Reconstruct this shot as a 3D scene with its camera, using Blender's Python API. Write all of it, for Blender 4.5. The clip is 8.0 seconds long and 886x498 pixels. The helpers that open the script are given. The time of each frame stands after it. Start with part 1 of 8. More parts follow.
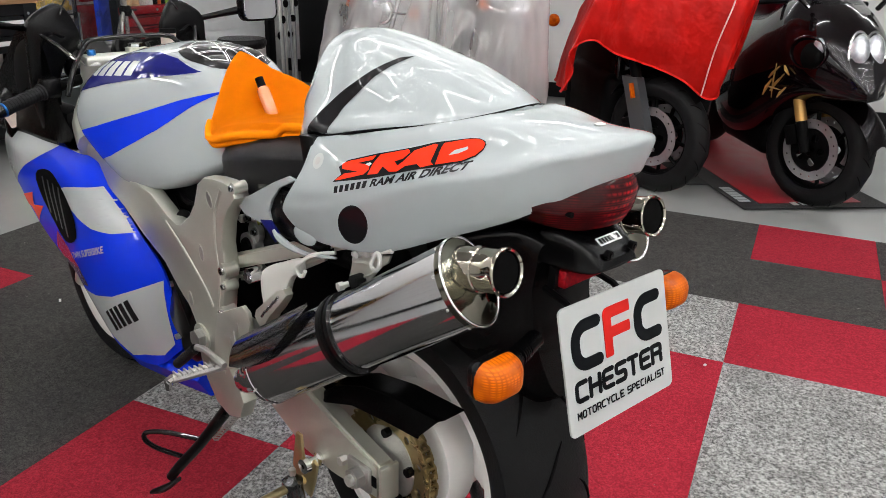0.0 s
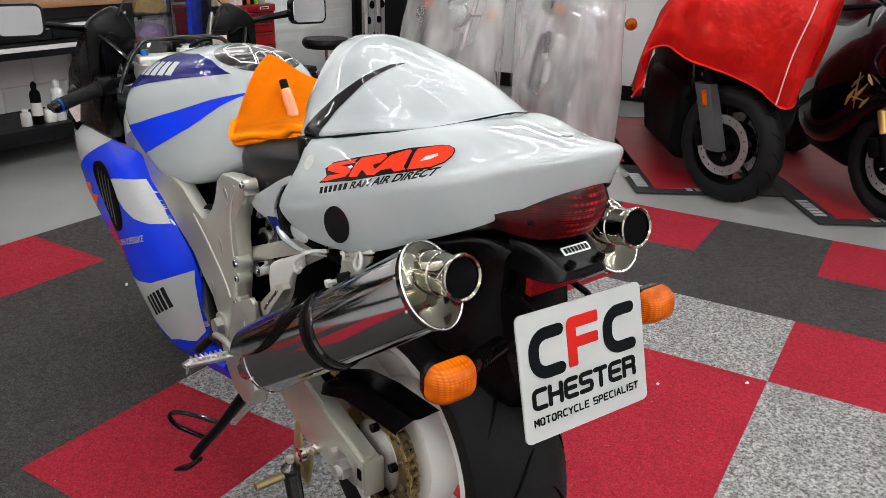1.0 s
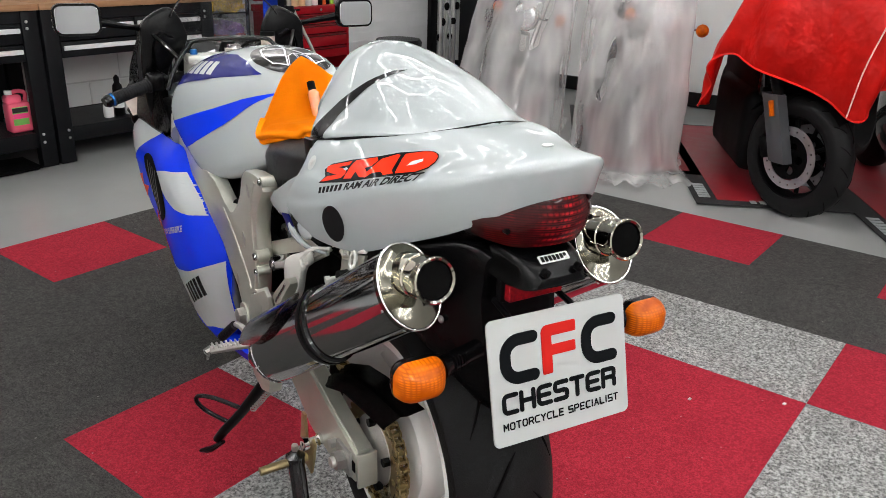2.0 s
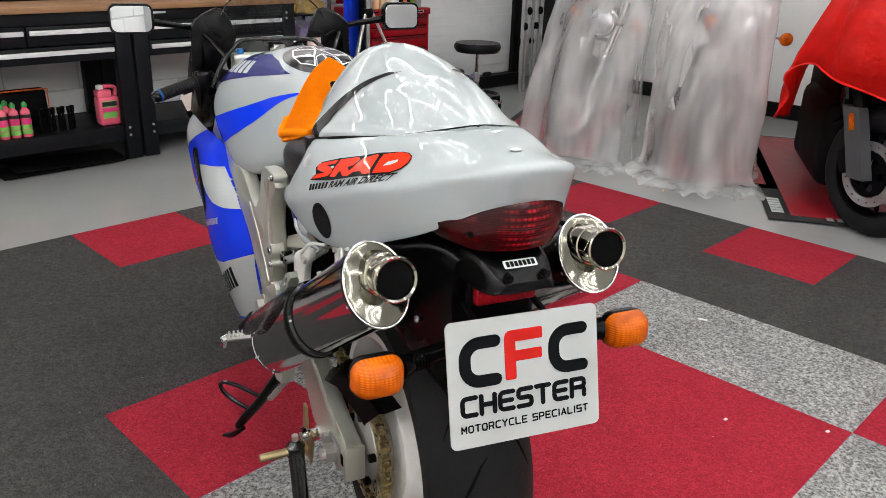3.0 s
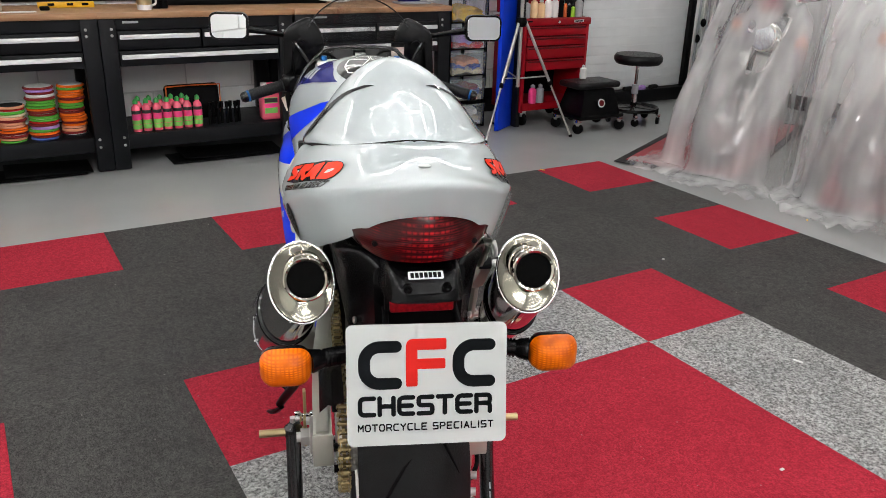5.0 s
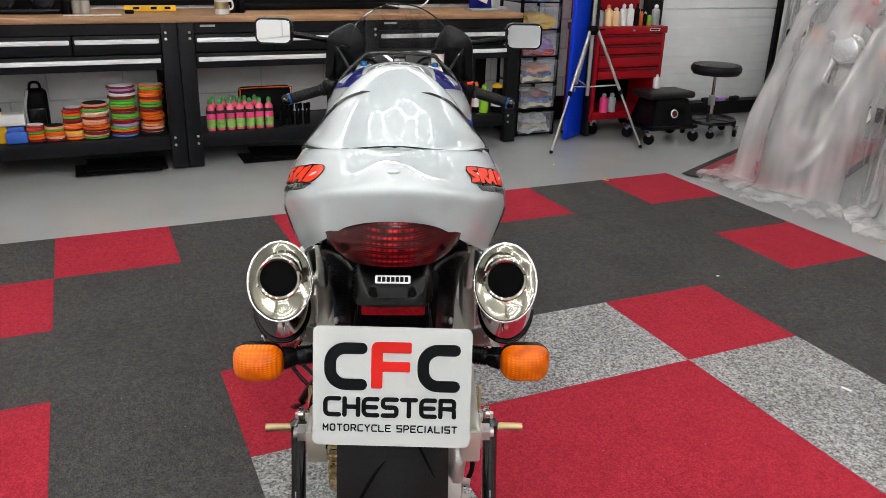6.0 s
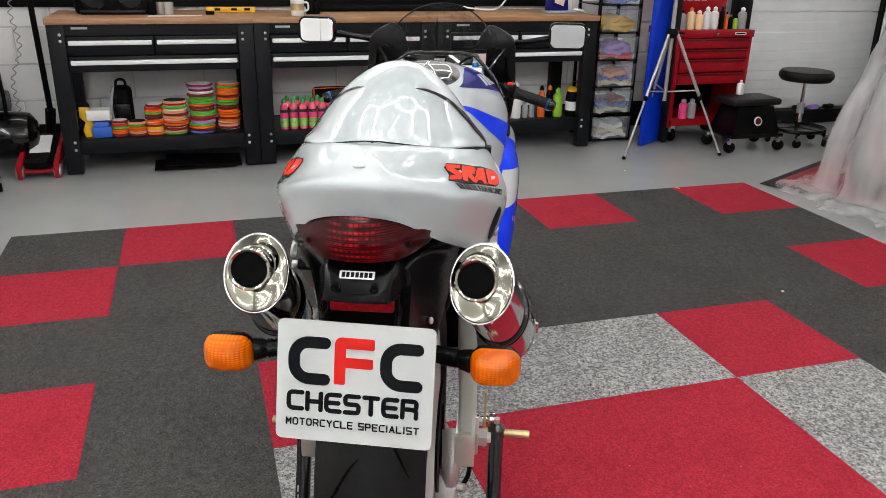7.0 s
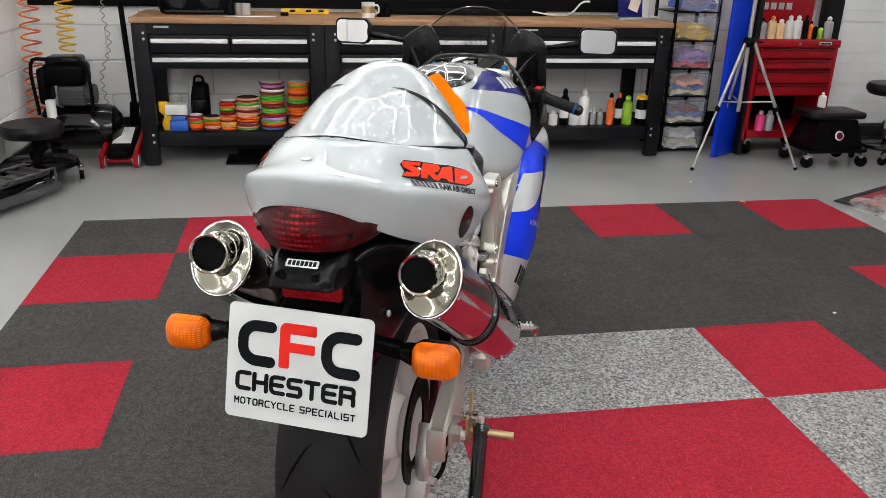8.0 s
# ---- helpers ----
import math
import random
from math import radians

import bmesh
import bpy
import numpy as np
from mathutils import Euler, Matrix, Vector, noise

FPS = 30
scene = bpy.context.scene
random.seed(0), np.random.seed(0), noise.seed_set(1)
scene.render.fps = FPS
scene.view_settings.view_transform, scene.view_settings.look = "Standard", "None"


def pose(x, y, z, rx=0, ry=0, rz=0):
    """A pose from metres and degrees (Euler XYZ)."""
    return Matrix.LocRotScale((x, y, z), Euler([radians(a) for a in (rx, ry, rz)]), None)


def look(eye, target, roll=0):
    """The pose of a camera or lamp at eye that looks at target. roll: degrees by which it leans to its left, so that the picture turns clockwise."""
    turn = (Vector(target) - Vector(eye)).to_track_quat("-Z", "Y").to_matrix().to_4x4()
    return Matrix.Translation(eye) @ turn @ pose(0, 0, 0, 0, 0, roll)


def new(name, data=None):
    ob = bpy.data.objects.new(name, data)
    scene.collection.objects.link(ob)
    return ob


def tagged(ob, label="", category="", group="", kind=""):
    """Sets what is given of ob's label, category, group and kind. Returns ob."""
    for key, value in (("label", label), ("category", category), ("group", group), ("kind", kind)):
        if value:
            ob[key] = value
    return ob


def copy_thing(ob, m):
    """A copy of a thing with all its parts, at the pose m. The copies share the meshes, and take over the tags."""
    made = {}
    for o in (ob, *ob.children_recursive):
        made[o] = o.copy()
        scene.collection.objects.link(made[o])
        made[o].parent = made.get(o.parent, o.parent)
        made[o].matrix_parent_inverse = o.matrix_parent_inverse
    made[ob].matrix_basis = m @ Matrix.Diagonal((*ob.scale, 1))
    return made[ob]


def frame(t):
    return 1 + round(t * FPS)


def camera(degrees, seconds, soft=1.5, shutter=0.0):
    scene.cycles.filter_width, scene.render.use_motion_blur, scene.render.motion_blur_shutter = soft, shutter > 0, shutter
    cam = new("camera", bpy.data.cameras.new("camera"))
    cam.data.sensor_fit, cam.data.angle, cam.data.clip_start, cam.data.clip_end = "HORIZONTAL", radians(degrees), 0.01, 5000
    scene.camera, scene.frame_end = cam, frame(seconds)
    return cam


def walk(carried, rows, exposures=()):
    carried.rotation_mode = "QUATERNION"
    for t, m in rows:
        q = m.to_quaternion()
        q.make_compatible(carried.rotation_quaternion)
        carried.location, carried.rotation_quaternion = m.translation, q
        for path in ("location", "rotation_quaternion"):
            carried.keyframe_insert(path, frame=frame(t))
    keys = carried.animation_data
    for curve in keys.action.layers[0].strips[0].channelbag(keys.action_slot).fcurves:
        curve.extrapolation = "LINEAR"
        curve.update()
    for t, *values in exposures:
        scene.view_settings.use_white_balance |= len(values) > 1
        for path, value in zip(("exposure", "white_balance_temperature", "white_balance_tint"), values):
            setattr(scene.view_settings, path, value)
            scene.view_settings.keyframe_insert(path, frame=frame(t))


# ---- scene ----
cam = camera(58.2, 8.0, 0.8)
PATH = [
    (0, (-2.4263, -1.0938, 1.243), (-0.7235, -0.3319, 0.52), 1.3),
    (0.5, (-2.3923, -1.1801, 1.249), (-0.7457, -0.3061, 0.525), 1.2),
    (1, (-2.3681, -1.2529, 1.26), (-0.7754, -0.2859, 0.534), 1.2),
    (1.5, (-2.3503, -1.3146, 1.272), (-0.8072, -0.2713, 0.544), 1.5),
    (3, (-2.2081, -1.5086, 1.281), (-0.8761, -0.2058, 0.555), 1.7),
    (3.5, (-2.1591, -1.5782, 1.288), (-0.9007, -0.2026, 0.565), 2.0),
    (4, (-2.0813, -1.6483, 1.29), (-0.922, -0.1857, 0.57), 1.9),
    (4.5, (-2.0009, -1.7119, 1.303), (-0.9462, -0.1763, 0.577), 1.6),
    (6, (-1.7893, -1.86, 1.324), (-1.0163, -0.1607, 0.605), 1.6),
    (6.5, (-1.6997, -1.867, 1.31), (-1.0378, -0.1223, 0.591), 1.2),
    (7, (-1.6164, -1.9038, 1.311), (-1.059, -0.1215, 0.597), 1.2),
    (7.5, (-1.5268, -1.9549, 1.315), (-1.072, -0.1411, 0.605), 1.6),
    (8, (-1.4161, -1.982, 1.312), (-1.08, -0.1423, 0.604), 1.5),
]
EXPOSURES = ((0, .29), (1.5, .33), (4, .40), (8, .48))
walk(cam, [(t, look(eye, target, roll)) for t, eye, target, roll in PATH], EXPOSURES)

# ---- light ----
HEX_Z = 2.66
world = bpy.data.worlds.new("world")
scene.world = world
world.use_nodes = True
world.node_tree.nodes["Background"].inputs["Color"].default_value = (0.9, 0.95, 1.0, 1)
world.node_tree.nodes["Background"].inputs["Strength"].default_value = 0.02


# ---- materials ----
def principled(name):
    m = bpy.data.materials.new(name)
    m.use_nodes = True
    nt = m.node_tree
    return m, nt, nt.nodes["Principled BSDF"]


def link(nt, a, b):
    nt.links.new(a, b)


def math_node(nt, op, a, b=None, clamp=False):
    n = nt.nodes.new("ShaderNodeMath")
    n.operation, n.use_clamp = op, clamp
    for i, v in enumerate((a, b)):
        if v is None:
            continue
        if isinstance(v, (int, float)):
            n.inputs[i].default_value = v
        else:
            link(nt, v, n.inputs[i])
    return n.outputs[0]


def mix_node(nt, fac, a, b, blend="MIX"):
    n = nt.nodes.new("ShaderNodeMix")
    n.data_type, n.blend_type = "RGBA", blend
    for s, v in ((n.inputs[0], fac), (n.inputs[6], a), (n.inputs[7], b)):
        if isinstance(v, (int, float)):
            s.default_value = v
        elif isinstance(v, tuple):
            s.default_value = (*v[:3], 1)
        else:
            link(nt, v, s)
    return n.outputs[2]


def noise_node(nt, scale, detail=3.0, vec=None, rough=0.5):
    n = nt.nodes.new("ShaderNodeTexNoise")
    n.inputs["Scale"].default_value, n.inputs["Detail"].default_value, n.inputs["Roughness"].default_value = scale, detail, rough
    if vec is not None:
        link(nt, vec, n.inputs["Vector"])
    return n.outputs["Fac"]


def object_vec(nt):
    return nt.nodes.new("ShaderNodeTexCoord").outputs["Object"]


def ramp(nt, fac, lo, hi):
    n = nt.nodes.new("ShaderNodeMapRange")
    n.inputs[1].default_value, n.inputs[2].default_value = lo, hi
    link(nt, fac, n.inputs[0])
    return n.outputs[0]


def mat(name, col, rough=0.5, metal=0.0, coat=0.0, var=0.12, scale=6.0, fine=180.0, bump=0.0, bump_scale=None, rvar=0.1, spec=0.5, sheen=0.0, bump_size=0.004):
    """A surface with broad and fine variation of colour and gloss."""
    m, nt, b = principled(name)
    v = object_vec(nt)
    broad, small = noise_node(nt, scale, 4, v), noise_node(nt, fine, 2, v)
    dark = tuple(max(0, c * (1 - var)) for c in col)
    light = tuple(min(1, c * (1 + var)) for c in col)
    c = mix_node(nt, ramp(nt, broad, 0.3, 0.7), dark, light)
    c = mix_node(nt, math_node(nt, "MULTIPLY", ramp(nt, small, 0.35, 0.75), var), c, dark)
    link(nt, c, b.inputs["Base Color"])
    b.inputs["Metallic"].default_value, b.inputs["Coat Weight"].default_value = metal, coat
    b.inputs["Coat Roughness"].default_value = 0.015
    b.inputs["Specular IOR Level"].default_value, b.inputs["Sheen Weight"].default_value = spec, sheen
    r = math_node(nt, "ADD", math_node(nt, "MULTIPLY", math_node(nt, "SUBTRACT", broad, 0.5), rvar * 2), rough, True)
    link(nt, r, b.inputs["Roughness"])
    if bump:
        n = nt.nodes.new("ShaderNodeBump")
        n.inputs["Strength"].default_value, n.inputs["Distance"].default_value = bump, bump_size
        link(nt, noise_node(nt, bump_scale or fine, 3, v), n.inputs["Height"])
        link(nt, n.outputs[0], b.inputs["Normal"])
    return m


def emitter(name, col, strength):
    m, nt, b = principled(name)
    b.inputs["Base Color"].default_value = (0.9, 0.9, 0.9, 1)
    b.inputs["Emission Color"].default_value = (*col, 1)
    b.inputs["Emission Strength"].default_value = strength
    return m


def clear(name, col, rough=0.02, ior=1.45):
    m, nt, b = principled(name)
    b.inputs["Base Color"].default_value = (*col, 1)
    b.inputs["Roughness"].default_value, b.inputs["IOR"].default_value = rough, ior
    b.inputs["Transmission Weight"].default_value = 1.0
    return m


def thin_film(name, col, through_fac, rough=0.25, bump=0.6, scale=30.0):
    """Thin plastic sheet: part of the light passes straight, part is scattered, the surface shines."""
    m, nt, b = principled(name)
    b.inputs["Base Color"].default_value = (*col, 1)
    b.inputs["Roughness"].default_value = rough
    v = object_vec(nt)
    bn = nt.nodes.new("ShaderNodeBump")
    bn.inputs["Strength"].default_value, bn.inputs["Distance"].default_value = bump, 0.01
    mp = nt.nodes.new("ShaderNodeMapping")
    mp.inputs["Scale"].default_value = (1, 1, 0.22)
    link(nt, v, mp.inputs["Vector"])
    link(nt, noise_node(nt, scale, 4, mp.outputs[0]), bn.inputs["Height"])
    link(nt, bn.outputs[0], b.inputs["Normal"])
    tl = nt.nodes.new("ShaderNodeBsdfTranslucent")
    tl.inputs["Color"].default_value = (*col, 1)
    tr = nt.nodes.new("ShaderNodeBsdfTransparent")
    m1, m2 = nt.nodes.new("ShaderNodeMixShader"), nt.nodes.new("ShaderNodeMixShader")
    m1.inputs[0].default_value = 0.35
    link(nt, b.outputs[0], m1.inputs[1]), link(nt, tl.outputs[0], m1.inputs[2])
    f = math_node(nt, "ADD", math_node(nt, "MULTIPLY", math_node(nt, "SUBTRACT", noise_node(nt, 6, 2, mp.outputs[0]), 0.5), 0.9), through_fac, True)
    link(nt, f, m2.inputs[0])
    link(nt, m1.outputs[0], m2.inputs[1]), link(nt, tr.outputs[0], m2.inputs[2])
    link(nt, m2.outputs[0], nt.nodes["Material Output"].inputs["Surface"])
    return m


def carpet(name, cols, scale=420.0, streak=False):
    """Looped carpet of mixed yarn."""
    m, nt, b = principled(name)
    v = object_vec(nt)
    mp = nt.nodes.new("ShaderNodeMapping")
    mp.inputs["Scale"].default_value = (1, 0.6 if streak else 1, 1)
    info = nt.nodes.new("ShaderNodeObjectInfo")
    link(nt, v, mp.inputs["Vector"])
    off = nt.nodes.new("ShaderNodeVectorMath")
    off.operation = "ADD"
    cmb = nt.nodes.new("ShaderNodeCombineXYZ")
    link(nt, math_node(nt, "MULTIPLY", info.outputs["Random"], 37.0), cmb.inputs[0])
    link(nt, mp.outputs[0], off.inputs[0]), link(nt, cmb.outputs[0], off.inputs[1])
    p = off.outputs[0]
    yarn = noise_node(nt, scale * 0.55, 2, p, 0.7)
    fibre = noise_node(nt, scale * 2, 2, p)
    c = mix_node(nt, ramp(nt, yarn, 0.36, 0.64), cols[0], cols[1])
    c = mix_node(nt, math_node(nt, "MULTIPLY", ramp(nt, fibre, 0.4, 0.8), 0.5), c, cols[2])
    c = mix_node(nt, math_node(nt, "MULTIPLY", ramp(nt, noise_node(nt, 60, 3, p, 0.7), 0.45, 0.65), 0.45), c, cols[0])
    c = mix_node(nt, math_node(nt, "MULTIPLY", ramp(nt, noise_node(nt, 5, 5, p), 0.45, 0.75), 0.3), c, cols[0])
    lint = math_node(nt, "MULTIPLY", ramp(nt, noise_node(nt, 75, 1, p), 0.79, 0.83), 0.3)
    c = mix_node(nt, lint, c, (0.6, 0.57, 0.54))
    c = mix_node(nt, math_node(nt, "MULTIPLY", info.outputs["Random"], 0.06), c, cols[0])
    link(nt, c, b.inputs["Base Color"])
    b.inputs["Roughness"].default_value, b.inputs["Specular IOR Level"].default_value = 0.95, 0.12
    bn = nt.nodes.new("ShaderNodeBump")
    bn.inputs["Strength"].default_value, bn.inputs["Distance"].default_value = 0.7, 0.004
    link(nt, yarn, bn.inputs["Height"]), link(nt, bn.outputs[0], b.inputs["Normal"])
    return m


M_WHITE = mat("white_gloss_paint", (0.338, 0.372, 0.375), 0.7, coat=0.85, var=0.015, rvar=0.03, spec=0.05)
M_BLUE = mat("blue_gloss_paint", (0.0005, 0.031, 0.66), 0.7, coat=0.45, var=0.05, rvar=0.03, spec=0.05)
M_NAVY = mat("navy_gloss_paint", (0.004, 0.006, 0.11), 0.7, coat=0.45, var=0.08, rvar=0.03, spec=0.05)
M_RED = mat("red_graphic", (0.78, 0.03, 0.006), 0.6, coat=0.6, var=0.04, spec=0.05)
M_INK = mat("black_graphic", (0.005, 0.005, 0.006), 0.6, coat=0.5, var=0.2, spec=0.05)
M_WHITEINK = mat("white_graphic", (0.43, 0.46, 0.46), 0.7, coat=0.8, var=0.03, spec=0.05)
M_SLATE = mat("dark_slate_vinyl", (0.004, 0.005, 0.006), 0.5, var=0.1, spec=0.06)
M_PLATE = mat("plate_acrylic", (0.45, 0.470, 0.458), 0.6, coat=0.4, var=0.02, spec=0.1)
M_PLATERED = mat("plate_red_vinyl", (0.50, 0.014, 0.010), 0.5, var=0.04, spec=0.12)
M_CHROME = mat("chrome", (0.82, 0.81, 0.79), 0.05, 1.0, var=0.02, rvar=0.03)
M_GOLDCHROME = mat("heat_tinted_chrome", (0.42, 0.395, 0.33), 0.06, 1.0, var=0.14, scale=14, rvar=0.03)
M_CAP = mat("spun_tinted_chrome", (0.22, 0.212, 0.17), 0.09, 1.0, var=0.08, scale=14, rvar=0.02)
M_STEEL = mat("polished_steel", (0.52, 0.52, 0.53), 0.085, 1.0, var=0.05, rvar=0.04, bump=0.012, bump_scale=200)
M_ALU = mat("satin_aluminium", (0.555, 0.56, 0.495), 0.36, 0.7, var=0.12, rvar=0.08, bump=0.1, bump_scale=300)
M_PEARL = mat("pale_silver_paint", (0.62, 0.62, 0.585), 0.4, coat=0.3, var=0.06, bump=0.05, bump_scale=300)
M_LIMETAG = mat("yellow_green_sticker", (0.30, 0.32, 0.01), 0.5, var=0.1)
M_CAST = mat("cast_aluminium", (0.44, 0.43, 0.41), 0.36, 0.8, var=0.18, bump=0.3, bump_scale=240)
M_BLACK = mat("black_plastic", (0.0022, 0.0022, 0.0025), 0.24, var=0.2, bump=0.06, bump_scale=500, spec=0.16)
M_MATTBLACK = mat("matt_black", (0.0025, 0.0025, 0.0027), 0.5, var=0.25, bump=0.2, bump_scale=400, spec=0.06)
M_GLOSSBLACK = mat("gloss_black", (0.002, 0.002, 0.0022), 0.3, coat=0.7, var=0.2, spec=0.08)
M_RUBBER = mat("tyre_rubber", (0.0075, 0.0075, 0.008), 0.6, var=0.3, scale=9, bump=0.25, bump_scale=350, spec=0.16)
M_VINYL = mat("black_seat_vinyl", (0.006, 0.006, 0.007), 0.36, var=0.2, bump=0.3, bump_scale=700, spec=0.22)
# Soot of the bore, and the painted dark of grooves, slots and openings.
M_BORE = mat("sooty_bore", (0.003, 0.003, 0.003), 0.9, var=0.3, spec=0.05)
M_GOLDCHAIN = mat("gold_chain", (0.40, 0.315, 0.16), 0.28, 0.95, var=0.3, fine=400)
M_BRASS = mat("brass_zinc", (0.48, 0.38, 0.20), 0.4, 0.9, var=0.2)
M_WHEEL = mat("white_wheel_paint", (0.76, 0.755, 0.73), 0.5, coat=0.5, var=0.05, scale=12, spec=0.1)
def lens_red(name):
    """Red lamp glass with fine level ribs; the reflector's central glow and glints are painted into the colour."""
    m, nt, b = principled(name)
    v = object_vec(nt)
    sep = nt.nodes.new("ShaderNodeSeparateXYZ")
    link(nt, v, sep.inputs[0])

    def wave(axis, k, p):
        return math_node(nt, "POWER", math_node(nt, "ABSOLUTE", math_node(nt, "SINE", math_node(nt, "MULTIPLY", sep.outputs[axis], k))), p)
    # Painted glow: lighter red towards x = 0, broken into rows of prisms.
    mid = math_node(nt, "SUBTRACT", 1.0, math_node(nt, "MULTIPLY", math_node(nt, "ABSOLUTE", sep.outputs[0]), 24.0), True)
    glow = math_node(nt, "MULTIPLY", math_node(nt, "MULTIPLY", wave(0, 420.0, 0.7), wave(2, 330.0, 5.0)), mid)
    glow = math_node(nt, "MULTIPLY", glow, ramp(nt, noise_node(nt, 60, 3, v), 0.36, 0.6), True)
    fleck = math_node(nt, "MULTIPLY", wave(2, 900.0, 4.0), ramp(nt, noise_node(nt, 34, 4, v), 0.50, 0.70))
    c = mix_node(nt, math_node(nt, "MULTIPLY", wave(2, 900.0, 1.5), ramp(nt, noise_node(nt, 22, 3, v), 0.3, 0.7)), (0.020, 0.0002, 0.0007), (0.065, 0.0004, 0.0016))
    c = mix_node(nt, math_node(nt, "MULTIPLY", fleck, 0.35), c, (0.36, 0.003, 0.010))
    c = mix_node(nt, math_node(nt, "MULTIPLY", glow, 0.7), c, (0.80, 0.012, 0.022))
    link(nt, c, b.inputs["Base Color"])
    b.inputs["Roughness"].default_value, b.inputs["Specular IOR Level"].default_value = 0.5, 0.05
    b.inputs["Coat Weight"].default_value, b.inputs["Coat Roughness"].default_value = 0.55, 0.015
    return m


M_LENS_RED = lens_red("red_lens")
M_REFLECT = mat("red_reflector", (0.26, 0.003, 0.008), 0.5, coat=0.4, spec=0.1, var=0.4, scale=200, fine=600)
def amber_lens(name):
    """Amber lamp glass with rows of small prisms; the reflector's bright gleam is painted into the colour."""
    m, nt, b = principled(name)
    v = object_vec(nt)
    sep = nt.nodes.new("ShaderNodeSeparateXYZ")
    link(nt, v, sep.inputs[0])
    rows = math_node(nt, "ABSOLUTE", math_node(nt, "SINE", math_node(nt, "MULTIPLY", sep.outputs[2], 900.0)))
    cols = math_node(nt, "ABSOLUTE", math_node(nt, "SINE", math_node(nt, "MULTIPLY", sep.outputs[0], 520.0)))
    prism = math_node(nt, "MULTIPLY", math_node(nt, "POWER", rows, 1.5), cols)
    # Gleam of the reflector, as lighter amber in patches and prism rows.
    broad = ramp(nt, noise_node(nt, 38, 3, v), 0.38, 0.66)
    c = mix_node(nt, broad, (0.36, 0.055, 0.0), (0.54, 0.108, 0.0))
    c = mix_node(nt, math_node(nt, "MULTIPLY", prism, ramp(nt, noise_node(nt, 26, 2, v), 0.42, 0.62)), c, (0.78, 0.165, 0.0))
    link(nt, c, b.inputs["Base Color"])
    b.inputs["Roughness"].default_value, b.inputs["Specular IOR Level"].default_value = 0.45, 0.1
    b.inputs["Coat Weight"].default_value, b.inputs["Coat Roughness"].default_value = 0.22, 0.012
    return m


M_AMBER = amber_lens("amber_lens")
M_CLOTH = mat("orange_microfibre", (0.98, 0.25, 0.003), 0.95, var=0.08, scale=25, fine=500, bump=0.5, bump_scale=600, spec=0.05)
M_MIRROR = mat("mirror_glass", (0.86, 0.88, 0.88), 0.01, 1.0, var=0.0, rvar=0.0)
M_SCREEN = thin_film("tinted_screen", (0.02, 0.02, 0.022), 0.74, 0.05, 0.0)
M_TAPE = mat("blue_anodised", (0.01, 0.10, 0.30), 0.3, 0.7, var=0.2)
M_GREYRUBBER = mat("grip_rubber", (0.006, 0.006, 0.0065), 0.6, var=0.2, bump=0.5, bump_scale=300, spec=0.2)
M_PAPER = mat("warning_label", (0.62, 0.52, 0.46), 0.5, var=0.1, scale=80)

M_FLOOR = mat("grey_floor_paint", (0.345, 0.352, 0.348), 0.16, var=0.035, scale=2.5, fine=120, rvar=0.04, bump=0.012, bump_scale=60)
M_CHAR = carpet("charcoal_carpet", ((0.020, 0.0195, 0.019), (0.070, 0.068, 0.064), (0.19, 0.182, 0.17)), 380, True)
M_CRIMSON = carpet("crimson_carpet", ((0.20, 0.008, 0.018), (0.44, 0.022, 0.044), (0.56, 0.07, 0.09)), 340)
M_FLECK = carpet("flecked_grey_carpet", ((0.040, 0.040, 0.039), (0.46, 0.46, 0.445), (0.66, 0.66, 0.64)), 230)
M_WALL = mat("white_wall_paint", (0.80, 0.805, 0.79), 0.55, var=0.05, scale=2.0, fine=90, bump=0.25, bump_scale=70)
M_GREYWALL = mat("grey_wall_paint", (0.36, 0.36, 0.365), 0.6, var=0.06, scale=2.0, fine=90)
M_MORTAR = mat("painted_joint", (0.62, 0.62, 0.61), 0.6, var=0.06)
M_SKIRT = mat("black_skirting", (0.007, 0.007, 0.0078), 0.5, var=0.2, spec=0.18)
M_CEIL = mat("ceiling_paint", (0.34, 0.34, 0.345), 0.7, var=0.05)
M_BENCH = mat("charcoal_powder_coat", (0.0065, 0.0072, 0.0085), 0.42, var=0.15, fine=500, bump=0.12, bump_scale=900, spec=0.14)
M_BENCHDK = mat("bench_inner_black", (0.004, 0.0042, 0.0047), 0.5, var=0.2, spec=0.1)
M_HANDLE = mat("silver_drawer_pull", (0.78, 0.785, 0.79), 0.38, 0.1, var=0.015)
M_BOLT = mat("zinc_bolt", (0.62, 0.62, 0.60), 0.35, 0.8, var=0.1)
M_LED = emitter("led_tube", (1.0, 0.99, 0.98), 33.0)
M_BATTEN = emitter("batten_tube", (1.0, 0.99, 0.98), 36.0)


def wood(name, a, b_):
    m, nt, b = principled(name)
    v = object_vec(nt)
    mp = nt.nodes.new("ShaderNodeMapping")
    mp.inputs["Scale"].default_value = (1.2, 22, 22)
    link(nt, v, mp.inputs["Vector"])
    c = mix_node(nt, ramp(nt, noise_node(nt, 3.5, 6, mp.outputs[0], 0.6), 0.3, 0.7), a, b_)
    c = mix_node(nt, math_node(nt, "MULTIPLY", ramp(nt, noise_node(nt, 3, 3, v), 0.4, 0.7), 0.3), c, a)
    link(nt, c, b.inputs["Base Color"])
    b.inputs["Roughness"].default_value = 0.45
    return m


M_WOOD = wood("bench_top_wood", (0.26, 0.13, 0.06), (0.42, 0.24, 0.12))


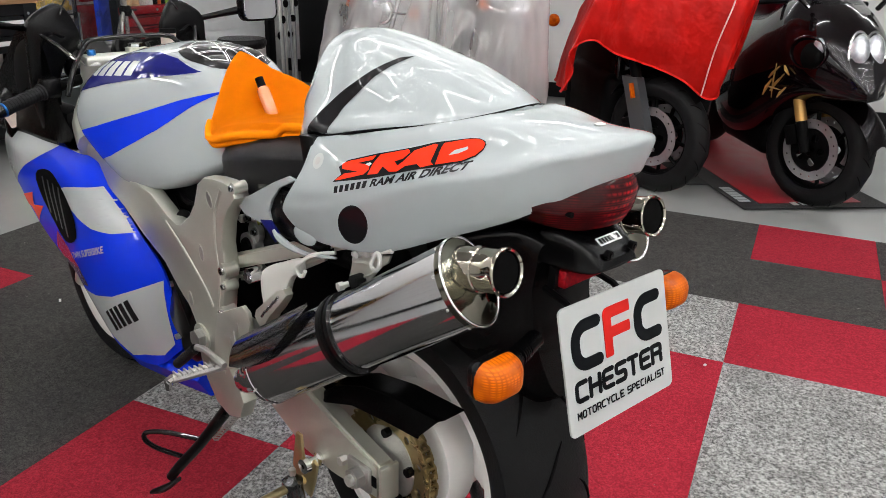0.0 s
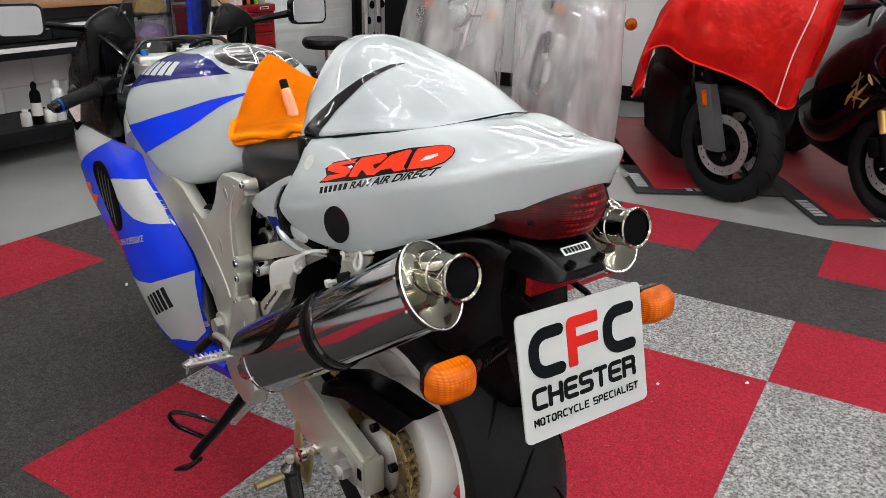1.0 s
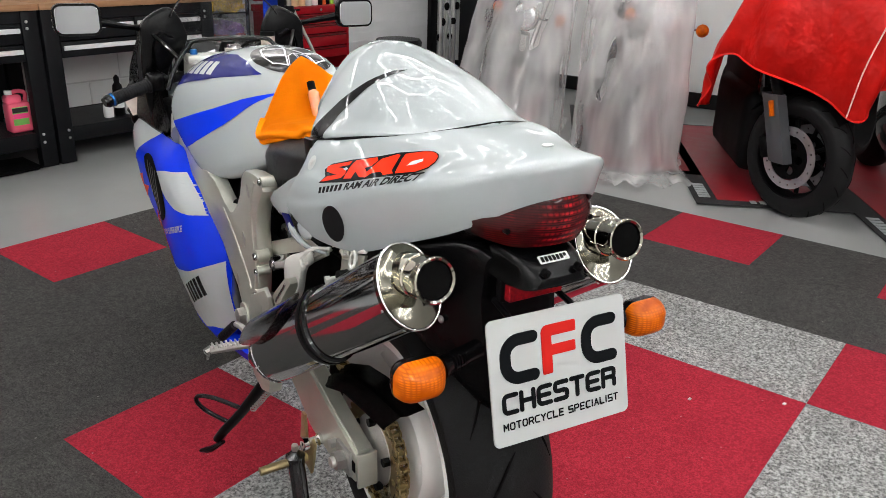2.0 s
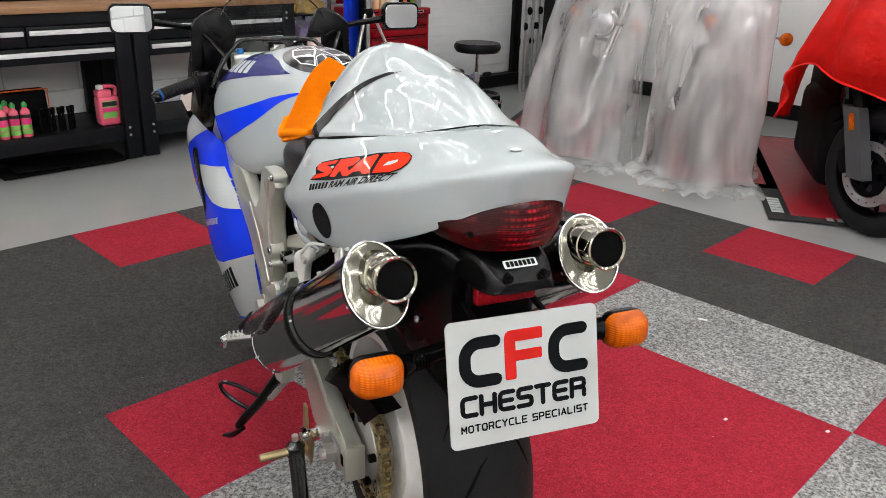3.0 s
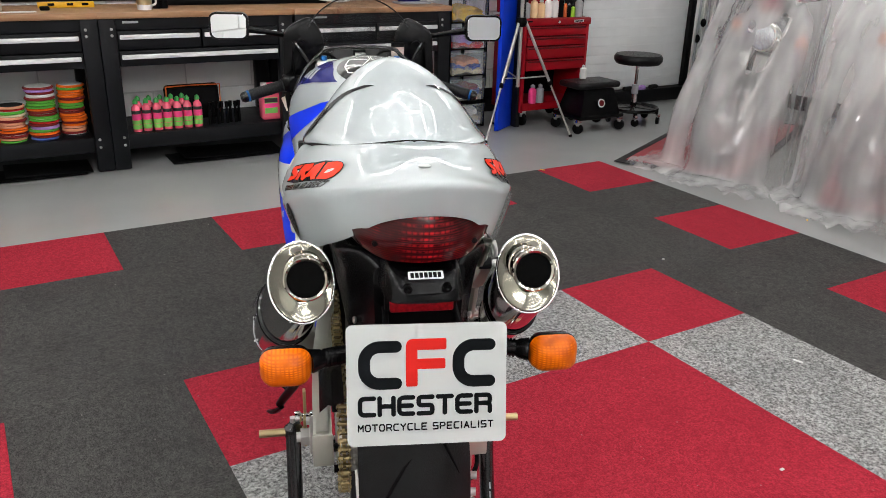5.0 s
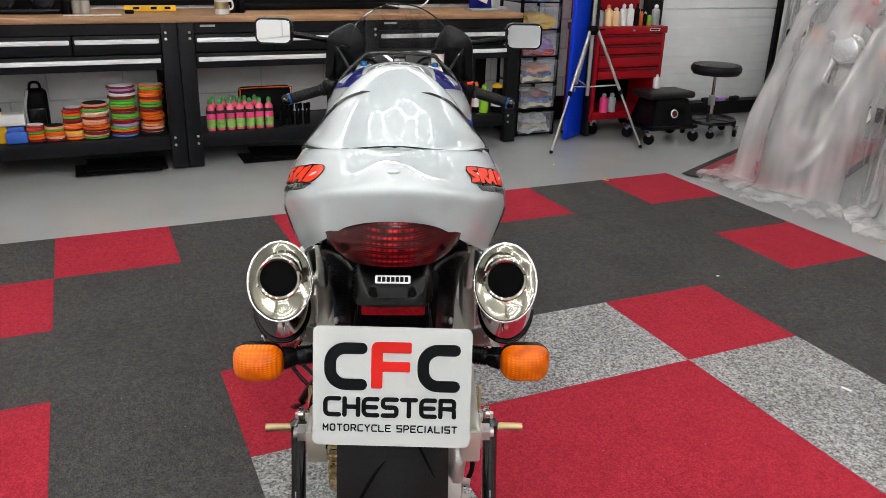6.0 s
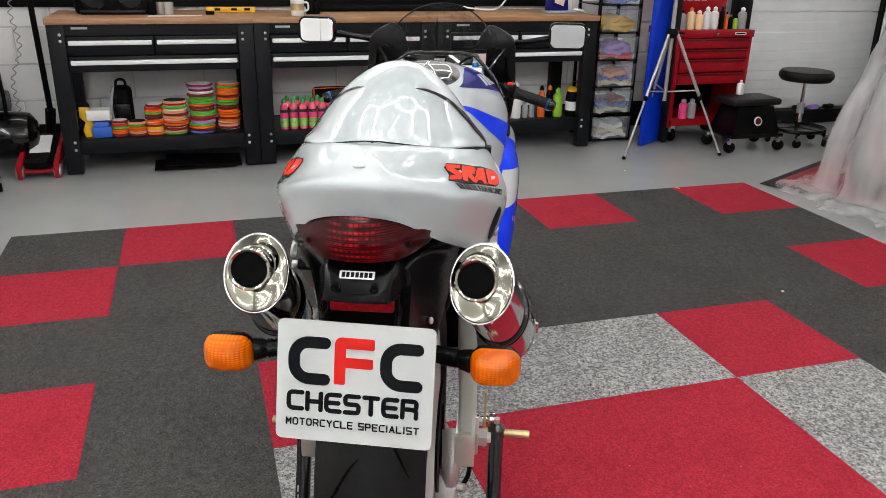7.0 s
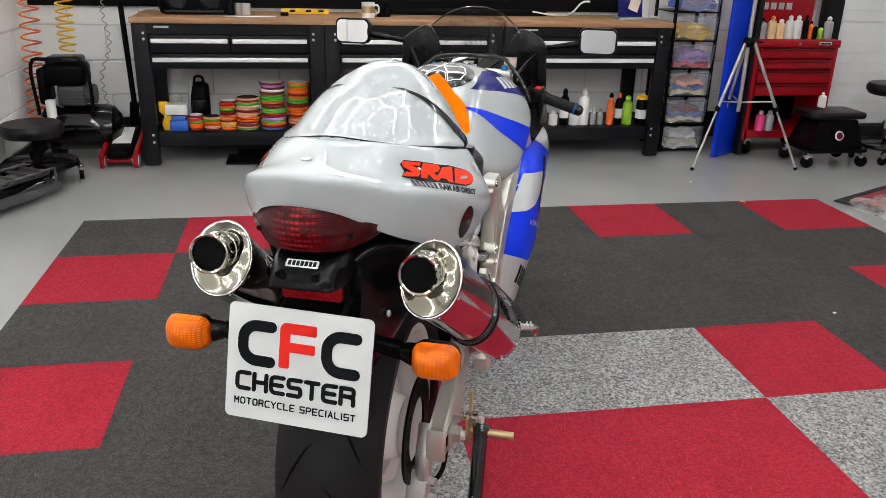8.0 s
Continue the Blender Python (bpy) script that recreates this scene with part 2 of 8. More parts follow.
# ---- building helpers ----
def box(bm, c, s, rot=None, bev=0.0, seg=2):
    m = Matrix.Translation(c) @ (rot.to_4x4() if rot else Matrix()) @ Matrix.Diagonal((*s, 1))
    r = bmesh.ops.create_cube(bm, size=1.0, matrix=m)
    if bev:
        vs = set(r["verts"])
        es = [e for e in bm.edges if e.verts[0] in vs and e.verts[1] in vs]
        bmesh.ops.bevel(bm, geom=es, offset=min(bev, min(s) * 0.45), segments=seg, affect="EDGES", profile=0.5)
    return bm


def aim(p, q):
    p, q = Vector(p), Vector(q)
    return Matrix.Translation((p + q) / 2) @ (q - p).to_track_quat("Z", "Y").to_matrix().to_4x4(), (q - p).length


def cyl(bm, p, q, r, r2=None, n=18):
    m, l = aim(p, q)
    bmesh.ops.create_cone(bm, cap_ends=True, segments=n, radius1=r, radius2=r if r2 is None else r2, depth=l, matrix=m)
    return bm


def ball(bm, c, s, n=16):
    bmesh.ops.create_uvsphere(bm, u_segments=n, v_segments=max(6, n // 2 + 2), radius=1, matrix=Matrix.Translation(c) @ Matrix.Diagonal((*s, 1)))
    return bm


def loft(bm, rings, ring_closed=True, cap=True, chain_closed=False):
    vs = [[bm.verts.new(p) for p in r] for r in rings]
    n = len(vs[0])
    pairs = list(zip(vs, vs[1:])) + ([(vs[-1], vs[0])] if chain_closed else [])
    for a, b in pairs:
        for i in range(n if ring_closed else n - 1):
            j = (i + 1) % n
            bm.faces.new((a[i], a[j], b[j], b[i]))
    if cap and ring_closed and not chain_closed:
        bm.faces.new(list(reversed(vs[0])))
        bm.faces.new(vs[-1])
    return bm


def spline(pts, n, closed=False):
    """Points along a Catmull-Rom curve through pts; n steps a span. A point may have any number of values."""
    pts = [np.array(p, float) for p in pts]
    k = len(pts)
    out = []
    for i in range(k if closed else k - 1):
        p1, p2 = pts[i], pts[(i + 1) % k]
        p0 = pts[i - 1] if closed or i else 2 * p1 - p2
        p3 = pts[(i + 2) % k] if closed or i + 2 < k else 2 * p2 - p1
        for j in range(n):
            t = j / n
            out.append(0.5 * (2 * p1 + (p2 - p0) * t + (2 * p0 - 5 * p1 + 4 * p2 - p3) * t * t + (3 * p1 - p0 - 3 * p2 + p3) * t ** 3))
    if not closed:
        out.append(pts[-1])
    return out


def tube(bm, pts, r, n=8, closed=False, smooth=0, flat=1.0):
    """A round bar along pts; r may be a number or one for each point."""
    if smooth:
        if not isinstance(r, (int, float)):
            rr = spline([(a,) for a in r], smooth, closed)
            r = [float(a[0]) for a in rr]
        pts = spline(pts, smooth, closed)
    pts = [Vector(p) for p in pts]
    k = len(pts)
    rings, up = [], None
    for i, p in enumerate(pts):
        a = pts[i - 1] if closed or i else p
        b = pts[(i + 1) % k] if closed or i + 1 < k else p
        d = (b - a).normalized()
        if up is None:
            up = Vector((0, 0, 1)) if abs(d.z) < 0.9 else Vector((1, 0, 0))
        s = d.cross(up).normalized()
        up = s.cross(d).normalized()
        ri = r if isinstance(r, (int, float)) else r[i]
        rings.append([p + ri * (math.cos(2 * math.pi * j / n) * s + flat * math.sin(2 * math.pi * j / n) * up) for j in range(n)])
    return loft(bm, rings, True, not closed, closed)


def lathe(bm, prof, m=None, n=36, closed=False):
    """Turns (radius, height) pairs round the local z axis of m."""
    m = m or Matrix()
    rings = []
    for r, h in prof:
        rings.append([m @ Vector((r * math.cos(2 * math.pi * i / n), r * math.sin(2 * math.pi * i / n), h)) for i in range(n)])
    return loft(bm, rings, True, not closed, closed)


AX_X = Matrix.Rotation(radians(90), 4, "Y")      # local z turned to world x


def shape(loops, depth, bevel=0.0, res=6):
    """A flat plate from closed 2D outlines (the later ones are holes), centred on z = 0. Returns a bmesh."""
    cu = bpy.data.curves.new("outline", "CURVE")
    cu.dimensions, cu.fill_mode, cu.extrude, cu.bevel_depth, cu.bevel_resolution = "2D", "BOTH", max(depth / 2 - bevel, 0.0), bevel, 1
    for lp in loops:
        s = cu.splines.new("POLY")
        s.points.add(len(lp) - 1)
        for q, (x, y) in zip(s.points, lp):
            q.co = (x, y, 0, 1)
        s.use_cyclic_u = True
    ob = bpy.data.objects.new("outline", cu)
    me = bpy.data.meshes.new_from_object(ob)
    bm = bmesh.new()
    bm.from_mesh(me)
    bpy.data.objects.remove(ob), bpy.data.curves.remove(cu), bpy.data.meshes.remove(me)
    bmesh.ops.remove_doubles(bm, verts=bm.verts, dist=1e-5)
    return bm


def words(text, size, depth=0.0006, align="LEFT", shear=0.0, offset=0.0, space=1.0):
    cu = bpy.data.curves.new("words", "FONT")
    cu.body, cu.size, cu.extrude, cu.align_x, cu.shear, cu.offset, cu.space_character = text, size, depth, align, shear, offset, space
    cu.resolution_u = 3
    ob = bpy.data.objects.new("words", cu)
    me = bpy.data.meshes.new_from_object(ob)
    bm = bmesh.new()
    bm.from_mesh(me)
    bpy.data.objects.remove(ob), bpy.data.curves.remove(cu), bpy.data.meshes.remove(me)
    return bm


def moved(bm, m):
    bmesh.ops.transform(bm, matrix=m, verts=bm.verts)
    return bm


def joined(*bms):
    out = bmesh.new()
    for b in bms:
        me = bpy.data.meshes.new("tmp")
        b.to_mesh(me)
        out.from_mesh(me)
        b.free()
        bpy.data.meshes.remove(me)
    return out


def rounded(w, h, r, n=5):
    out = []
    for cx, cy, a in ((w / 2 - r, h / 2 - r, 0), (-w / 2 + r, h / 2 - r, 90), (-w / 2 + r, -h / 2 + r, 180), (w / 2 - r, -h / 2 + r, 270)):
        out += [(cx + r * math.cos(radians(a + 90 * i / n)), cy + r * math.sin(radians(a + 90 * i / n))) for i in range(n + 1)]
    return out


def ring(r, n=24, cx=0.0, cy=0.0, ry=None, a0=0.0):
    return [(cx + r * math.cos(a0 + 2 * math.pi * i / n), cy + (ry or r) * math.sin(a0 + 2 * math.pi * i / n)) for i in range(n)]


def basis(o, u, v):
    """The pose with its x axis along u and its y axis near v."""
    u, v = Vector(u).normalized(), Vector(v)
    w = u.cross(v).normalized()
    v = w.cross(u)
    return Matrix(((u.x, v.x, w.x, o[0]), (u.y, v.y, w.y, o[1]), (u.z, v.z, w.z, o[2]), (0, 0, 0, 1)))


def part(name, bm, material, parent=None, label="", sharp=38, m=None):
    me = bpy.data.meshes.new(name)
    bmesh.ops.recalc_face_normals(bm, faces=bm.faces)
    bm.to_mesh(me)
    bm.free()
    me.materials.append(material)
    me.polygons.foreach_set("use_smooth", [True] * len(me.polygons))
    me.set_sharp_from_angle(angle=radians(sharp))
    ob = new(name, me)
    if parent is not None:
        ob.parent = parent
    if m is not None:
        ob.matrix_basis = m
    if label:
        ob["label"] = label
    return ob


def again(ob, m, parent=None):
    """Another piece on the same mesh."""
    o = new(ob.name.split(".")[0], ob.data)
    o.parent = parent if parent is not None else ob.parent
    o.matrix_basis = m
    if "label" in ob:
        o["label"] = ob["label"]
    return o


def thing(name, label, category, group="", m=None):
    ob = new(name)
    ob.empty_display_size = 0.05
    if m is not None:
        ob.matrix_basis = m
    return tagged(ob, label, category, group)


def setting(name, bm, material, label="", sharp=38):
    return tagged(part(name, bm, material, None, "", sharp), label, "", "", "structure")


B = bmesh.new
MIR = Matrix.Diagonal((-1, 1, 1, 1))
YZ = Matrix(((0, 0, -1, 0), (1, 0, 0, 0), (0, 1, 0, 0), (0, 0, 0, 1)))      # outline (y, z), plate normal along -x

# ---- the room ----
X0, X1, Y0, Y1, H = -3.1, 4.3, -4.2, 3.66, 2.75
setting("floor", box(B(), ((X0 + X1) / 2, (Y0 + Y1) / 2, -0.056), (X1 - X0 + 0.3, Y1 - Y0 + 0.3, 0.1)), M_FLOOR, "glossy grey painted workshop floor")
setting("ceiling", box(B(), ((X0 + X1) / 2, (Y0 + Y1) / 2, H + 0.05), (X1 - X0 + 0.3, Y1 - Y0 + 0.3, 0.1)), M_CEIL, "plain pale workshop ceiling")


def block_wall(name, length, m, label, doors=()):
    """A painted wall of concrete blocks 0.44 x 0.215; the blocks stand 3 mm proud of their joints."""
    w = setting(name, moved(box(B(), (length / 2, 0.06, H / 2), (length, 0.12, H)), m), M_MORTAR, label)
    protos = {}
    for row in range(5):
        x = -0.22 * (row % 2)
        while x < length:
            a, b = max(x, 0) + 0.004, min(x + 0.44, length) - 0.004
            x += 0.44
            if b - a < 0.05:
                continue
            key = round(b - a, 3)
            z = 0.114 + row * 0.225 + 0.1125
            pose_ = m @ Matrix.Translation(((a + b) / 2, -0.002, z))
            if key not in protos:
                o = part("block", box(B(), (0, 0, 0), (b - a, 0.008, 0.215), None, 0.003, 1), M_WALL, w, m=pose_)
                protos[key] = o
            else:
                again(protos[key], pose_)
    up = box(B(), (length / 2, -0.002, (1.243 + H) / 2), (length, 0.008, H - 1.243))
    part("upper_wall", moved(up, m), M_WALL, w)
    return w


block_wall("wall_back", X1 - X0, pose(X0, Y1, 0), "white painted concrete block wall")
block_wall("wall_left", Y1 - Y0, pose(X0, Y0, 0, 0, 0, 90), "white painted concrete block wall")
setting("wall_right", box(B(), (X1 + 0.06, (Y0 + Y1) / 2, H / 2), (0.12, Y1 - Y0, H)), M_WALL, "white painted plain wall")
# The front wall is out of view; its grey keeps chrome and blacks darker.
setting("wall_front", box(B(), ((X0 + X1) / 2, Y0 - 0.06, H / 2), (X1 - X0, 0.12, H)), M_GREYWALL, "unseen plain wall kept grey to darken reflections")
setting("baseboard", box(B(), ((X0 + 2.3) / 2, Y1 - 0.012, 0.095), (2.3 - X0, 0.016, 0.19)), M_SKIRT, "black skirting band")
setting("baseboard", box(B(), (X0 + 0.012, (Y0 + Y1) / 2, 0.055), (0.016, Y1 - Y0, 0.11)), M_SKIRT, "black skirting band")
setting("baseboard", box(B(), (X1 - 0.012, (Y0 + Y1) / 2, 0.06), (0.016, Y1 - Y0, 0.12)), M_SKIRT, "black skirting band")

# Hexagon LED tubes under the ceiling
hex_lamp = thing("hexagon_light", "white honeycomb LED tube ceiling light", "ceiling light", m=pose(0, 0, HEX_Z))
S = 0.42
edges = set()
for i in range(-5, 7):
    for j in range(-7, 6):
        cx, cy = -0.9 + i * S * 1.5, -0.1 + (j + 0.5 * (i % 2)) * S * math.sqrt(3)
        if not (-1.7 < cx < .5 and -3.1 < cy < 1.1):
            continue
        c = [(round(cx + S * math.cos(radians(60 * k)), 3), round(cy + S * math.sin(radians(60 * k)), 3)) for k in range(6)]
        for k in range(6):
            edges.add(tuple(sorted((c[k], c[(k + 1) % 6]))))
for a, b in sorted(edges):
    bmx = B()
    d = (Vector((*b, 0)) - Vector((*a, 0))).normalized() * 0.03
    mid = (Vector((*a, 0)) + Vector((*b, 0))) / 2
    box(bmx, mid, (Vector((*b, 0)) - Vector((*a, 0))).length * Vector((1, 0, 0)) - Vector((0.05, 0, 0)) + Vector((0, 0.011, 0.011)), d.to_track_quat("X", "Z").to_matrix())
    part("led_tube", bmx, M_LED, hex_lamp)
    if abs(a[0] - b[0]) > .3:
        part("hanger", cyl(B(), (*mid[:2], .006), (*mid[:2], H - HEX_Z), .003, n=6), M_BOLT, hex_lamp)

# straight LED battens on the ceiling and the walls behind; the ceiling ones are added fill
def batten(m, label):
    bt_ = thing("batten_light", label, "light", "LED battens", m)
    part("housing", box(B(), (0, 0, .012), (1.50, .05, .024), None, .004), M_HANDLE, bt_)
    part("tube", tube(B(), [(-.72, 0, -.012), (.72, 0, -.012)], .012, 10), M_BATTEN, bt_)


# Out of view, added to brighten the back wall, dust sheets and rear.
for x, y, along in ((-2.2, 3.35, 1), (3.9, -2.2, 0), (3.9, 1.4, 0), (-.4, 3.35, 1), (1.4, 3.35, 1), (3.2, 3.35, 1), (1.9, .2, 0), (-1.9, -3.5, 1), (-.2, -3.5, 1), (1.5, -3.5, 1)):
    batten(pose(x, y, H - .03, 0, 0, 0 if along else 90), "unseen LED batten added on the ceiling as fill light")
# The pair at z 2.4 is added to brighten the bike's left flank.
for y, z in ((-3.1, 1.95), (-1.3, 1.95), (.5, 1.95), (-1.3, 2.4), (.5, 2.4)):
    batten(pose(X0 + .035, y, z, 0, 0, 90) @ Matrix.Rotation(radians(-90), 4, "X"), "slim white LED batten light on the wall, in a set with added fill")
for z in (1.75, 2.1, 2.45):
    batten(pose(-2.0, Y0 + .035, z) @ Matrix.Rotation(radians(90), 4, "X"), "slim white LED batten light on the wall, in a set with added fill")

# ---- carpet tiles ----
T = 0.5
carpet_ob = setting("carpet", box(B(), (-0.5, 0, -0.004), (8 * T + 0.0, 8 * T, 0.004)), M_CHAR, "carpet of crimson, charcoal and flecked grey tiles")


def tile_kind(i, j):
    if -3 <= i <= 0 and -3 <= j <= 0:
        edge_i, edge_j = i in (-3, 0), j in (-3, 0)
        return 1 if edge_i == edge_j else 2
    if j == 3 and i in (-4, -2, 0, 2) or i == 2 and j in (1, -1, -3) or i == -5 and j in (2, 0, -2) or j == -4 and i in (-5, -3, -1, 1):
        return 1
    return 0


tile_mesh = {}
for i in range(-5, 3):
    for j in range(-4, 4):
        k = tile_kind(i, j)
        turn = 90 * ((i + j) % 2)
        m = pose((i + 0.5) * T, (j + 0.5) * T, 0.0, 0, 0, turn)
        if k not in tile_mesh:
            tile_mesh[k] = part("carpet_tile", box(B(), (0, 0, 0.0005), (T - 0.0004, T - 0.0004, 0.006), None, 0.0007, 1), (M_CHAR, M_CRIMSON, M_FLECK)[k], carpet_ob, m=m)
        else:
            again(tile_mesh[k], m)


# ---- workbenches ----
def workbench(m, width=1.12):
    """A steel bench 0.89 high with two small drawers over one wide one, and a low shelf."""
    b = thing("workbench", "charcoal steel workbench with drawers and wooden top", "workbench", "workbenches along the wall", m)
    w, dp = width, 0.56
    part("worktop", box(B(), (w / 2, dp / 2 - 0.005, 0.873), (w + 0.012, dp + 0.02, 0.034), None, 0.004), M_WOOD, b, "brown wooden top")
    for x in (0.045, w - 0.045):
        for y in (0.03, dp - 0.03):
            part("leg", box(B(), (x, y, 0.428), (0.09, 0.06, 0.856), None, 0.005), M_BENCH, b)
        for z in (0.80, 0.765, 0.19, 0.145):
            part("bolt", ball(B(), (x + (0.02 if x < w / 2 else -0.02), -0.002, z), (0.0085, 0.005, 0.0085), 10), M_BOLT, b)
    x0, x1 = 0.09, w - 0.09
    part("apron", box(B(), ((x0 + x1) / 2, 0.022, 0.825), (x1 - x0, 0.03, 0.062)), M_BENCH, b)
    part("drawer_case", box(B(), ((x0 + x1) / 2, dp / 2 + 0.03, 0.70), (x1 - x0, dp - 0.08, 0.18)), M_BENCHDK, b)
    mid = (x0 + x1) / 2
    for a, c, z0, z1 in ((x0 + 0.004, mid - 0.004, 0.685, 0.788), (mid + 0.004, x1 - 0.004, 0.685, 0.788), (x0 + 0.004, x1 - 0.004, 0.592, 0.678)):
        d = part("drawer", box(B(), ((a + c) / 2, 0.022, (z0 + z1) / 2), (c - a, 0.034, z1 - z0), None, 0.004), M_BENCH, b)
        hb = B()
        box(hb, ((a + c) / 2, -0.004, z1 - 0.033), (c - a - 0.02, 0.014, 0.026), None, 0.005)
        part("handle", hb, M_HANDLE, d, "silver drawer pull")
    part("rail", box(B(), ((x0 + x1) / 2, 0.03, 0.155), (x1 - x0, 0.012, 0.085), None, 0.003), M_BENCH, b)
    part("shelf", box(B(), ((x0 + x1) / 2, dp / 2, 0.187), (x1 - x0, dp - 0.08, 0.02)), M_BENCH, b)
    part("side_rail", box(B(), (0.045, dp / 2, 0.155), (0.02, dp - 0.1, 0.085)), M_BENCH, b)
    part("side_rail", box(B(), (w - 0.045, dp / 2, 0.155), (0.02, dp - 0.1, 0.085)), M_BENCH, b)
    part("maker_badge", box(B(), (0.17, 0.0055, 0.835), (0.085, 0.003, 0.012)), M_WHITEINK, b, "white maker's mark")
    return b


BENCH_Y = 3.07
bench = workbench(pose(-2.385, BENCH_Y, 0))
copy_thing(bench, pose(-1.262, BENCH_Y, 0))
copy_thing(bench, pose(-0.125, BENCH_Y, 0))

# ---- the motorcycle ----
from mathutils.bvhtree import BVHTree

BIKE = pose(-1.429, -0.901, 0, 0, 0, -21.33)
bike = thing("motorcycle", "white and blue sports motorcycle raised on a paddock stand", "motorcycle", m=BIKE)


def half_ring(pts, sub=4):
    """A closed ring from points of its right half, first and last on the middle plane."""
    p = spline(pts, sub)
    left = [np.array((-q[0], q[1], q[2])) for q in reversed(p[1:-1])]
    return [Vector(q) for q in p + left]


def skin(stations, along=5, sub=4, cap=True):
    """A body through stations: each a list of (x, y, z) for the right half, top to bottom."""
    st = spline([np.array(s, float).ravel() for s in stations], along)
    return loft(B(), [half_ring(s.reshape(-1, 3), sub) for s in st], True, cap)


AX = (0, 0.335, 0.405)          # rear axle
FX = (0, 1.735, 0.300)          # front axle

# tail unit: rails from the front of one side round the back to the middle, top to bottom
RIM = [(0.166, 0.445, 0.960), (0.165, 0.412, 0.967), (0.152, 0.360, 0.980), (0.135, 0.295, 0.995), (0.107, 0.230, 1.011), (0.082, 0.199, 1.019), (0.057, 0.179, 1.025), (0.027, 0.168, 1.027), (0.000, 0.163, 1.028)]
SHOULDER = [(0.192, 0.440, 0.920), (0.190, 0.418, 0.930), (0.174, 0.340, 0.952), (0.149, 0.263, 0.976), (0.116, 0.191, 0.998), (0.091, 0.151, 1.013), (0.066, 0.122, 1.022), (0.033, 0.104, 1.023), (0.000, 0.096, 1.025)]
FLANK = [(0.206, 0.452, 0.888), (0.205, 0.406, 0.895), (0.188, 0.320, 0.920), (0.160, 0.230, 0.952), (0.124, 0.149, 0.977), (0.097, 0.100, 0.994), (0.071, 0.063, 1.007), (0.037, 0.035, 1.019), (0.000, 0.023, 1.024)]
LIP = [(0.209, 0.470, 0.862), (0.205, 0.400, 0.877), (0.192, 0.310, 0.905), (0.166, 0.211, 0.941), (0.132, 0.123, 0.969), (0.103, 0.066, 0.989), (0.075, 0.022, 1.006), (0.039, -0.009, 1.018), (0.000, -0.021, 1.022)]
UNDERLIP = [(0.208, 0.477, 0.842), (0.205, 0.400, 0.856), (0.189, 0.306, 0.880), (0.161, 0.203, 0.921), (0.130, 0.110, 0.954), (0.098, 0.052, 0.977), (0.069, 0.012, 0.991), (0.035, -0.015, 1.001), (0.000, -0.022, 1.004)]
HEM = [(0.197, 0.462, 0.818), (0.188, 0.405, 0.806), (0.165, 0.298, 0.817), (0.136, 0.188, 0.864), (0.107, 0.091, 0.909), (0.072, 0.029, 0.949), (0.047, 0.005, 0.964), (0.021, -0.010, 0.972), (0.000, -0.011, 0.973)]


def mirrored_rail(rail):
    return [Vector(p) for p in rail] + [Vector((-x, y, z)) for x, y, z in reversed(rail[:-1])]


def inset(rail, k, dy, dz):
    return [(x * k, y + dy, z + dz) for x, y, z in rail]


def faired(bm, pinned, rounds=120):
    """Even out the curvature of a sheet without shrinking it; pinned(co) keeps a vertex in place."""
    bm.verts.ensure_lookup_table(), bm.verts.index_update()
    co = np.array([v.co[:] for v in bm.verts])
    e = np.array([(a.verts[0].index, a.verts[1].index) for a in bm.edges])
    deg = np.bincount(e.ravel(), minlength=len(co))[:, None]
    hold = np.array([v.is_boundary or len(v.link_edges) != 4 or pinned(v.co) for v in bm.verts])[:, None]
    for i in range(rounds * 2):
        acc = np.zeros_like(co)
        np.add.at(acc, e[:, 0], co[e[:, 1]])
        np.add.at(acc, e[:, 1], co[e[:, 0]])
        co = np.where(hold, co, co + (0.60 if i % 2 == 0 else -0.615) * (acc / deg - co))
    for v, c in zip(bm.verts, co):
        v.co = c
    return bm


def rail_sheet(rails, along, sub):
    """A smooth open sheet across rails that run side by side."""
    ws = [np.array([tuple(p) for p in r]) for r in rails]
    st = spline([np.concatenate([w[i] for w in ws]) for i in range(len(ws[0]))], along)
    return loft(B(), [[Vector(q) for q in spline(list(s.reshape(-1, 3)), sub)] for s in st], False, False)


HEM_TOP = max(p[2] for p in HEM) + .001
tail_bm = rail_sheet([mirrored_rail(r) for r in (inset(RIM, .86, .02, -.016), RIM, SHOULDER, FLANK, LIP, UNDERLIP, HEM, inset(HEM, .96, .006, .004), inset(HEM, .86, .03, .02))], 6, 5)
faired(tail_bm, lambda c: c.z < HEM_TOP)
bmesh.ops.triangulate(tail_bm, faces=tail_bm.faces[:])
TAIL_TREE = BVHTree.FromBMesh(tail_bm)
tail_ob = part("tail_fairing", tail_bm, M_WHITE, bike, "glossy white tail fairing")

# single seat hump: rails from its tip forward, crown to foot
CROWN = [(0.000, 0.158, 1.032), (0.000, 0.176, 1.040), (0.000, 0.218, 1.054), (0.000, 0.289, 1.075), (0.000, 0.361, 1.090), (0.000, 0.431, 1.102), (0.000, 0.491, 1.109), (0.000, 0.537, 1.105), (0.000, 0.575, 1.098), (0.000, 0.587, 1.094)]
CREST = [(0.006, 0.158, 1.032), (0.018, 0.177, 1.038), (0.029, 0.219, 1.050), (0.038, 0.290, 1.070), (0.040, 0.360, 1.083), (0.042, 0.426, 1.095), (0.045, 0.482, 1.099), (0.045, 0.523, 1.094), (0.047, 0.555, 1.085), (0.042, 0.562, 1.081)]
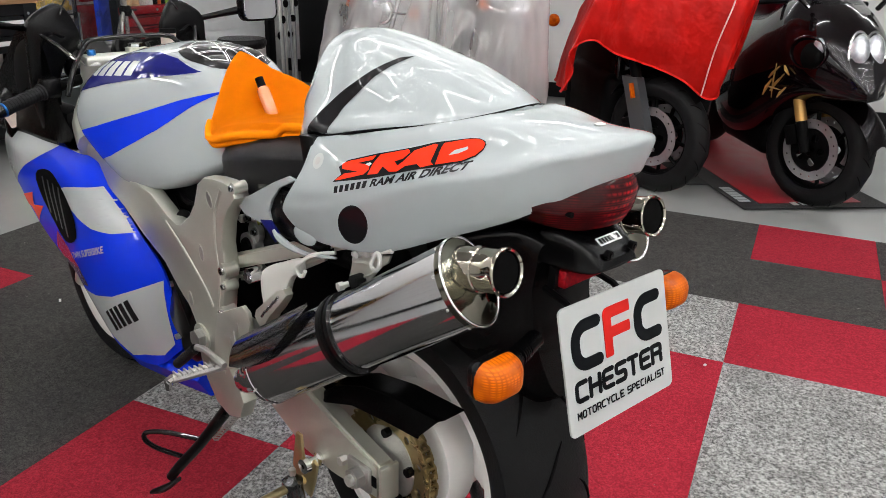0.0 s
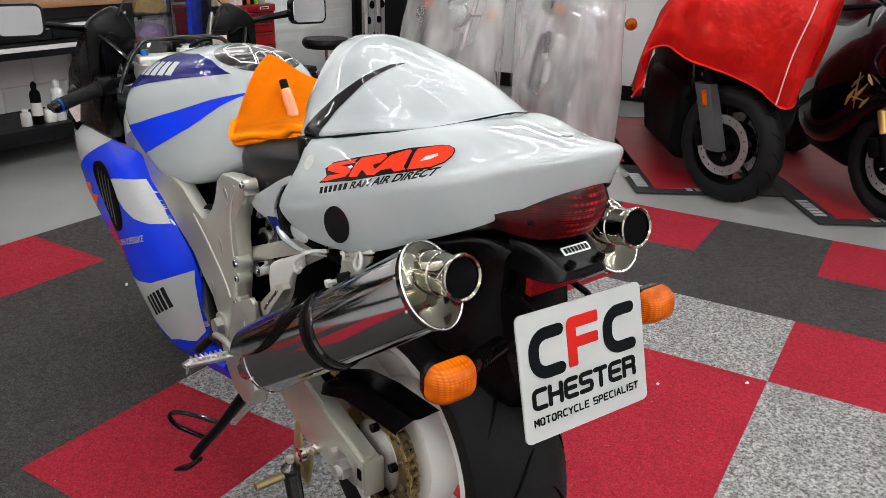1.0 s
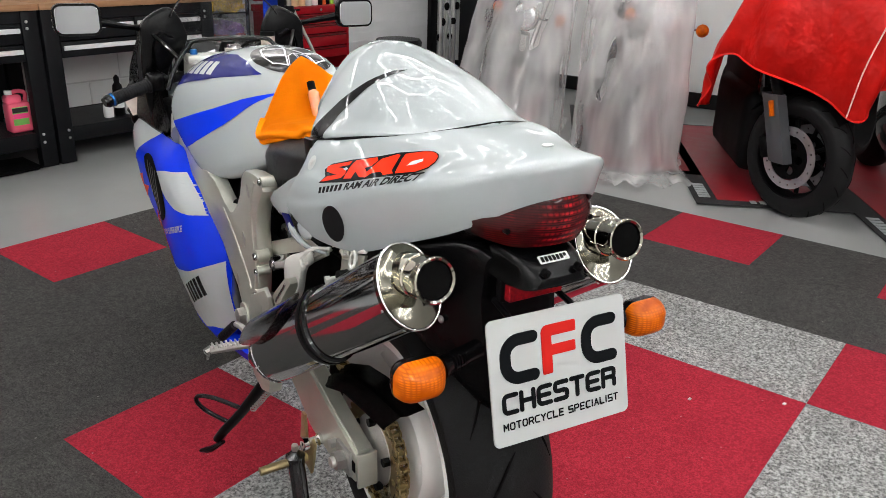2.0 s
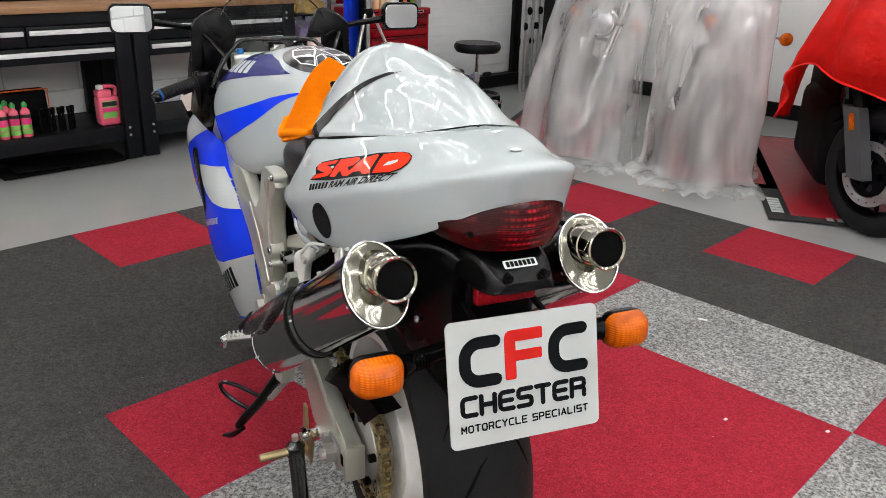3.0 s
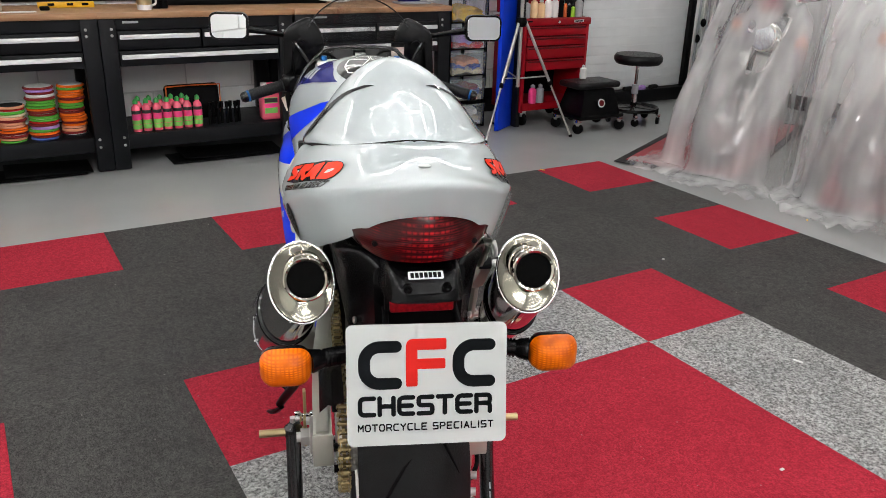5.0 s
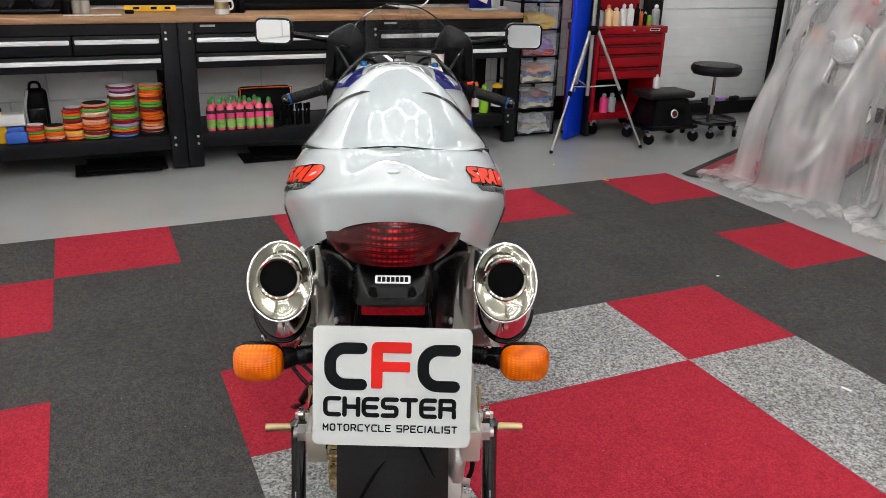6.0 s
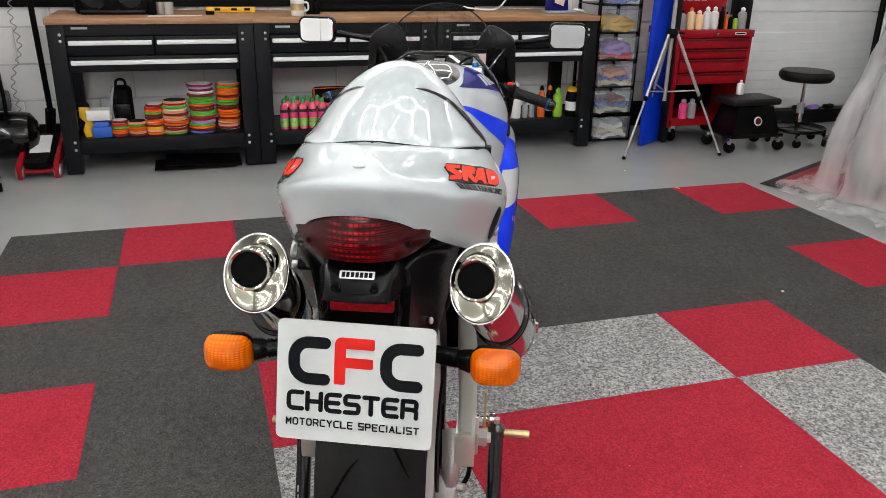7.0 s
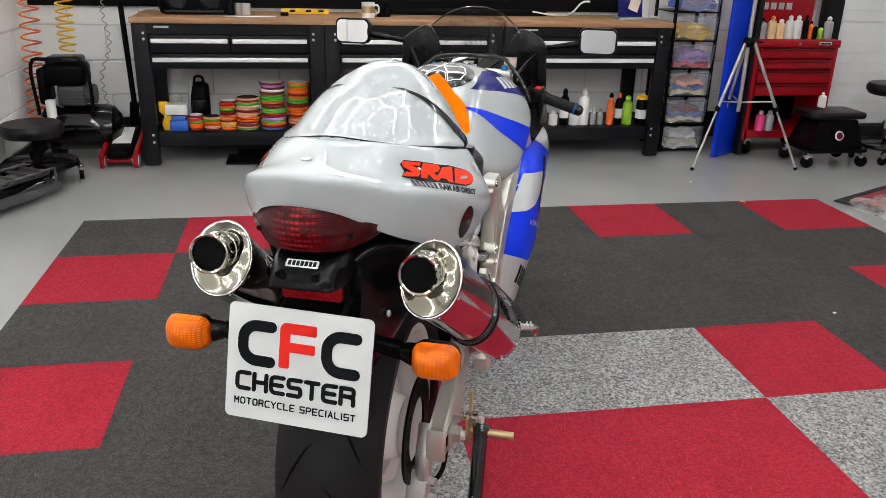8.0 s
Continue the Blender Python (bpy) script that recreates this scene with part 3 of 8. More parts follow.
HAUNCH = [(0.011, 0.158, 1.032), (0.036, 0.181, 1.033), (0.057, 0.221, 1.038), (0.076, 0.291, 1.051), (0.086, 0.358, 1.061), (0.093, 0.422, 1.066), (0.093, 0.475, 1.064), (0.089, 0.511, 1.058), (0.086, 0.538, 1.055), (0.081, 0.539, 1.058)]
CHEEK = [(0.015, 0.158, 1.031), (0.049, 0.185, 1.027), (0.079, 0.224, 1.025), (0.105, 0.292, 1.026), (0.122, 0.359, 1.022), (0.136, 0.422, 1.012), (0.133, 0.473, 1.010), (0.126, 0.506, 1.010), (0.116, 0.527, 1.013), (0.115, 0.521, 1.025)]
SKIRT = [(0.018, 0.158, 1.031), (0.058, 0.188, 1.023), (0.093, 0.226, 1.016), (0.120, 0.292, 1.010), (0.137, 0.359, 1.001), (0.153, 0.424, 0.988), (0.152, 0.476, 0.983), (0.140, 0.508, 0.976), (0.127, 0.528, 0.976), (0.129, 0.523, 0.988)]
FOOT = [(0.020, 0.158, 1.030), (0.065, 0.191, 1.019), (0.104, 0.228, 1.008), (0.133, 0.293, 0.995), (0.151, 0.359, 0.980), (0.162, 0.426, 0.964), (0.155, 0.482, 0.954), (0.139, 0.517, 0.937), (0.119, 0.541, 0.932), (0.105, 0.540, 0.934)]
hump_st = [[*pts, (pts[-1][0] * .5, pts[-1][1], pts[-1][2] - .012), (0, pts[-1][1], pts[-1][2] - .016)] for pts in zip(CROWN, CREST, HAUNCH, CHEEK, SKIRT, FOOT)]
hump_bm = faired(skin(hump_st, 6, 5), lambda c: c.y < .170 or c.y > .52 or c.z < .955)
bmesh.ops.triangulate(hump_bm, faces=hump_bm.faces[:])
HUMP_TREE = BVHTree.FromBMesh(hump_bm)
hump = part("seat_cowl", hump_bm, M_WHITE, bike, "glossy white hump cover")
seam_pts = [Vector((-x, y, z + .001)) for x, y, z in reversed(FOOT[1:7])] + [Vector((0, .160, 1.032))] + [Vector((x, y, z + .001)) for x, y, z in FOOT[1:7]]
part("tail_plug", ball(B(), (0, .045, 1.0255), (.009, .007, .0022), 14), M_PLATE, bike, "small pale plug in the tail")
part("seam", tube(B(), seam_pts, 0.0026, 6, smooth=5), M_MATTBLACK, bike, "black joint under the hump cover")

# tank
tank_tail = [(0, .80, .885), (.04, .80, .883), (.085, .80, .875), (.105, .80, .86), (.115, .80, .838), (.06, .80, .828), (0, .80, .826)]
tank_waist = [(0, .86, .955), (.05, .86, .948), (.092, .86, .922), (.118, .86, .878), (.140, .86, .808), (.07, .86, .795), (0, .86, .795)]
tank_knee = [(0, .915, 1.003), (.06, .915, .992), (.104, .915, .950), (.132, .915, .885), (.158, .915, .787), (.085, .915, .775), (0, .915, .775)]
tank_rise = [(0, .97, 1.024), (.07, .97, 1.012), (.115, .97, .965), (.146, .97, .88), (.176, .97, .768), (.10, .97, .755), (0, .97, .755)]
tank_crown = [(0, 1.10, 1.030), (.085, 1.10, 1.012), (.145, 1.10, .96), (.182, 1.10, .875), (.194, 1.10, .745), (.12, 1.10, .735), (0, 1.10, .735)]
tank_broad = [(0, 1.22, 1.014), (.09, 1.22, .998), (.162, 1.22, .955), (.203, 1.22, .875), (.200, 1.22, .785), (.12, 1.22, .765), (0, 1.22, .765)]
tank_brow = [(0, 1.31, .992), (.085, 1.31, .98), (.155, 1.31, .945), (.200, 1.31, .882), (.190, 1.31, .82), (.11, 1.31, .80), (0, 1.31, .80)]
tank_nose = [(0, 1.37, .955), (.07, 1.37, .95), (.125, 1.37, .925), (.155, 1.37, .885), (.145, 1.37, .845), (.08, 1.37, .835), (0, 1.37, .835)]
tank_st = [tank_tail, tank_waist, tank_knee, tank_rise, tank_crown, tank_broad, tank_brow, tank_nose]
tank_bm = faired(skin(tank_st, 6, 5), lambda c: c.y < .83, 80)
bmesh.ops.triangulate(tank_bm, faces=tank_bm.faces[:])
TANK_TREE = BVHTree.FromBMesh(tank_bm)
tank = part("fuel_tank", tank_bm, M_WHITE, bike, "white tank with blue flashes")

# rider's seat
seat_st = []
for y, w, z0, z1 in ((.48, .155, .85, .955), (.56, .165, .835, .945), (.66, .166, .80, .93), (.76, .148, .785, .908), (.83, .112, .785, .886), (.866, .07, .80, .862), (.878, .02, .82, .84)):
    seat_st.append([(0, y, z1), (w * .6, y, z1 - .003), (w * .93, y, z1 - .03), (w, y, (z0 + z1) / 2), (w * .85, y, z0 + .005), (0, y, z0)])
part("rider_seat", skin(seat_st, 5, 4), M_VINYL, bike, "black vinyl seat")


def both(name, make, material, label="", parent=None):
    """The same part on both sides; make() gives the left one."""
    a = part(name, make(), material, parent or bike, label)
    b = part(name, moved(make(), MIR), material, parent or bike, label)
    return a, b


# silencers
def smooth_poly(pts, n=3):
    return [tuple(p) for p in spline(pts, n, True)]


def oval(c, d, up, a, b, n=40):
    s = d.cross(up).normalized()
    u = s.cross(d).normalized()
    return [c + a * math.cos(2 * math.pi * i / n) * s + b * math.sin(2 * math.pi * i / n) * u for i in range(n)]


def silencer(side):
    mm = Matrix() if side < 0 else MIR
    q, p = Vector((-.173, .104, .834)), Vector((-.237, .508, .556))
    d = (q - p).normalized()
    up = Vector((.05, 0, 1))
    ea, eb = .0462, .0598
    L = (q - p).length

    def hoop(rows, cap=True):
        return moved(loft(B(), [oval(p + d * t, d, up, ea + k, eb + k) for t, k in rows], cap=cap), mm)

    sl = part("silencer", hoop(((0, -.004), (.003, -.0005), (.015, 0), (L - .006, 0), (L, -.001))), M_STEEL, bike, "polished oval steel silencer")
    part("front_band", hoop(((.003, 0), (.004, .0012), (.011, .0012), (.012, 0))), M_STEEL, sl)
    cap = part("end_cap", hoop(((L - .012, 0), (L - .011, .0022), (L + .0005, .0024), (L + .0008, -.002), (L + .0032, -.012), (L + .0056, -.022), (L + .0076, -.031))), M_CAP, sl, "smooth heat-tinted end cap", 30)
    part("cap_rim", hoop(((L - .0022, .0022), (L - .0016, .0036), (L, .0042), (L + .0016, .0036), (L + .0022, .0020), (L + .0014, .0004), (L, -.0004)), False), M_CHROME, cap, "bright rolled rim", 60)
    for k in range(8):
        a = 2 * math.pi * (k + .5) / 8
        s_ = d.cross(up).normalized()
        u_ = s_.cross(d).normalized()
        for t, rr in ((.009, .002), (L - .016, .0004)):
            c = p + d * t + (ea + rr) * math.cos(a) * s_ + (eb + rr) * math.sin(a) * u_
            part("rivet", moved(ball(B(), c, (.0021, .0021, .0021), 8), mm), M_BOLT, sl)
    tip_d = Vector((.05, -1, .20)).normalized()
    c0 = q + Vector((.004, .008, .0155))
    m = Matrix.Translation(c0) @ tip_d.to_track_quat("Z", "Y").to_matrix().to_4x4()
    prof = [(.0285, -.03), (.0285, .018), (.0305, .019), (.0305, .027), (.0285, .028), (.0285, .044), (.0300, .058), (.0320, .063), (.0320, .066), (.0300, .0675), (.0270, .0655), (.0252, .056)]
    part("tailpipe", moved(lathe(B(), prof, m, 40), mm), M_GOLDCHROME, sl, "flared heat-tinted chrome tailpipe")
    part("bore", moved(lathe(B(), [(.0258, .063), (.0248, .054), (.0245, .03), (.024, .0), (.001, -.001)], m, 28), mm), M_BORE, sl, "dark sooty bore")
    for k, (w, r) in enumerate(((.006, .004), (.0045, .006), (.006, .0045))):
        t = .225 + k * .0105
        part("strap", hoop(((t - w, .0002), (t - w * .7, r), (t + w * .7, r), (t + w, .0002)), False), M_GLOSSBLACK if k != 1 else M_MATTBLACK, sl, "black strap round the can")
    # heat shield over the upper front
    rows = []
    for t in np.linspace(-.02, .20, 9):
        f = (t + .02) / .22
        wdt = .9 * math.sin(math.pi * min(1, f * .8 + .22)) ** .6
        s_ = d.cross(up).normalized()
        u_ = s_.cross(d).normalized()
        rows.append([p + d * t + (ea + .012) * math.sin(a - .45) * -s_ + (eb + .012) * math.cos(a - .45) * u_ for a in np.linspace(-wdt, wdt, 11)])
    bm = loft(B(), rows, False, False)
    bmesh.ops.solidify(bm, geom=bm.faces[:], thickness=.0025)
    part("heat_shield", moved(bm, mm), M_STEEL, sl, "bright curved heat shield")
    # maker's mark: pale slanted strokes
    s_ = d.cross(up).normalized()
    u_ = s_.cross(d).normalized()
    for k in range(5):
        t = .335 + k * .0125
        a = .42
        c = p + d * t + (ea + .0004) * -math.cos(a) * s_ + (eb + .0004) * math.sin(a) * u_
        tang = (math.sin(a) * ea * s_ + math.cos(a) * eb * u_).normalized()
        bmk = box(B(), (0, 0, 0), (.008, .022 if k % 4 == 0 else .014, .0006))
        part("etched_mark", moved(bmk, mm @ basis(c, d + tang * .25, tang)), M_CHROME, sl, "etched pale strokes")
    # link pipe to the engine
    part("link_pipe", moved(tube(B(), [p + d * .02, p - d * .06, (-.17, .66, .44), (-.10, .76, .37), (-.05, .86, .33)], [.030, .026, .024, .024, .024], 14, smooth=5), mm), M_STEEL, sl, "dull steel link pipe")
    # hanger bracket
    plate_m = mm @ Matrix.Translation((-.152, 0, 0)) @ YZ
    hb = part("hanger_bracket", moved(shape([[(.372, .784), (.328, .797), (.284, .809), (.290, .797), (.306, .786), (.336, .752), (.350, .742), (.378, .739), (.381, .748), (.376, .760)]], .005, .001), plate_m), M_ALU, bike, "pressed aluminium silencer hanger")
    part("pressed_rib", moved(tube(B(), [(-.1555, .366, .776), (-.1555, .335, .783), (-.1555, .318, .774), (-.1555, .345, .757)], .0026, 6, smooth=4), mm), M_ALU, hb)
    part("hanger_rod", moved(tube(B(), [(-.158, .366, .790), (-.158, .320, .806), (-.158, .274, .822)], .0042, 8), mm), M_PEARL, hb)
    for y_, z_ in ((.352, .794), (.327, .803)):
        part("rod_nut", moved(cyl(B(), (-.154, y_, z_), (-.164, y_, z_), .0062, n=6), mm), M_PEARL, hb)
    part("rope_eye", moved(tube(B(), [(-.164, .300, .813), (-.166, .309, .801), (-.168, .310, .790), (-.168, .303, .785), (-.168, .294, .791), (-.166, .292, .805)], .0036, 8, True, smooth=3), mm), M_PEARL, hb, "bright wire eye")
    part("rubber_bush", moved(cyl(B(), (-.150, .350, .751), (-.172, .350, .751), .0115, n=16), mm), M_RUBBER, hb)
    part("hanger_bolt", moved(joined(cyl(B(), (-.160, .362, .745), (-.186, .366, .743), .0048, n=10), cyl(B(), (-.180, .366, .743), (-.188, .367, .7425), .0078, n=6)), mm), M_PEARL, hb)
    part("bungee_hook", moved(tube(B(), [(-.160, .408, .780), (-.180, .440, .772), (-.184, .470, .752), (-.186, .482, .740), (-.186, .476, .729), (-.186, .465, .729), (-.186, .457, .740)], .0036, 8, smooth=4), mm), M_PEARL, bike, "bright luggage hook")
    return sl


silencer(-1)
silencer(1)

# wheels
def tyre_prof(R, w, crown):
    pr = []
    for k in range(15):
        a = -1 + k / 7
        pr.append((R - crown * abs(a) ** 2.3, a * w / 2))
    return pr + [(R - crown - .03, w / 2 * .97), (R - crown - .052, w / 2 * .84), (R - crown - .052, -w / 2 * .84), (R - crown - .03, -w / 2 * .97)]


def wheel(name, centre, R, w, crown, label, a0):
    wm = Matrix.Translation(centre) @ AX_X
    wh = part(name, lathe(B(), tyre_prof(R, w, crown), wm, 80, True), M_RUBBER, bike, label)
    Rr, hw = R - crown - .048, w / 2 * .85
    part("rim", lathe(B(), [(Rr + .010, hw + .004), (Rr + .012, hw - .002), (Rr - .002, hw - .010), (Rr - .026, hw * .7), (Rr - .030, hw * .2), (Rr - .030, -hw * .2), (Rr - .026, -hw * .7), (Rr - .002, -hw + .010), (Rr + .012, -hw + .002), (Rr + .010, -hw - .004), (Rr - .010, -hw - .003), (Rr - .036, -hw * .7), (Rr - .042, -hw * .2), (Rr - .042, hw * .2), (Rr - .036, hw * .7), (Rr - .010, hw + .003)], wm, 72, True), M_WHEEL, wh, "white painted rim")
    part("hub", lathe(B(), [(.02, -.075), (.060, -.075), (.075, -.03), (.055, 0), (.075, .03), (.060, .075), (.02, .075)], wm, 32, True), M_WHEEL, wh)
    for k in range(3):
        a = 2 * math.pi * k / 3 + a0

        def pt(r, da, x):
            return Vector(centre) + Vector((x, r * math.cos(a + da), r * math.sin(a + da)))
        rings = []
        for r, hw_, ht in ((.045, .040, .034), (.10, .036, .028), (Rr - .09, .034, .026), (Rr - .036, .046, .044)):
            da = hw_ / r
            rings.append([pt(r, -da, -ht * .6), pt(r, -da * .6, -ht), pt(r, da * .6, -ht), pt(r, da, -ht * .6), pt(r, da, ht * .6), pt(r, da * .6, ht), pt(r, -da * .6, ht), pt(r, -da, ht * .6)])
        part("spoke", loft(B(), rings), M_WHEEL, wh)
    # tread grooves: dark tubes standing for the shade in each cut
    for k in range(14):
        for s_ in (-1, 1):
            a = 2 * math.pi * (k + .25 * (s_ + 1)) / 14
            pts = []
            for f in np.linspace(0, 1, 6):
                ax = (.12 + .62 * f) * s_
                rr = R - crown * abs(ax) ** 2.3 + .0004
                aa = a + .34 * f ** 1.3
                pts.append(Vector(centre) + Vector((ax * w / 2, rr * math.cos(aa), rr * math.sin(aa))))
            part("tread_groove", tube(B(), pts, [.0006, .0022, .0028, .0028, .002, .0006], 6), M_BORE, wh)
    return wh


rear = wheel("rear_wheel", AX, .313, .188, .058, "wide black tyre on a white three-spoke wheel", .95)
front = wheel("front_wheel", FX, .298, .120, .045, "black tyre on a white wheel", .3)

part("cush_drum", lathe(B(), [(.03, -.082), (.085, -.084), (.112, -.078), (.118, -.070), (.122, -.03), (.105, .0), (.105, .04), (.03, .05)], Matrix.Translation(AX) @ AX_X, 48, True), M_WHEEL, rear, "white painted hub drum")

# sprocket, carrier and chain on the left
N = 39
RS = .104
teeth = []
for k in range(N * 4):
    r = RS + (.006 if k % 4 in (1, 2) else -.002)
    teeth.append((r * math.cos(2 * math.pi * k / N / 4), r * math.sin(2 * math.pi * k / N / 4)))
holes = [ring(.0075, 12, .078 * math.cos(2 * math.pi * (k + .5) / 10), .078 * math.sin(2 * math.pi * (k + .5) / 10)) for k in range(10)]
part("sprocket", moved(shape([teeth, ring(.052, 32)] + holes, .006), Matrix.Translation((-.112, AX[1], AX[2])) @ YZ), M_GOLDCHAIN, bike, "drilled gold sprocket")
part("carrier", lathe(B(), [(.02, -.02), (.065, -.02), (.072, .0), (.066, .022), (.045, .03), (.02, .03)], Matrix.Translation((-.095, AX[1], AX[2])) @ AX_X @ Matrix.Rotation(math.pi, 4, "X"), 32, True), M_CAST, bike, "grey cast sprocket carrier")
for k in range(5):
    a = 2 * math.pi * k / 5 + .4
    c = Vector((-.118, AX[1] + .064 * math.cos(a), AX[2] + .064 * math.sin(a)))
    part("sprocket_nut", cyl(B(), c, c + Vector((-.012, 0, 0)), .0085, n=6), M_MATTBLACK, bike)
# chain: path round the rear sprocket and forward to the gearbox
R2 = .036
c2 = Vector((0, .93, .47))
path = []
for a in np.linspace(radians(100), radians(262), 60):
    path.append((AX[1] + RS * math.cos(a), AX[2] + RS * math.sin(a)))
for a in np.linspace(radians(-85), radians(95), 12):
    path.append((c2.y + R2 * math.cos(a), c2.z + R2 * math.sin(a)))
path.append(path[0])
cum = [0]
for (a, b), (c, d_) in zip(path, path[1:]):
    cum.append(cum[-1] + math.hypot(c - a, d_ - b))
pitch = .0159
n_links = int(cum[-1] / pitch)


def on_chain(s):
    s %= cum[-1]
    i = max(j for j in range(len(cum)) if cum[j] <= s)
    i = min(i, len(path) - 2)
    f = (s - cum[i]) / max(cum[i + 1] - cum[i], 1e-9)
    return Vector((0, path[i][0] + f * (path[i + 1][0] - path[i][0]), path[i][1] + f * (path[i + 1][1] - path[i][1])))


bm = B()
for k in range(n_links):
    p = on_chain(k * pitch)
    cyl(bm, (-.1165, p.y, p.z), (-.1065, p.y, p.z), .0045, n=8)
chain = part("chain", bm, M_CAST, bike, "gold drive chain")
links = {}
for k in range(n_links):
    p, q = on_chain(k * pitch), on_chain((k + 1) * pitch)
    c, d = (p + q) / 2, (q - p).normalized()
    outer = k % 2
    if outer not in links:
        bm = B()
        dx = .0095 if outer else .0070
        for s_ in (-1, 1):
            o8 = [(math.cos(t) * (.0066 if abs(math.cos(t)) > .3 else .0052) + (.008 if math.cos(t) > 0 else -.008), math.sin(t) * .0066) for t in np.linspace(0, 2 * math.pi, 16, False)]
            pl = shape([o8], .0018)
            moved(pl, Matrix.Translation((s_ * dx, 0, 0)) @ YZ)
            me = bpy.data.meshes.new("tmp")
            pl.to_mesh(me)
            bm.from_mesh(me)
            pl.free()
        for e in (-.008, .008):
            cyl(bm, (-.012 if outer else -.006, e, 0), (.012 if outer else .006, e, 0), .0036 if outer else .005, n=8)
        ob = part("chain_link", bm, M_GOLDCHAIN, chain)
        links[outer] = ob
    else:
        ob = again(links[outer], Matrix(), chain)
    ang = math.atan2(d.z, d.y)
    ob.matrix_basis = Matrix.Translation((-.1115, c.y, c.z)) @ Matrix.Rotation(ang, 4, "X")

# swingarm
def arm(xo, pts, hs, th=.036):
    bm = B()
    rings = []
    for (x, y, z), h in zip(pts, hs):
        rings.append([Vector((x - th / 2, y, z - h)), Vector((x + th / 2, y, z - h)), Vector((x + th / 2, y, z + h)), Vector((x - th / 2, y, z + h))])
    loft(bm, rings)
    bmesh.ops.bevel(bm, geom=bm.edges[:], offset=.006, segments=2, affect="EDGES")
    return bm


for s_, mm in ((-1, Matrix()), (1, MIR)):
    a = part("swingarm", moved(arm(0, [(-.125, .82, .475), (-.135, .64, .45), (-.147, .52, .425), (-.150, .42, .410), (-.150, .297, .402)], (.055, .068, .070, .058, .033)), mm), M_ALU, bike, "satin aluminium swingarm")
    part("axle_block", moved(box(B(), (-.170, .345, .400), (.010, .06, .050), None, .004), mm), M_CAST, a)
    part("axle_slot", moved(box(B(), (-.1675, .318, .402), (.004, .03, .022), None, .008), mm), M_BORE, a)
    part("end_plate", moved(box(B(), (-.150, .293, .401), (.039, .008, .070), None, .003), mm), M_ALU, a)
    nut = part("axle_nut", moved(cyl(B(), (-.172, .340, .402), (-.192, .340, .402), .0185, n=6), mm), M_CAST, a, "steel axle nut")
    part("axle_end", moved(cyl(B(), (-.19, .340, .402), (-.200, .340, .402), .010, n=16), mm), M_BOLT, a)
    part("adjuster", moved(cyl(B(), (-.168, .385, .408), (-.182, .385, .408), .009, n=6), mm), M_BOLT, a)
    part("spool", moved(lathe(B(), [(.004, 0), (.013, 0), (.013, .006), (.008, .010), (.008, .024), (.014, .028), (.014, .038), (.004, .038)], Matrix.Translation((-.168, .462, .368)) @ Matrix.Rotation(radians(-90), 4, "Y"), 20, True), mm), M_CHROME, a, "bright stand bobbin")
# chain guard
rows = []
for yo, zo, yi, zi in ((.50, .450, .50, .490), (.46, .486, .44, .530), (.38, .517, .36, .566), (.30, .527, .27, .583), (.215, .534, .160, .588)):
    o, i_ = Vector((-.154, yo, zo)), Vector((-.112, yi, zi))
    rows.append([o + Vector((0, .004, -.008)), o, o.lerp(i_, .45) + Vector((-.004, 0, .006)), o.lerp(i_, .55) + Vector((0, 0, .002)), i_])
bm = loft(B(), rows, False, False)
bmesh.ops.solidify(bm, geom=bm.faces[:], thickness=.004)
part("chain_guard", bm, M_BLACK, bike, "black plastic chain guard")
part("guard_bolt", ball(B(), (-.157, .50, .462), (.006, .009, .009), 10), M_BOLT, bike)

# rear disc and caliper on the right
disc_holes = [ring(.005, 8, .085 * math.cos(2 * math.pi * k / 16), .085 * math.sin(2 * math.pi * k / 16)) for k in range(16)]
part("brake_disc", moved(shape([ring(.11, 48), ring(.065, 32)] + disc_holes, .005), Matrix.Translation((.100, AX[1], AX[2])) @ YZ), M_MATTBLACK, bike, "dark drilled rear disc")
cal = part("brake_caliper", box(B(), (.115, .30, .295), (.045, .05, .085), Euler((radians(-20), 0, 0)).to_matrix(), .012, 2), M_CAST, bike, "grey rear brake caliper")
part("caliper_bracket", tube(B(), [(.125, .345, .41), (.125, .30, .36), (.122, .30, .30)], [.022, .018, .016], 10, smooth=3), M_CAST, cal)
for z in (.275, .315):
    part("caliper_pin", cyl(B(), (.12, .30, z), (.152, .292, z), .008, n=10), M_BOLT, cal)
part("brake_hose", tube(B(), [(.14, .30, .30), (.16, .33, .33), (.15, .42, .37), (.13, .6, .45), (.12, .75, .5)], .005, 8, smooth=5), M_MATTBLACK, bike, "black brake hose")

# number plate: shapes of the mark, then the line of words
PW, PH = .2287, .1770
PM = Matrix.Translation((.0009, .0004, .808)) @ Matrix.Rotation(radians(-2.96), 4, "Z") @ Matrix.Rotation(radians(76.44), 4, "X")
plate_ob = part("number_plate", moved(shape([rounded(PW, PH, .009)], .003), PM @ Matrix.Translation((0, -PH / 2, 0))), M_PLATE, bike, "white acrylic show plate with lettering")


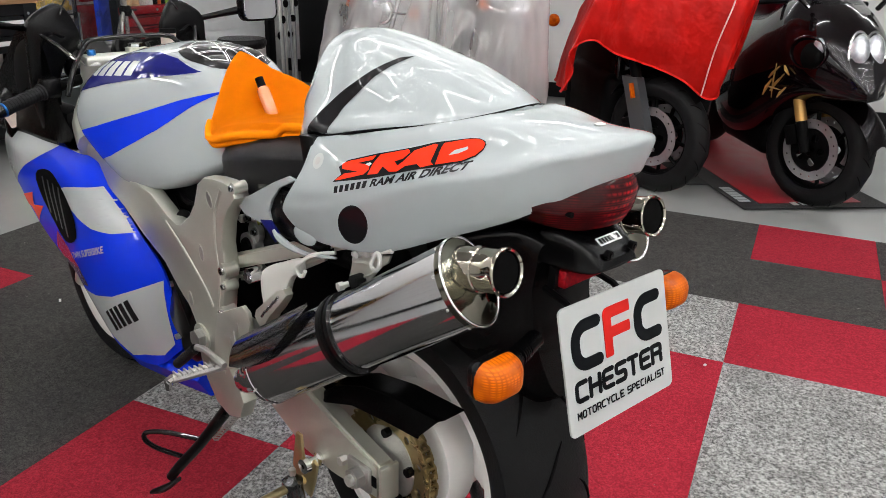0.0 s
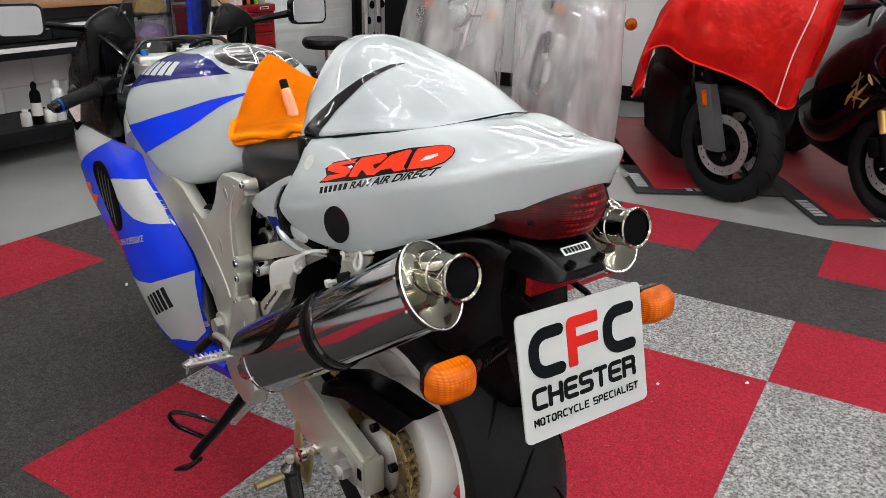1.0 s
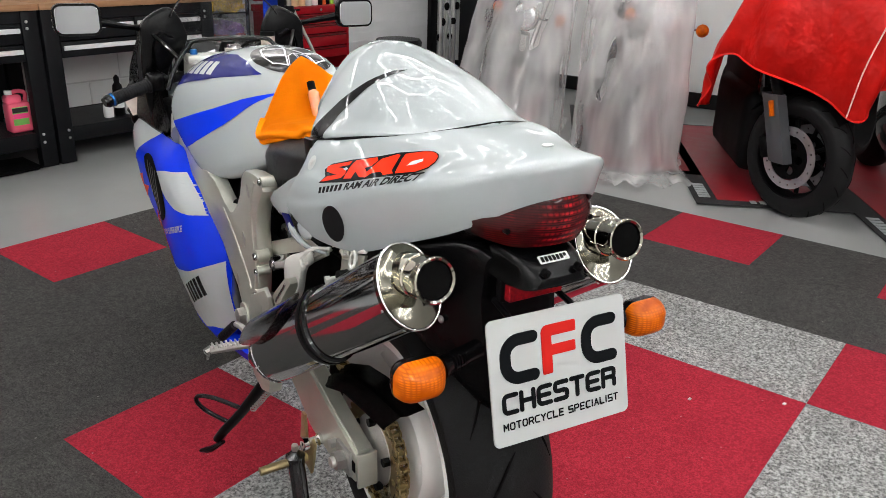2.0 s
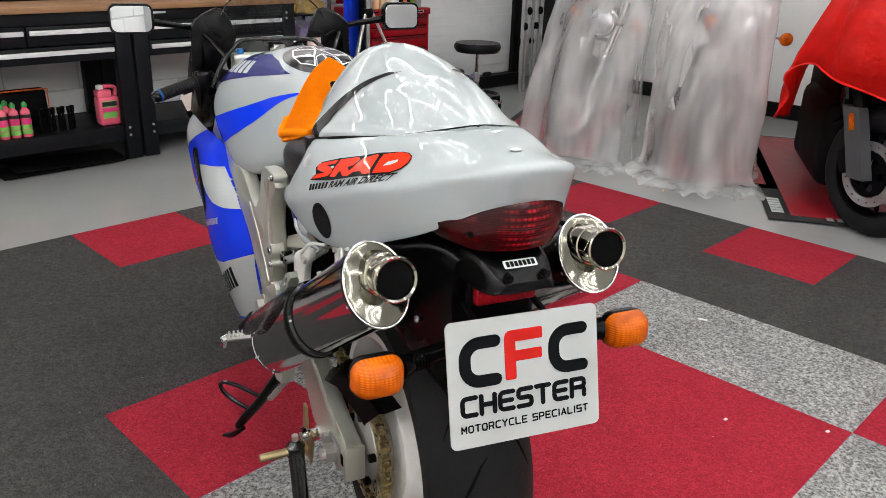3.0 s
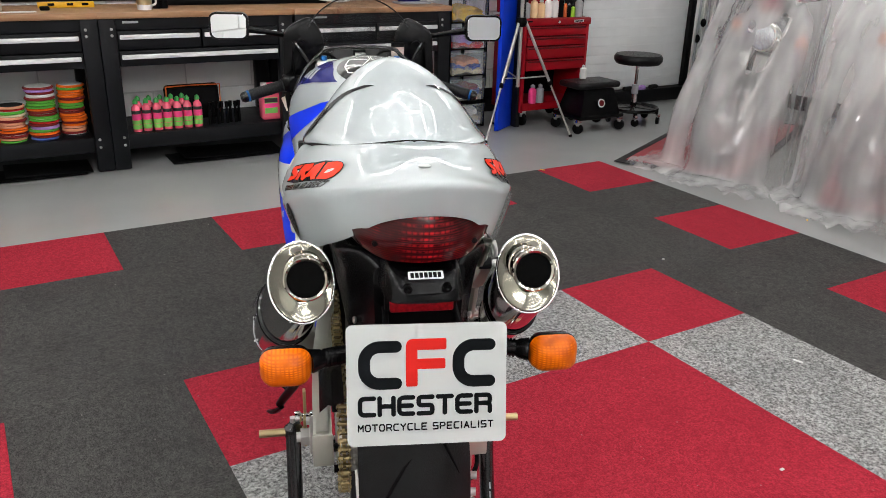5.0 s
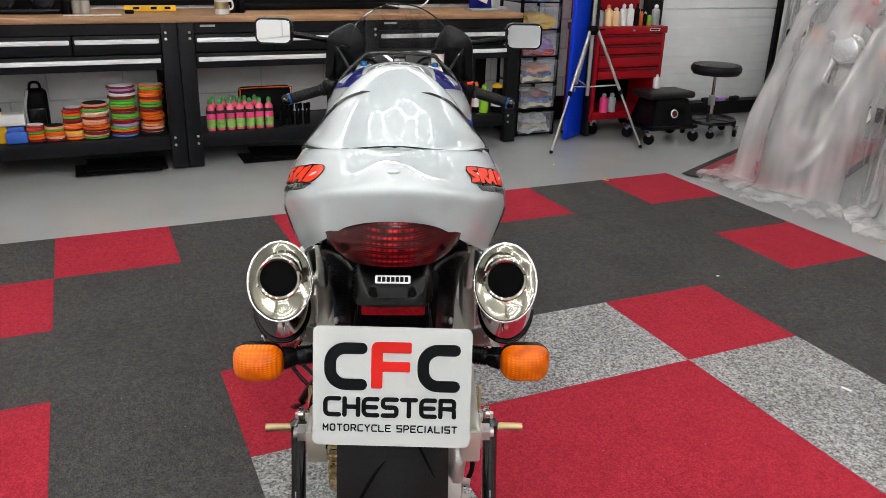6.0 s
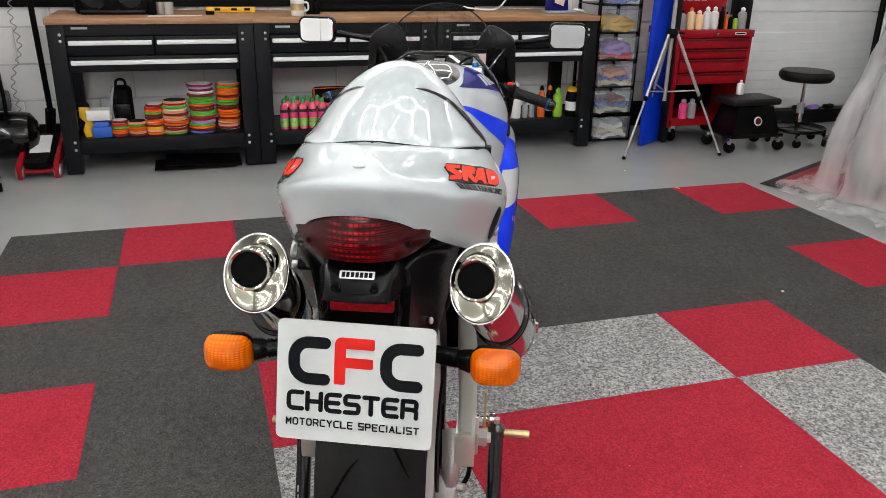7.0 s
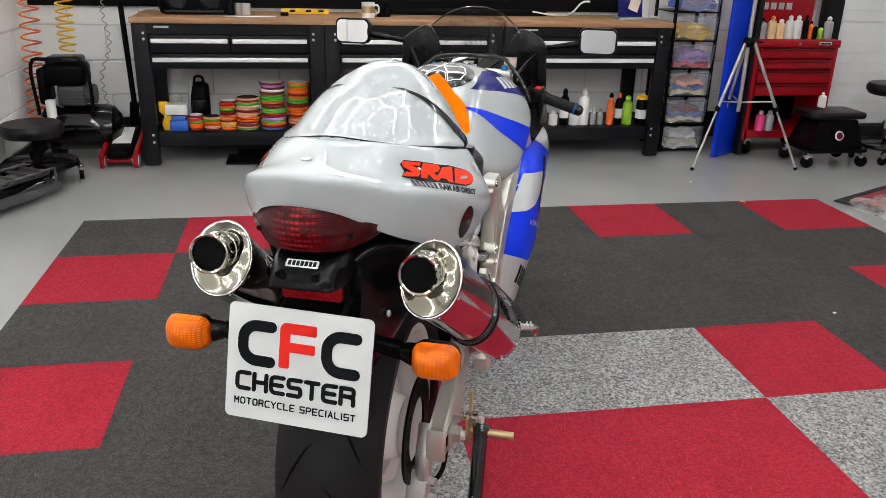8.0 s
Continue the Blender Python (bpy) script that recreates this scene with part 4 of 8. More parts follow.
def stroke(pts, w, n=8):
    """A flat band of width w along pts with round ends, as one outline."""
    pts = [Vector((*p, 0)) for p in pts]
    left, right = [], []
    k = len(pts)
    for i, p in enumerate(pts):
        d = (pts[min(i + 1, k - 1)] - pts[max(i - 1, 0)]).normalized()
        s = Vector((-d.y, d.x, 0)) * w / 2
        left.append(p + s), right.append(p - s)
    out = list(left)
    for i, (c, d0) in enumerate(((pts[-1], left[-1] - pts[-1]),)):
        for j in range(1, n):
            out.append(c + Matrix.Rotation(-math.pi * j / n, 3, "Z") @ d0)
    out += list(reversed(right))
    d0 = right[0] - pts[0]
    for j in range(1, n):
        out.append(pts[0] + Matrix.Rotation(-math.pi * j / n, 3, "Z") @ d0)
    return [(p.x, p.y) for p in out]


def on_plate(loops, material, name, label, lift=.0022):
    return part(name, moved(shape(loops, .001), PM @ Matrix.Translation((0, 0, lift))), material, plate_ob, label)


def open_ring(cx, cy, w, h, band, r):
    """A rounded square band, open on its right."""
    pts = [(cx + w / 2, cy + h / 2)]
    for qx, qy, a in ((cx - w / 2 + r, cy + h / 2 - r, 90), (cx - w / 2 + r, cy - h / 2 + r, 180)):
        pts += [(qx + r * math.cos(radians(a + 90 * i / 8)), qy + r * math.sin(radians(a + 90 * i / 8))) for i in range(9)]
    pts.append((cx + w / 2, cy - h / 2))
    return stroke(pts, band)


for cx in (-.0668, .0672):
    on_plate([open_ring(cx, -.0586, .0450, .0535, .0170, .022)], M_SLATE, "plate_mark", "dark open ring of the dealer's mark")
on_plate([[(-.0303, -.0885), (-.0303, -.031), (-.0285, -.0255), (-.025, -.0222), (-.020, -.0213), (.0262, -.0213), (.0275, -.0235), (.0275, -.0355), (.0262, -.0375), (-.0138, -.0375), (-.0138, -.0503), (.0245, -.0503), (.026, -.052), (.026, -.0635), (.0245, -.0653), (-.0138, -.0653), (-.0138, -.0885), (-.0155, -.0905), (-.0286, -.0905)]], M_PLATERED, "plate_mark", "red angled bars of the dealer's mark")
# the bold word CHESTER, drawn letter by letter with round-ended strokes
LW, LH, LS = .0196, .0240, .0066


def arc_path(pts, r, n=5):
    """A path through pts with its inner corners rounded by r."""
    out = [Vector((*pts[0], 0))]
    for p, q, t in zip(pts, pts[1:], pts[2:]):
        p, q, t = Vector((*p, 0)), Vector((*q, 0)), Vector((*t, 0))
        a_, b_ = q + (p - q).normalized() * r, q + (t - q).normalized() * r
        for i in range(n + 1):
            f = i / n
            out.append(a_ * (1 - f) ** 2 + q * 2 * f * (1 - f) + b_ * f * f)
    out.append(Vector((*pts[-1], 0)))
    return [(v.x, v.y) for v in out]


w, h = LW / 2, LH / 2
GLYPHS = {
    "C": [arc_path([(w, h), (-w, h), (-w, -h), (w, -h)], .007)],
    "H": [[(-w, h), (-w, -h)], [(w, h), (w, -h)], [(-w, 0), (w, 0)]],
    "E": [arc_path([(w, h), (-w, h), (-w, -h), (w, -h)], .007), [(-w, 0), (w * .8, 0)]],
    "S": [arc_path([(w, h), (-w, h), (-w, 0), (w, 0), (w, -h), (-w, -h)], .0048)],
    "T": [[(-w, h), (w, h)], [(0, h), (0, -h)]],
    "R": [[(-w, -h), (-w, h)], arc_path([(-w, h), (w, h), (w, 0), (-w * .5, 0)], .0048), arc_path([(0, 0), (w, -.001), (w, -h)], .004)],
}
for k, ch in enumerate("CHESTER"):
    for g in GLYPHS[ch]:
        lp = [(x - .0860 + k * .0278, y - .1186) for x, y in stroke(g, LS)]
        on_plate([lp], M_SLATE, "letter_stroke", "", .0022 + .00015 * (k % 2))
# the small line of words below, in the same round-ended strokes
SMALL = {
    "M": [[(-1, -1), (-1, 1), (0, -.2), (1, 1), (1, -1)]],
    "O": [[(-.6, 1), (-1, .6), (-1, -.6), (-.6, -1), (.6, -1), (1, -.6), (1, .6), (.6, 1), (-.6, 1)]],
    "T": [[(-1, 1), (1, 1)], [(0, 1), (0, -1)]],
    "R": [[(-1, -1), (-1, 1), (.6, 1), (1, .7), (1, .2), (.6, -.1), (-1, -.1)], [(.3, -.1), (1, -1)]],
    "C": [[(1, 1), (-.6, 1), (-1, .6), (-1, -.6), (-.6, -1), (1, -1)]],
    "Y": [[(-1, 1), (0, 0), (1, 1)], [(0, 0), (0, -1)]],
    "L": [[(-1, 1), (-1, -1), (1, -1)]],
    "E": [[(1, 1), (-1, 1), (-1, -1), (1, -1)], [(-1, 0), (.7, 0)]],
    "S": [[(1, 1), (-1, 1), (-1, 0), (1, 0), (1, -1), (-1, -1)]],
    "P": [[(-1, -1), (-1, 1), (.6, 1), (1, .7), (1, .2), (.6, -.1), (-1, -.1)]],
    "I": [[(0, 1), (0, -1)]],
    "A": [[(-1, -1), (0, 1), (1, -1)], [(-.5, -.35), (.5, -.35)]],
}
pen, strokes = 0.0, []
for ch in "MOTORCYCLE SPECIALIST":
    if ch == " ":
        pen += 1.9
        continue
    half = .18 if ch == "I" else 1.0
    for g in SMALL[ch]:
        strokes.append([(pen + half + x, y) for x, y in g])
    pen += 2 * half + 1.05
k = .1935 / (pen - 1.05)
bits = []
for g in strokes:
    lp = [(x * k - .0985, y * .0046 - .1500) for x, y in g]
    for i, seg in enumerate(zip(lp, lp[1:])):
        bits.append(moved(shape([stroke(seg, .0019, 5)], .0006), PM @ Matrix.Translation((0, 0, .0024 + .00008 * (i % 4)))))
part("plate_wording", joined(*bits), M_SLATE, plate_ob, "dark words MOTORCYCLE SPECIALIST")
part("plate_stay", tube(B(), [(.052, .075, .80), (.054, .035, .79), (.055, .004, .77)], .005, 8), M_MATTBLACK, plate_ob)
part("plate_stay", tube(B(), [(-.052, .075, .80), (-.054, .035, .79), (-.055, .004, .77)], .005, 8), M_MATTBLACK, plate_ob)

# tail lamp
lamp = []
for x, zt, zb, y in ((-.101, .938, .920, .046), (-.089, .947, .912, .028), (-.06, .958, .905, .002), (-.03, .967, .906, -.013), (0, .971, .907, -.018), (.03, .967, .906, -.013), (.06, .958, .905, .002), (.089, .947, .912, .028), (.101, .938, .920, .046)):
    h = (zt - zb) / 2
    zc = (zt + zb) / 2
    y += .011 + .016 * (x / .101) ** 2
    lamp.append([(x, y + .03, zt + .003), (x, y + .007, zt - .001), (x, y - .004, zc + h * .3), (x, y + .002, zc - h * .45), (x, y + .014, zb), (x, y + .05, zb - .002), (x, y + .09, zc)])
def lamp_bm(grow=0.0, back=0.0):
    return loft(B(), [[Vector((p[0] * (1 + grow), p[1] + back, .9305 + (p[2] - .934) * (1.20 + grow * .8))) for p in np.array(s).reshape(-1, 3)] for s in spline([np.array(s).ravel() for s in lamp], 6)])


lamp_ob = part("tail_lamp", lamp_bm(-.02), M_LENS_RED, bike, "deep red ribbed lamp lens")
part("lamp_surround", lamp_bm(.015, .010), M_GLOSSBLACK, lamp_ob, "gloss black surround")
for s_ in (-1, 1):
    part("lamp_screw", cyl(B(), (s_ * .070, .026, .921), (s_ * .070, .042, .921), .004, n=10), M_MATTBLACK, lamp_ob)

# rear mudguard with its number plate lamp and reflector
guard_tip = [(0, .070, .868), (.045, .070, .868), (.066, .075, .862), (.068, .08, .83), (.066, .085, .78), (.060, .07, .70), (.03, .06, .63), (0, .055, .615)]
guard_lip = [(0, .10, .885), (.07, .105, .885), (.095, .11, .875), (.088, .12, .83), (.080, .12, .77), (.072, .11, .69), (.045, .10, .61), (0, .10, .595)]
guard_swell = [(0, .17, .875), (.09, .17, .875), (.118, .17, .86), (.108, .18, .82), (.100, .19, .75), (.095, .19, .69), (.06, .20, .64), (0, .20, .63)]
guard_mid = [(0, .28, .86), (.10, .28, .855), (.125, .28, .835), (.118, .29, .79), (.110, .29, .74), (.105, .30, .71), (.07, .30, .69), (0, .30, .685)]
guard_neck = [(0, .42, .83), (.11, .42, .815), (.128, .42, .795), (.122, .42, .77), (.118, .42, .745), (.11, .42, .725), (.07, .42, .715), (0, .42, .71)]
guard_front = [(0, .62, .82), (.10, .62, .81), (.115, .62, .79), (.11, .62, .76), (.10, .62, .73), (.09, .62, .70), (.06, .62, .68), (0, .62, .68)]
under = [guard_tip, guard_lip, guard_swell, guard_mid, guard_neck, guard_front]
guard = part("rear_mudguard", skin(under, 6, 4), M_BLACK, bike, "black moulded plastic rear mudguard")
for s_ in (-1, 1):
    part("guard_bolt", ball(B(), (s_ * .0935, .150, .745), (.004, .006, .006), 10), M_BOLT, guard)
cover = []
for y, w, z0, z1 in ((.085, .060, .838, .892), (.055, .057, .834, .890), (.025, .054, .835, .882), (.004, .048, .838, .868), (-.006, .040, .842, .857)):
    cover.append([(0, y, z1), (w * .7, y, z1 - .001), (w * .93, y, z1 - .010), (w, y, (z0 + z1) / 2 - .004), (w * .97, y, z0 + .002), (0, y, z0)])
lc = part("plate_lamp_cover", skin(cover, 5, 4), M_BLACK, bike, "black plate lamp cover")
for s_ in (-1, 1):
    part("cover_screw", cyl(B(), (s_ * .0275, -.002, .866), (s_ * .0275, -.0095, .8655), .0062, n=14), M_MATTBLACK, lc)
    part("screw_head", cyl(B(), (s_ * .0275, -.009, .8655), (s_ * .0275, -.0112, .8653), .003, n=6), M_BLACK, lc)
tagm = basis((0, .014, .8765), (1, 0, 0), (0, .83, .56))
part("security_tag", moved(shape([rounded(.050, .013, .002)], .0008), tagm), M_HANDLE, lc, "silver security sticker")
part("security_tag_print", moved(joined(*[moved(shape([rounded(.005, .0085, .001)], .0008), Matrix.Translation(((k - 3) * .0064, 0, .0004))) for k in range(7)]), tagm), M_INK, lc, "row of dark bars")
part("reflector", box(B(), (0, .052, .8175), (.094, .014, .026), None, .002, 1), M_REFLECT, bike, "flat red reflector")
part("reflector_case", box(B(), (0, .064, .8175), (.108, .014, .034), None, .004, 2), M_MATTBLACK, bike)


# indicators
def indicator(side):
    mm = Matrix() if side < 0 else MIR
    pr = [(.0, .0), (.0135, .0), (.0135, .022)] + [(r, .022 + .0035 * k + dz) for k in range(5) for r, dz in ((.0145, 0), (.0145, .0022), (.0125, .0023), (.0125, .0034))] + [(.015, .042), (.018, .052), (.0, .052)]
    pr = [(r, h * 1.5) for r, h in pr]
    m = Matrix.Translation((-.088, .058, .739)) @ Vector((-.075, -.020, -.002)).to_track_quat("Z", "Y").to_matrix().to_4x4()
    st = part("indicator", moved(lathe(B(), pr, m, 20), mm), M_BLACK, bike, "amber rear indicator on a black stalk")

    def bulge(depth, w, h, y0, n=9):
        rows = []
        for f in np.linspace(0, 1, n):
            y = y0 - depth * f
            k = math.sqrt(max(0, 1 - (f * .97) ** 2.5)) * .93 + .07 if f > 0 else 1.0
            rows.append([Vector((-.199 + a * k, y, .736 + b * k)) for a, b in rounded(w, h, .019, 5)])
        return loft(B(), rows)
    part("lens", moved(bulge(.038, .074, .055, .036), mm), M_AMBER, st, "amber ribbed lens")
    part("shell", moved(loft(B(), [[Vector((-.199 + a * k, y, .736 + b * k)) for a, b in rounded(.075, .056, .019, 5)] for y, k in ((.031, .98), (.034, 1.0), (.046, .90), (.058, .55))]), mm), M_BLACK, st)
    return st


indicator(-1)
indicator(1)

# side fairings
side_st = [
    [(-.165, 1.94, .735), (-.195, 1.92, .69), (-.20, 1.88, .60), (-.17, 1.86, .50), (-.13, 1.84, .42)],
    [(-.205, 1.70, .760), (-.238, 1.69, .71), (-.238, 1.66, .60), (-.21, 1.63, .48), (-.16, 1.60, .40)],
    [(-.205, 1.50, .765), (-.24, 1.49, .71), (-.24, 1.47, .60), (-.225, 1.45, .47), (-.185, 1.44, .36)],
    [(-.205, 1.34, .765), (-.245, 1.33, .715), (-.25, 1.31, .60), (-.238, 1.30, .45), (-.195, 1.28, .285)],
    [(-.200, 1.285, .768), (-.226, 1.235, .712), (-.232, 1.18, .61), (-.220, 1.12, .47), (-.175, 1.12, .285)],
    [(-.192, 1.245, .755), (-.184, 1.185, .690), (-.177, 1.110, .622), (-.170, 1.015, .540), (-.140, 1.04, .345)],
]


def fairing_side(mm=None):
    st = spline([np.array(s).ravel() for s in side_st], 6)
    rows = [spline(s.reshape(-1, 3), 6) for s in st]
    bm = loft(B(), [[Vector(p) for p in r] for r in rows], False, False)
    bmesh.ops.triangulate(bm, faces=bm.faces[:])
    return bm


fs = fairing_side()
SIDE_TREE = BVHTree.FromBMesh(fs)
fs.free()
fair = {}
for s_, mm in ((-1, Matrix()), (1, MIR)):
    bm = fairing_side()
    bmesh.ops.solidify(bm, geom=bm.faces[:], thickness=.006)
    fair[s_] = part("side_fairing", moved(bm, mm), M_BLUE, bike, "blue and white side fairing")
    bel = [Vector(p) for p in ((-.175, 1.42, .35), (-.19, 1.25, .275), (-.165, 1.08, .285), (-.15, .96, .30))]
    part("belly_pan", moved(loft(B(), [[p, p + Vector((.03, 0, -.05)), Vector((-.01, p.y, p.z - .07)), Vector((-.01, p.y, p.z + .02)), p + Vector((.02, 0, .02))] for p in bel]), mm), M_BLUE, fair[s_], "blue belly pan")


# frame castings
FRAME = [(1.36, .80), (1.25, .775), (1.10, .752), (1.0, .738), (.934, .708), (.895, .698), (.872, .703), (.83, .735), (.805, .765), (.785, .808), (.764, .823), (.73, .829), (.695, .831), (.668, .828), (.664, .816), (.69, .79), (.712, .755), (.722, .71), (.716, .66), (.732, .60), (.744, .54), (.748, .49), (.73, .44), (.70, .415), (.688, .39), (.705, .352), (.745, .338), (.79, .35), (.82, .385), (.838, .43), (.842, .50), (.868, .537), (.915, .567), (.964, .608), (1.06, .645), (1.14, .685), (1.25, .725), (1.35, .755)]
for s_, mm in ((-1, Matrix()), (1, MIR)):
    fr = part("frame", moved(shape([FRAME], .034, .007), mm @ Matrix.Translation((-.176, 0, 0)) @ YZ), M_ALU, bike, "satin aluminium frame casting")
    part("steering_spar", moved(tube(B(), [(-.175, 1.30, .785), (-.14, 1.40, .83), (-.07, 1.47, .88)], [.040, .042, .045], 10, smooth=4), mm), M_ALU, fr)
    for y, z, r, a in ((.743, .792, .0125, -25), (.793, .673, .0125, -10), (.857, .555, .012, -10)):
        dm = mm @ Matrix.Translation((-.1938, y, z)) @ Matrix.Rotation(radians(a), 4, "X") @ Matrix.Diagonal((1, .72, 1.35, 1)) @ Matrix.Rotation(radians(-90), 4, "Y")
        part("frame_dimple", moved(lathe(B(), [(r * 1.12, .0), (r, .0009), (r * .9, .0004), (r * .78, -.0004)], dm, 20), Matrix()), M_ALU, fr)
        part("dimple_floor", moved(shape([ring(r * .84, 18)], .0012), dm), M_CAST, fr, "dull recess in the casting")
    for pts in ([(.700, .822), (.728, .770), (.736, .70), (.730, .64), (.748, .56), (.760, .48), (.742, .43)], [(.935, .700), (.86, .655), (.79, .600), (.765, .57)]):
        part("frame_rib", moved(tube(B(), [(-.1915, y, z) for y, z in pts], .0042, 8, smooth=4), mm), M_ALU, fr, "raised edge of the casting")
    part("pivot_nut", moved(cyl(B(), (-.192, .822, .482), (-.212, .822, .482), .021, n=6), mm), M_CAST, fr, "steel pivot nut")
    part("pivot_washer", moved(cyl(B(), (-.19, .822, .482), (-.197, .822, .482), .030, n=24), mm), M_ALU, fr)
    for y, z, r in ((.714, .662, .0085), (.713, .630, .006), (.729, .568, .0085), (.655, .835, .006)):
        part("bolt_boss", moved(cyl(B(), (-.170, y, z), (-.1955, y, z), r * 1.9, r * 1.6, 18), mm), M_ALU, fr)
        part("frame_bolt", moved(lathe(B(), [(.0, .001), (r * .45, .001), (r * .5, .005), (r * .9, .005), (r, .003), (r, .0)], mm @ Matrix.Translation((-.1955, y, z)) @ Matrix.Rotation(radians(-90), 4, "Y"), 14), Matrix()), M_STEEL, fr, "steel socket bolt")
    part("rail_boss", moved(joined(cyl(B(), (-.150, .640, .672), (-.186, .640, .672), .014, n=16), cyl(B(), (-.186, .640, .672), (-.191, .640, .672), .008, n=6)), mm), M_STEEL, fr, "bolted rail joint")
    # footrest hanger
    hg = [(.72, .575), (.70, .585), (.628, .622), (.612, .615), (.606, .595), (.640, .51), (.655, .485), (.69, .475), (.725, .455), (.745, .47), (.735, .53)]
    slots = [[(y + a, z + b) for a, b in ((-.006, -.022), (.002, -.024), (.008, .016), (0, .02))] for y, z in ((.675, .525), (.660, .545), (.645, .565))]
    h = part("footrest_hanger", moved(shape([hg] + slots, .010, .002), mm @ Matrix.Translation((-.205, 0, 0)) @ YZ), M_ALU, bike, "slotted aluminium heel guard")
    peg = part("footrest", moved(tube(B(), [(-.20, .725, .462), (-.29, .765, .447)], [.011, .0095], 8), mm), M_CAST, h, "serrated alloy footrest")
    for k in range(10):
        f = k / 9
        c = Vector((-.205, .727, .470)).lerp(Vector((-.285, .763, .457)), f)
        part("peg_tooth", moved(box(B(), c, (.004, .022, .006), None, .001, 1), mm), M_CAST, peg)
    part("peg_feeler", moved(tube(B(), [(-.288, .765, .45), (-.298, .768, .445), (-.300, .769, .425)], [.009, .009, .005], 8), mm), M_CHROME, peg)
    # subframe rail, hangers and plastics behind the seat
    part("subframe_rail", moved(arm(0, [(-.150, .735, .665), (-.150, .60, .72), (-.145, .46, .775), (-.13, .30, .835)], (.016, .016, .014, .012), .022), mm), M_ALU, bike, "aluminium subframe rail")
    part("lower_stay", moved(arm(0, [(-.150, .73, .635), (-.150, .60, .675), (-.145, .45, .76)], (.009, .009, .009), .018), mm), M_ALU, bike)
    leaf = [(.612, .686), (.582, .703), (.557, .714), (.530, .727), (.506, .735), (.508, .719), (.530, .705), (.546, .682), (.556, .654), (.572, .629), (.592, .612), (.611, .608), (.622, .622), (.626, .652), (.622, .672)]
    part("pillion_hanger", moved(shape([smooth_poly(leaf)], .016, .005), mm @ Matrix.Translation((-.160, 0, 0)) @ YZ), M_PEARL, bike, "pale alloy pillion peg hanger")
    pp = part("pillion_peg", moved(loft(B(), [[Vector(c) + Vector((sx * w_, 0, 0)) + up_ * h_ for sx, up_ in ((-1, Vector((0, .7, .7))), (1, Vector((0, .7, .7))), (1, Vector((0, -.7, -.7))), (-1, Vector((0, -.7, -.7))))] for c, w_, h_ in (((-.19, .592, .603), .010, .012), ((-.195, .570, .622), .013, .016), ((-.198, .545, .646), .012, .013), ((-.200, .500, .688), .010, .010), ((-.200, .488, .698), .007, .006))]), mm), M_ALU, bike, "folded bright pillion footrest")
    for f in (.25, .45, .65, .85):
        c = Vector((-.208, .575, .617)).lerp(Vector((-.211, .497, .690)), f)
        part("peg_tooth", moved(box(B(), c, (.004, .005, .022), Euler((radians(40), 0, 0)).to_matrix(), .001, 1), mm), M_STEEL, pp)
    low = [(.692, .799), (.64, .820), (.560, .862), (.515, .882), (.500, .880), (.545, .858), (.571, .831), (.584, .806), (.578, .788), (.612, .780), (.661, .783)]
    part("seat_side_panel", moved(shape([low], .006, .0015), mm @ Matrix.Translation((-.168, 0, 0)) @ YZ), M_WHITE, bike, "white panel under the seat")
    strip = [Vector((-.176, y, z)) for y, z in ((.560, .780), (.545, .771), (.512, .764), (.464, .765), (.420, .774), (.385, .782))]
    part("tail_lower_edge", moved(tube(B(), strip, [.0035, .006, .006, .0045, .0035, .002], 8, smooth=4), mm), M_WHITE, bike, "white lower edge of the tail")
    part("edge_piping", moved(shape([[(.600, .787), (.570, .794), (.555, .784), (.541, .770), (.558, .759), (.578, .772)]], .004, .001), mm @ Matrix.Translation((-.174, 0, 0)) @ YZ), M_NAVY, bike, "violet-blue end of the lower edge")
    part("tail_front_panel", moved(shape([[(.470, .957), (.440, .960), (.436, .925), (.452, .892), (.478, .852), (.483, .868), (.462, .915)]], .02, .003), mm @ Matrix.Translation((-.166, 0, 0)) @ YZ), M_GLOSSBLACK, bike, "gloss black panel behind the seat")
    part("seat_side_fill", moved(box(B(), (-.150, .53, .81), (.03, .20, .09), None, .01), mm), M_BLACK, bike)
    part("tail_tab", moved(ball(B(), (-.190, .447, .806), (.007, .030, .016), 14), mm), M_WHITE, bike)

# engine and the dark things inside the frame
part("engine", box(B(), (0, 1.0, .50), (.27, .42, .34), Euler((radians(12), 0, 0)).to_matrix(), .05, 3), M_MATTBLACK, bike, "dark engine block")
part("rear_cylinder", tube(B(), [(0, .92, .55), (0, .86, .72)], [.11, .10], 12), M_MATTBLACK, bike)
part("airbox", box(B(), (0, 1.08, .74), (.26, .50, .10), None, .03, 3), M_MATTBLACK, bike)
part("inner_guard", box(B(), (0, .66, .68), (.20, .22, .28), None, .04, 3), M_MATTBLACK, bike, "black inner mudguard")
part("seat_pan", box(B(), (0, .60, .815), (.25, .34, .05), None, .02, 2), M_MATTBLACK, bike)
part("radiator", box(B(), (0, 1.45, .52), (.36, .05, .36), None, .02, 2), M_MATTBLACK, bike)
part("shock", tube(B(), [(0, .74, .42), (0, .70, .66)], .035, 12), M_CAST, bike)
for k in range(7):
    part("harness_clip", box(B(), (-.118 - .004 * (k % 2), .93 - .028 * k, .735 + .010 * math.sin(k * 2.1)), (.014, .016, .012), Euler((.3 * k, .2, 0)).to_matrix(), .003, 1), M_BLACK if k % 3 else M_BOLT, bike)
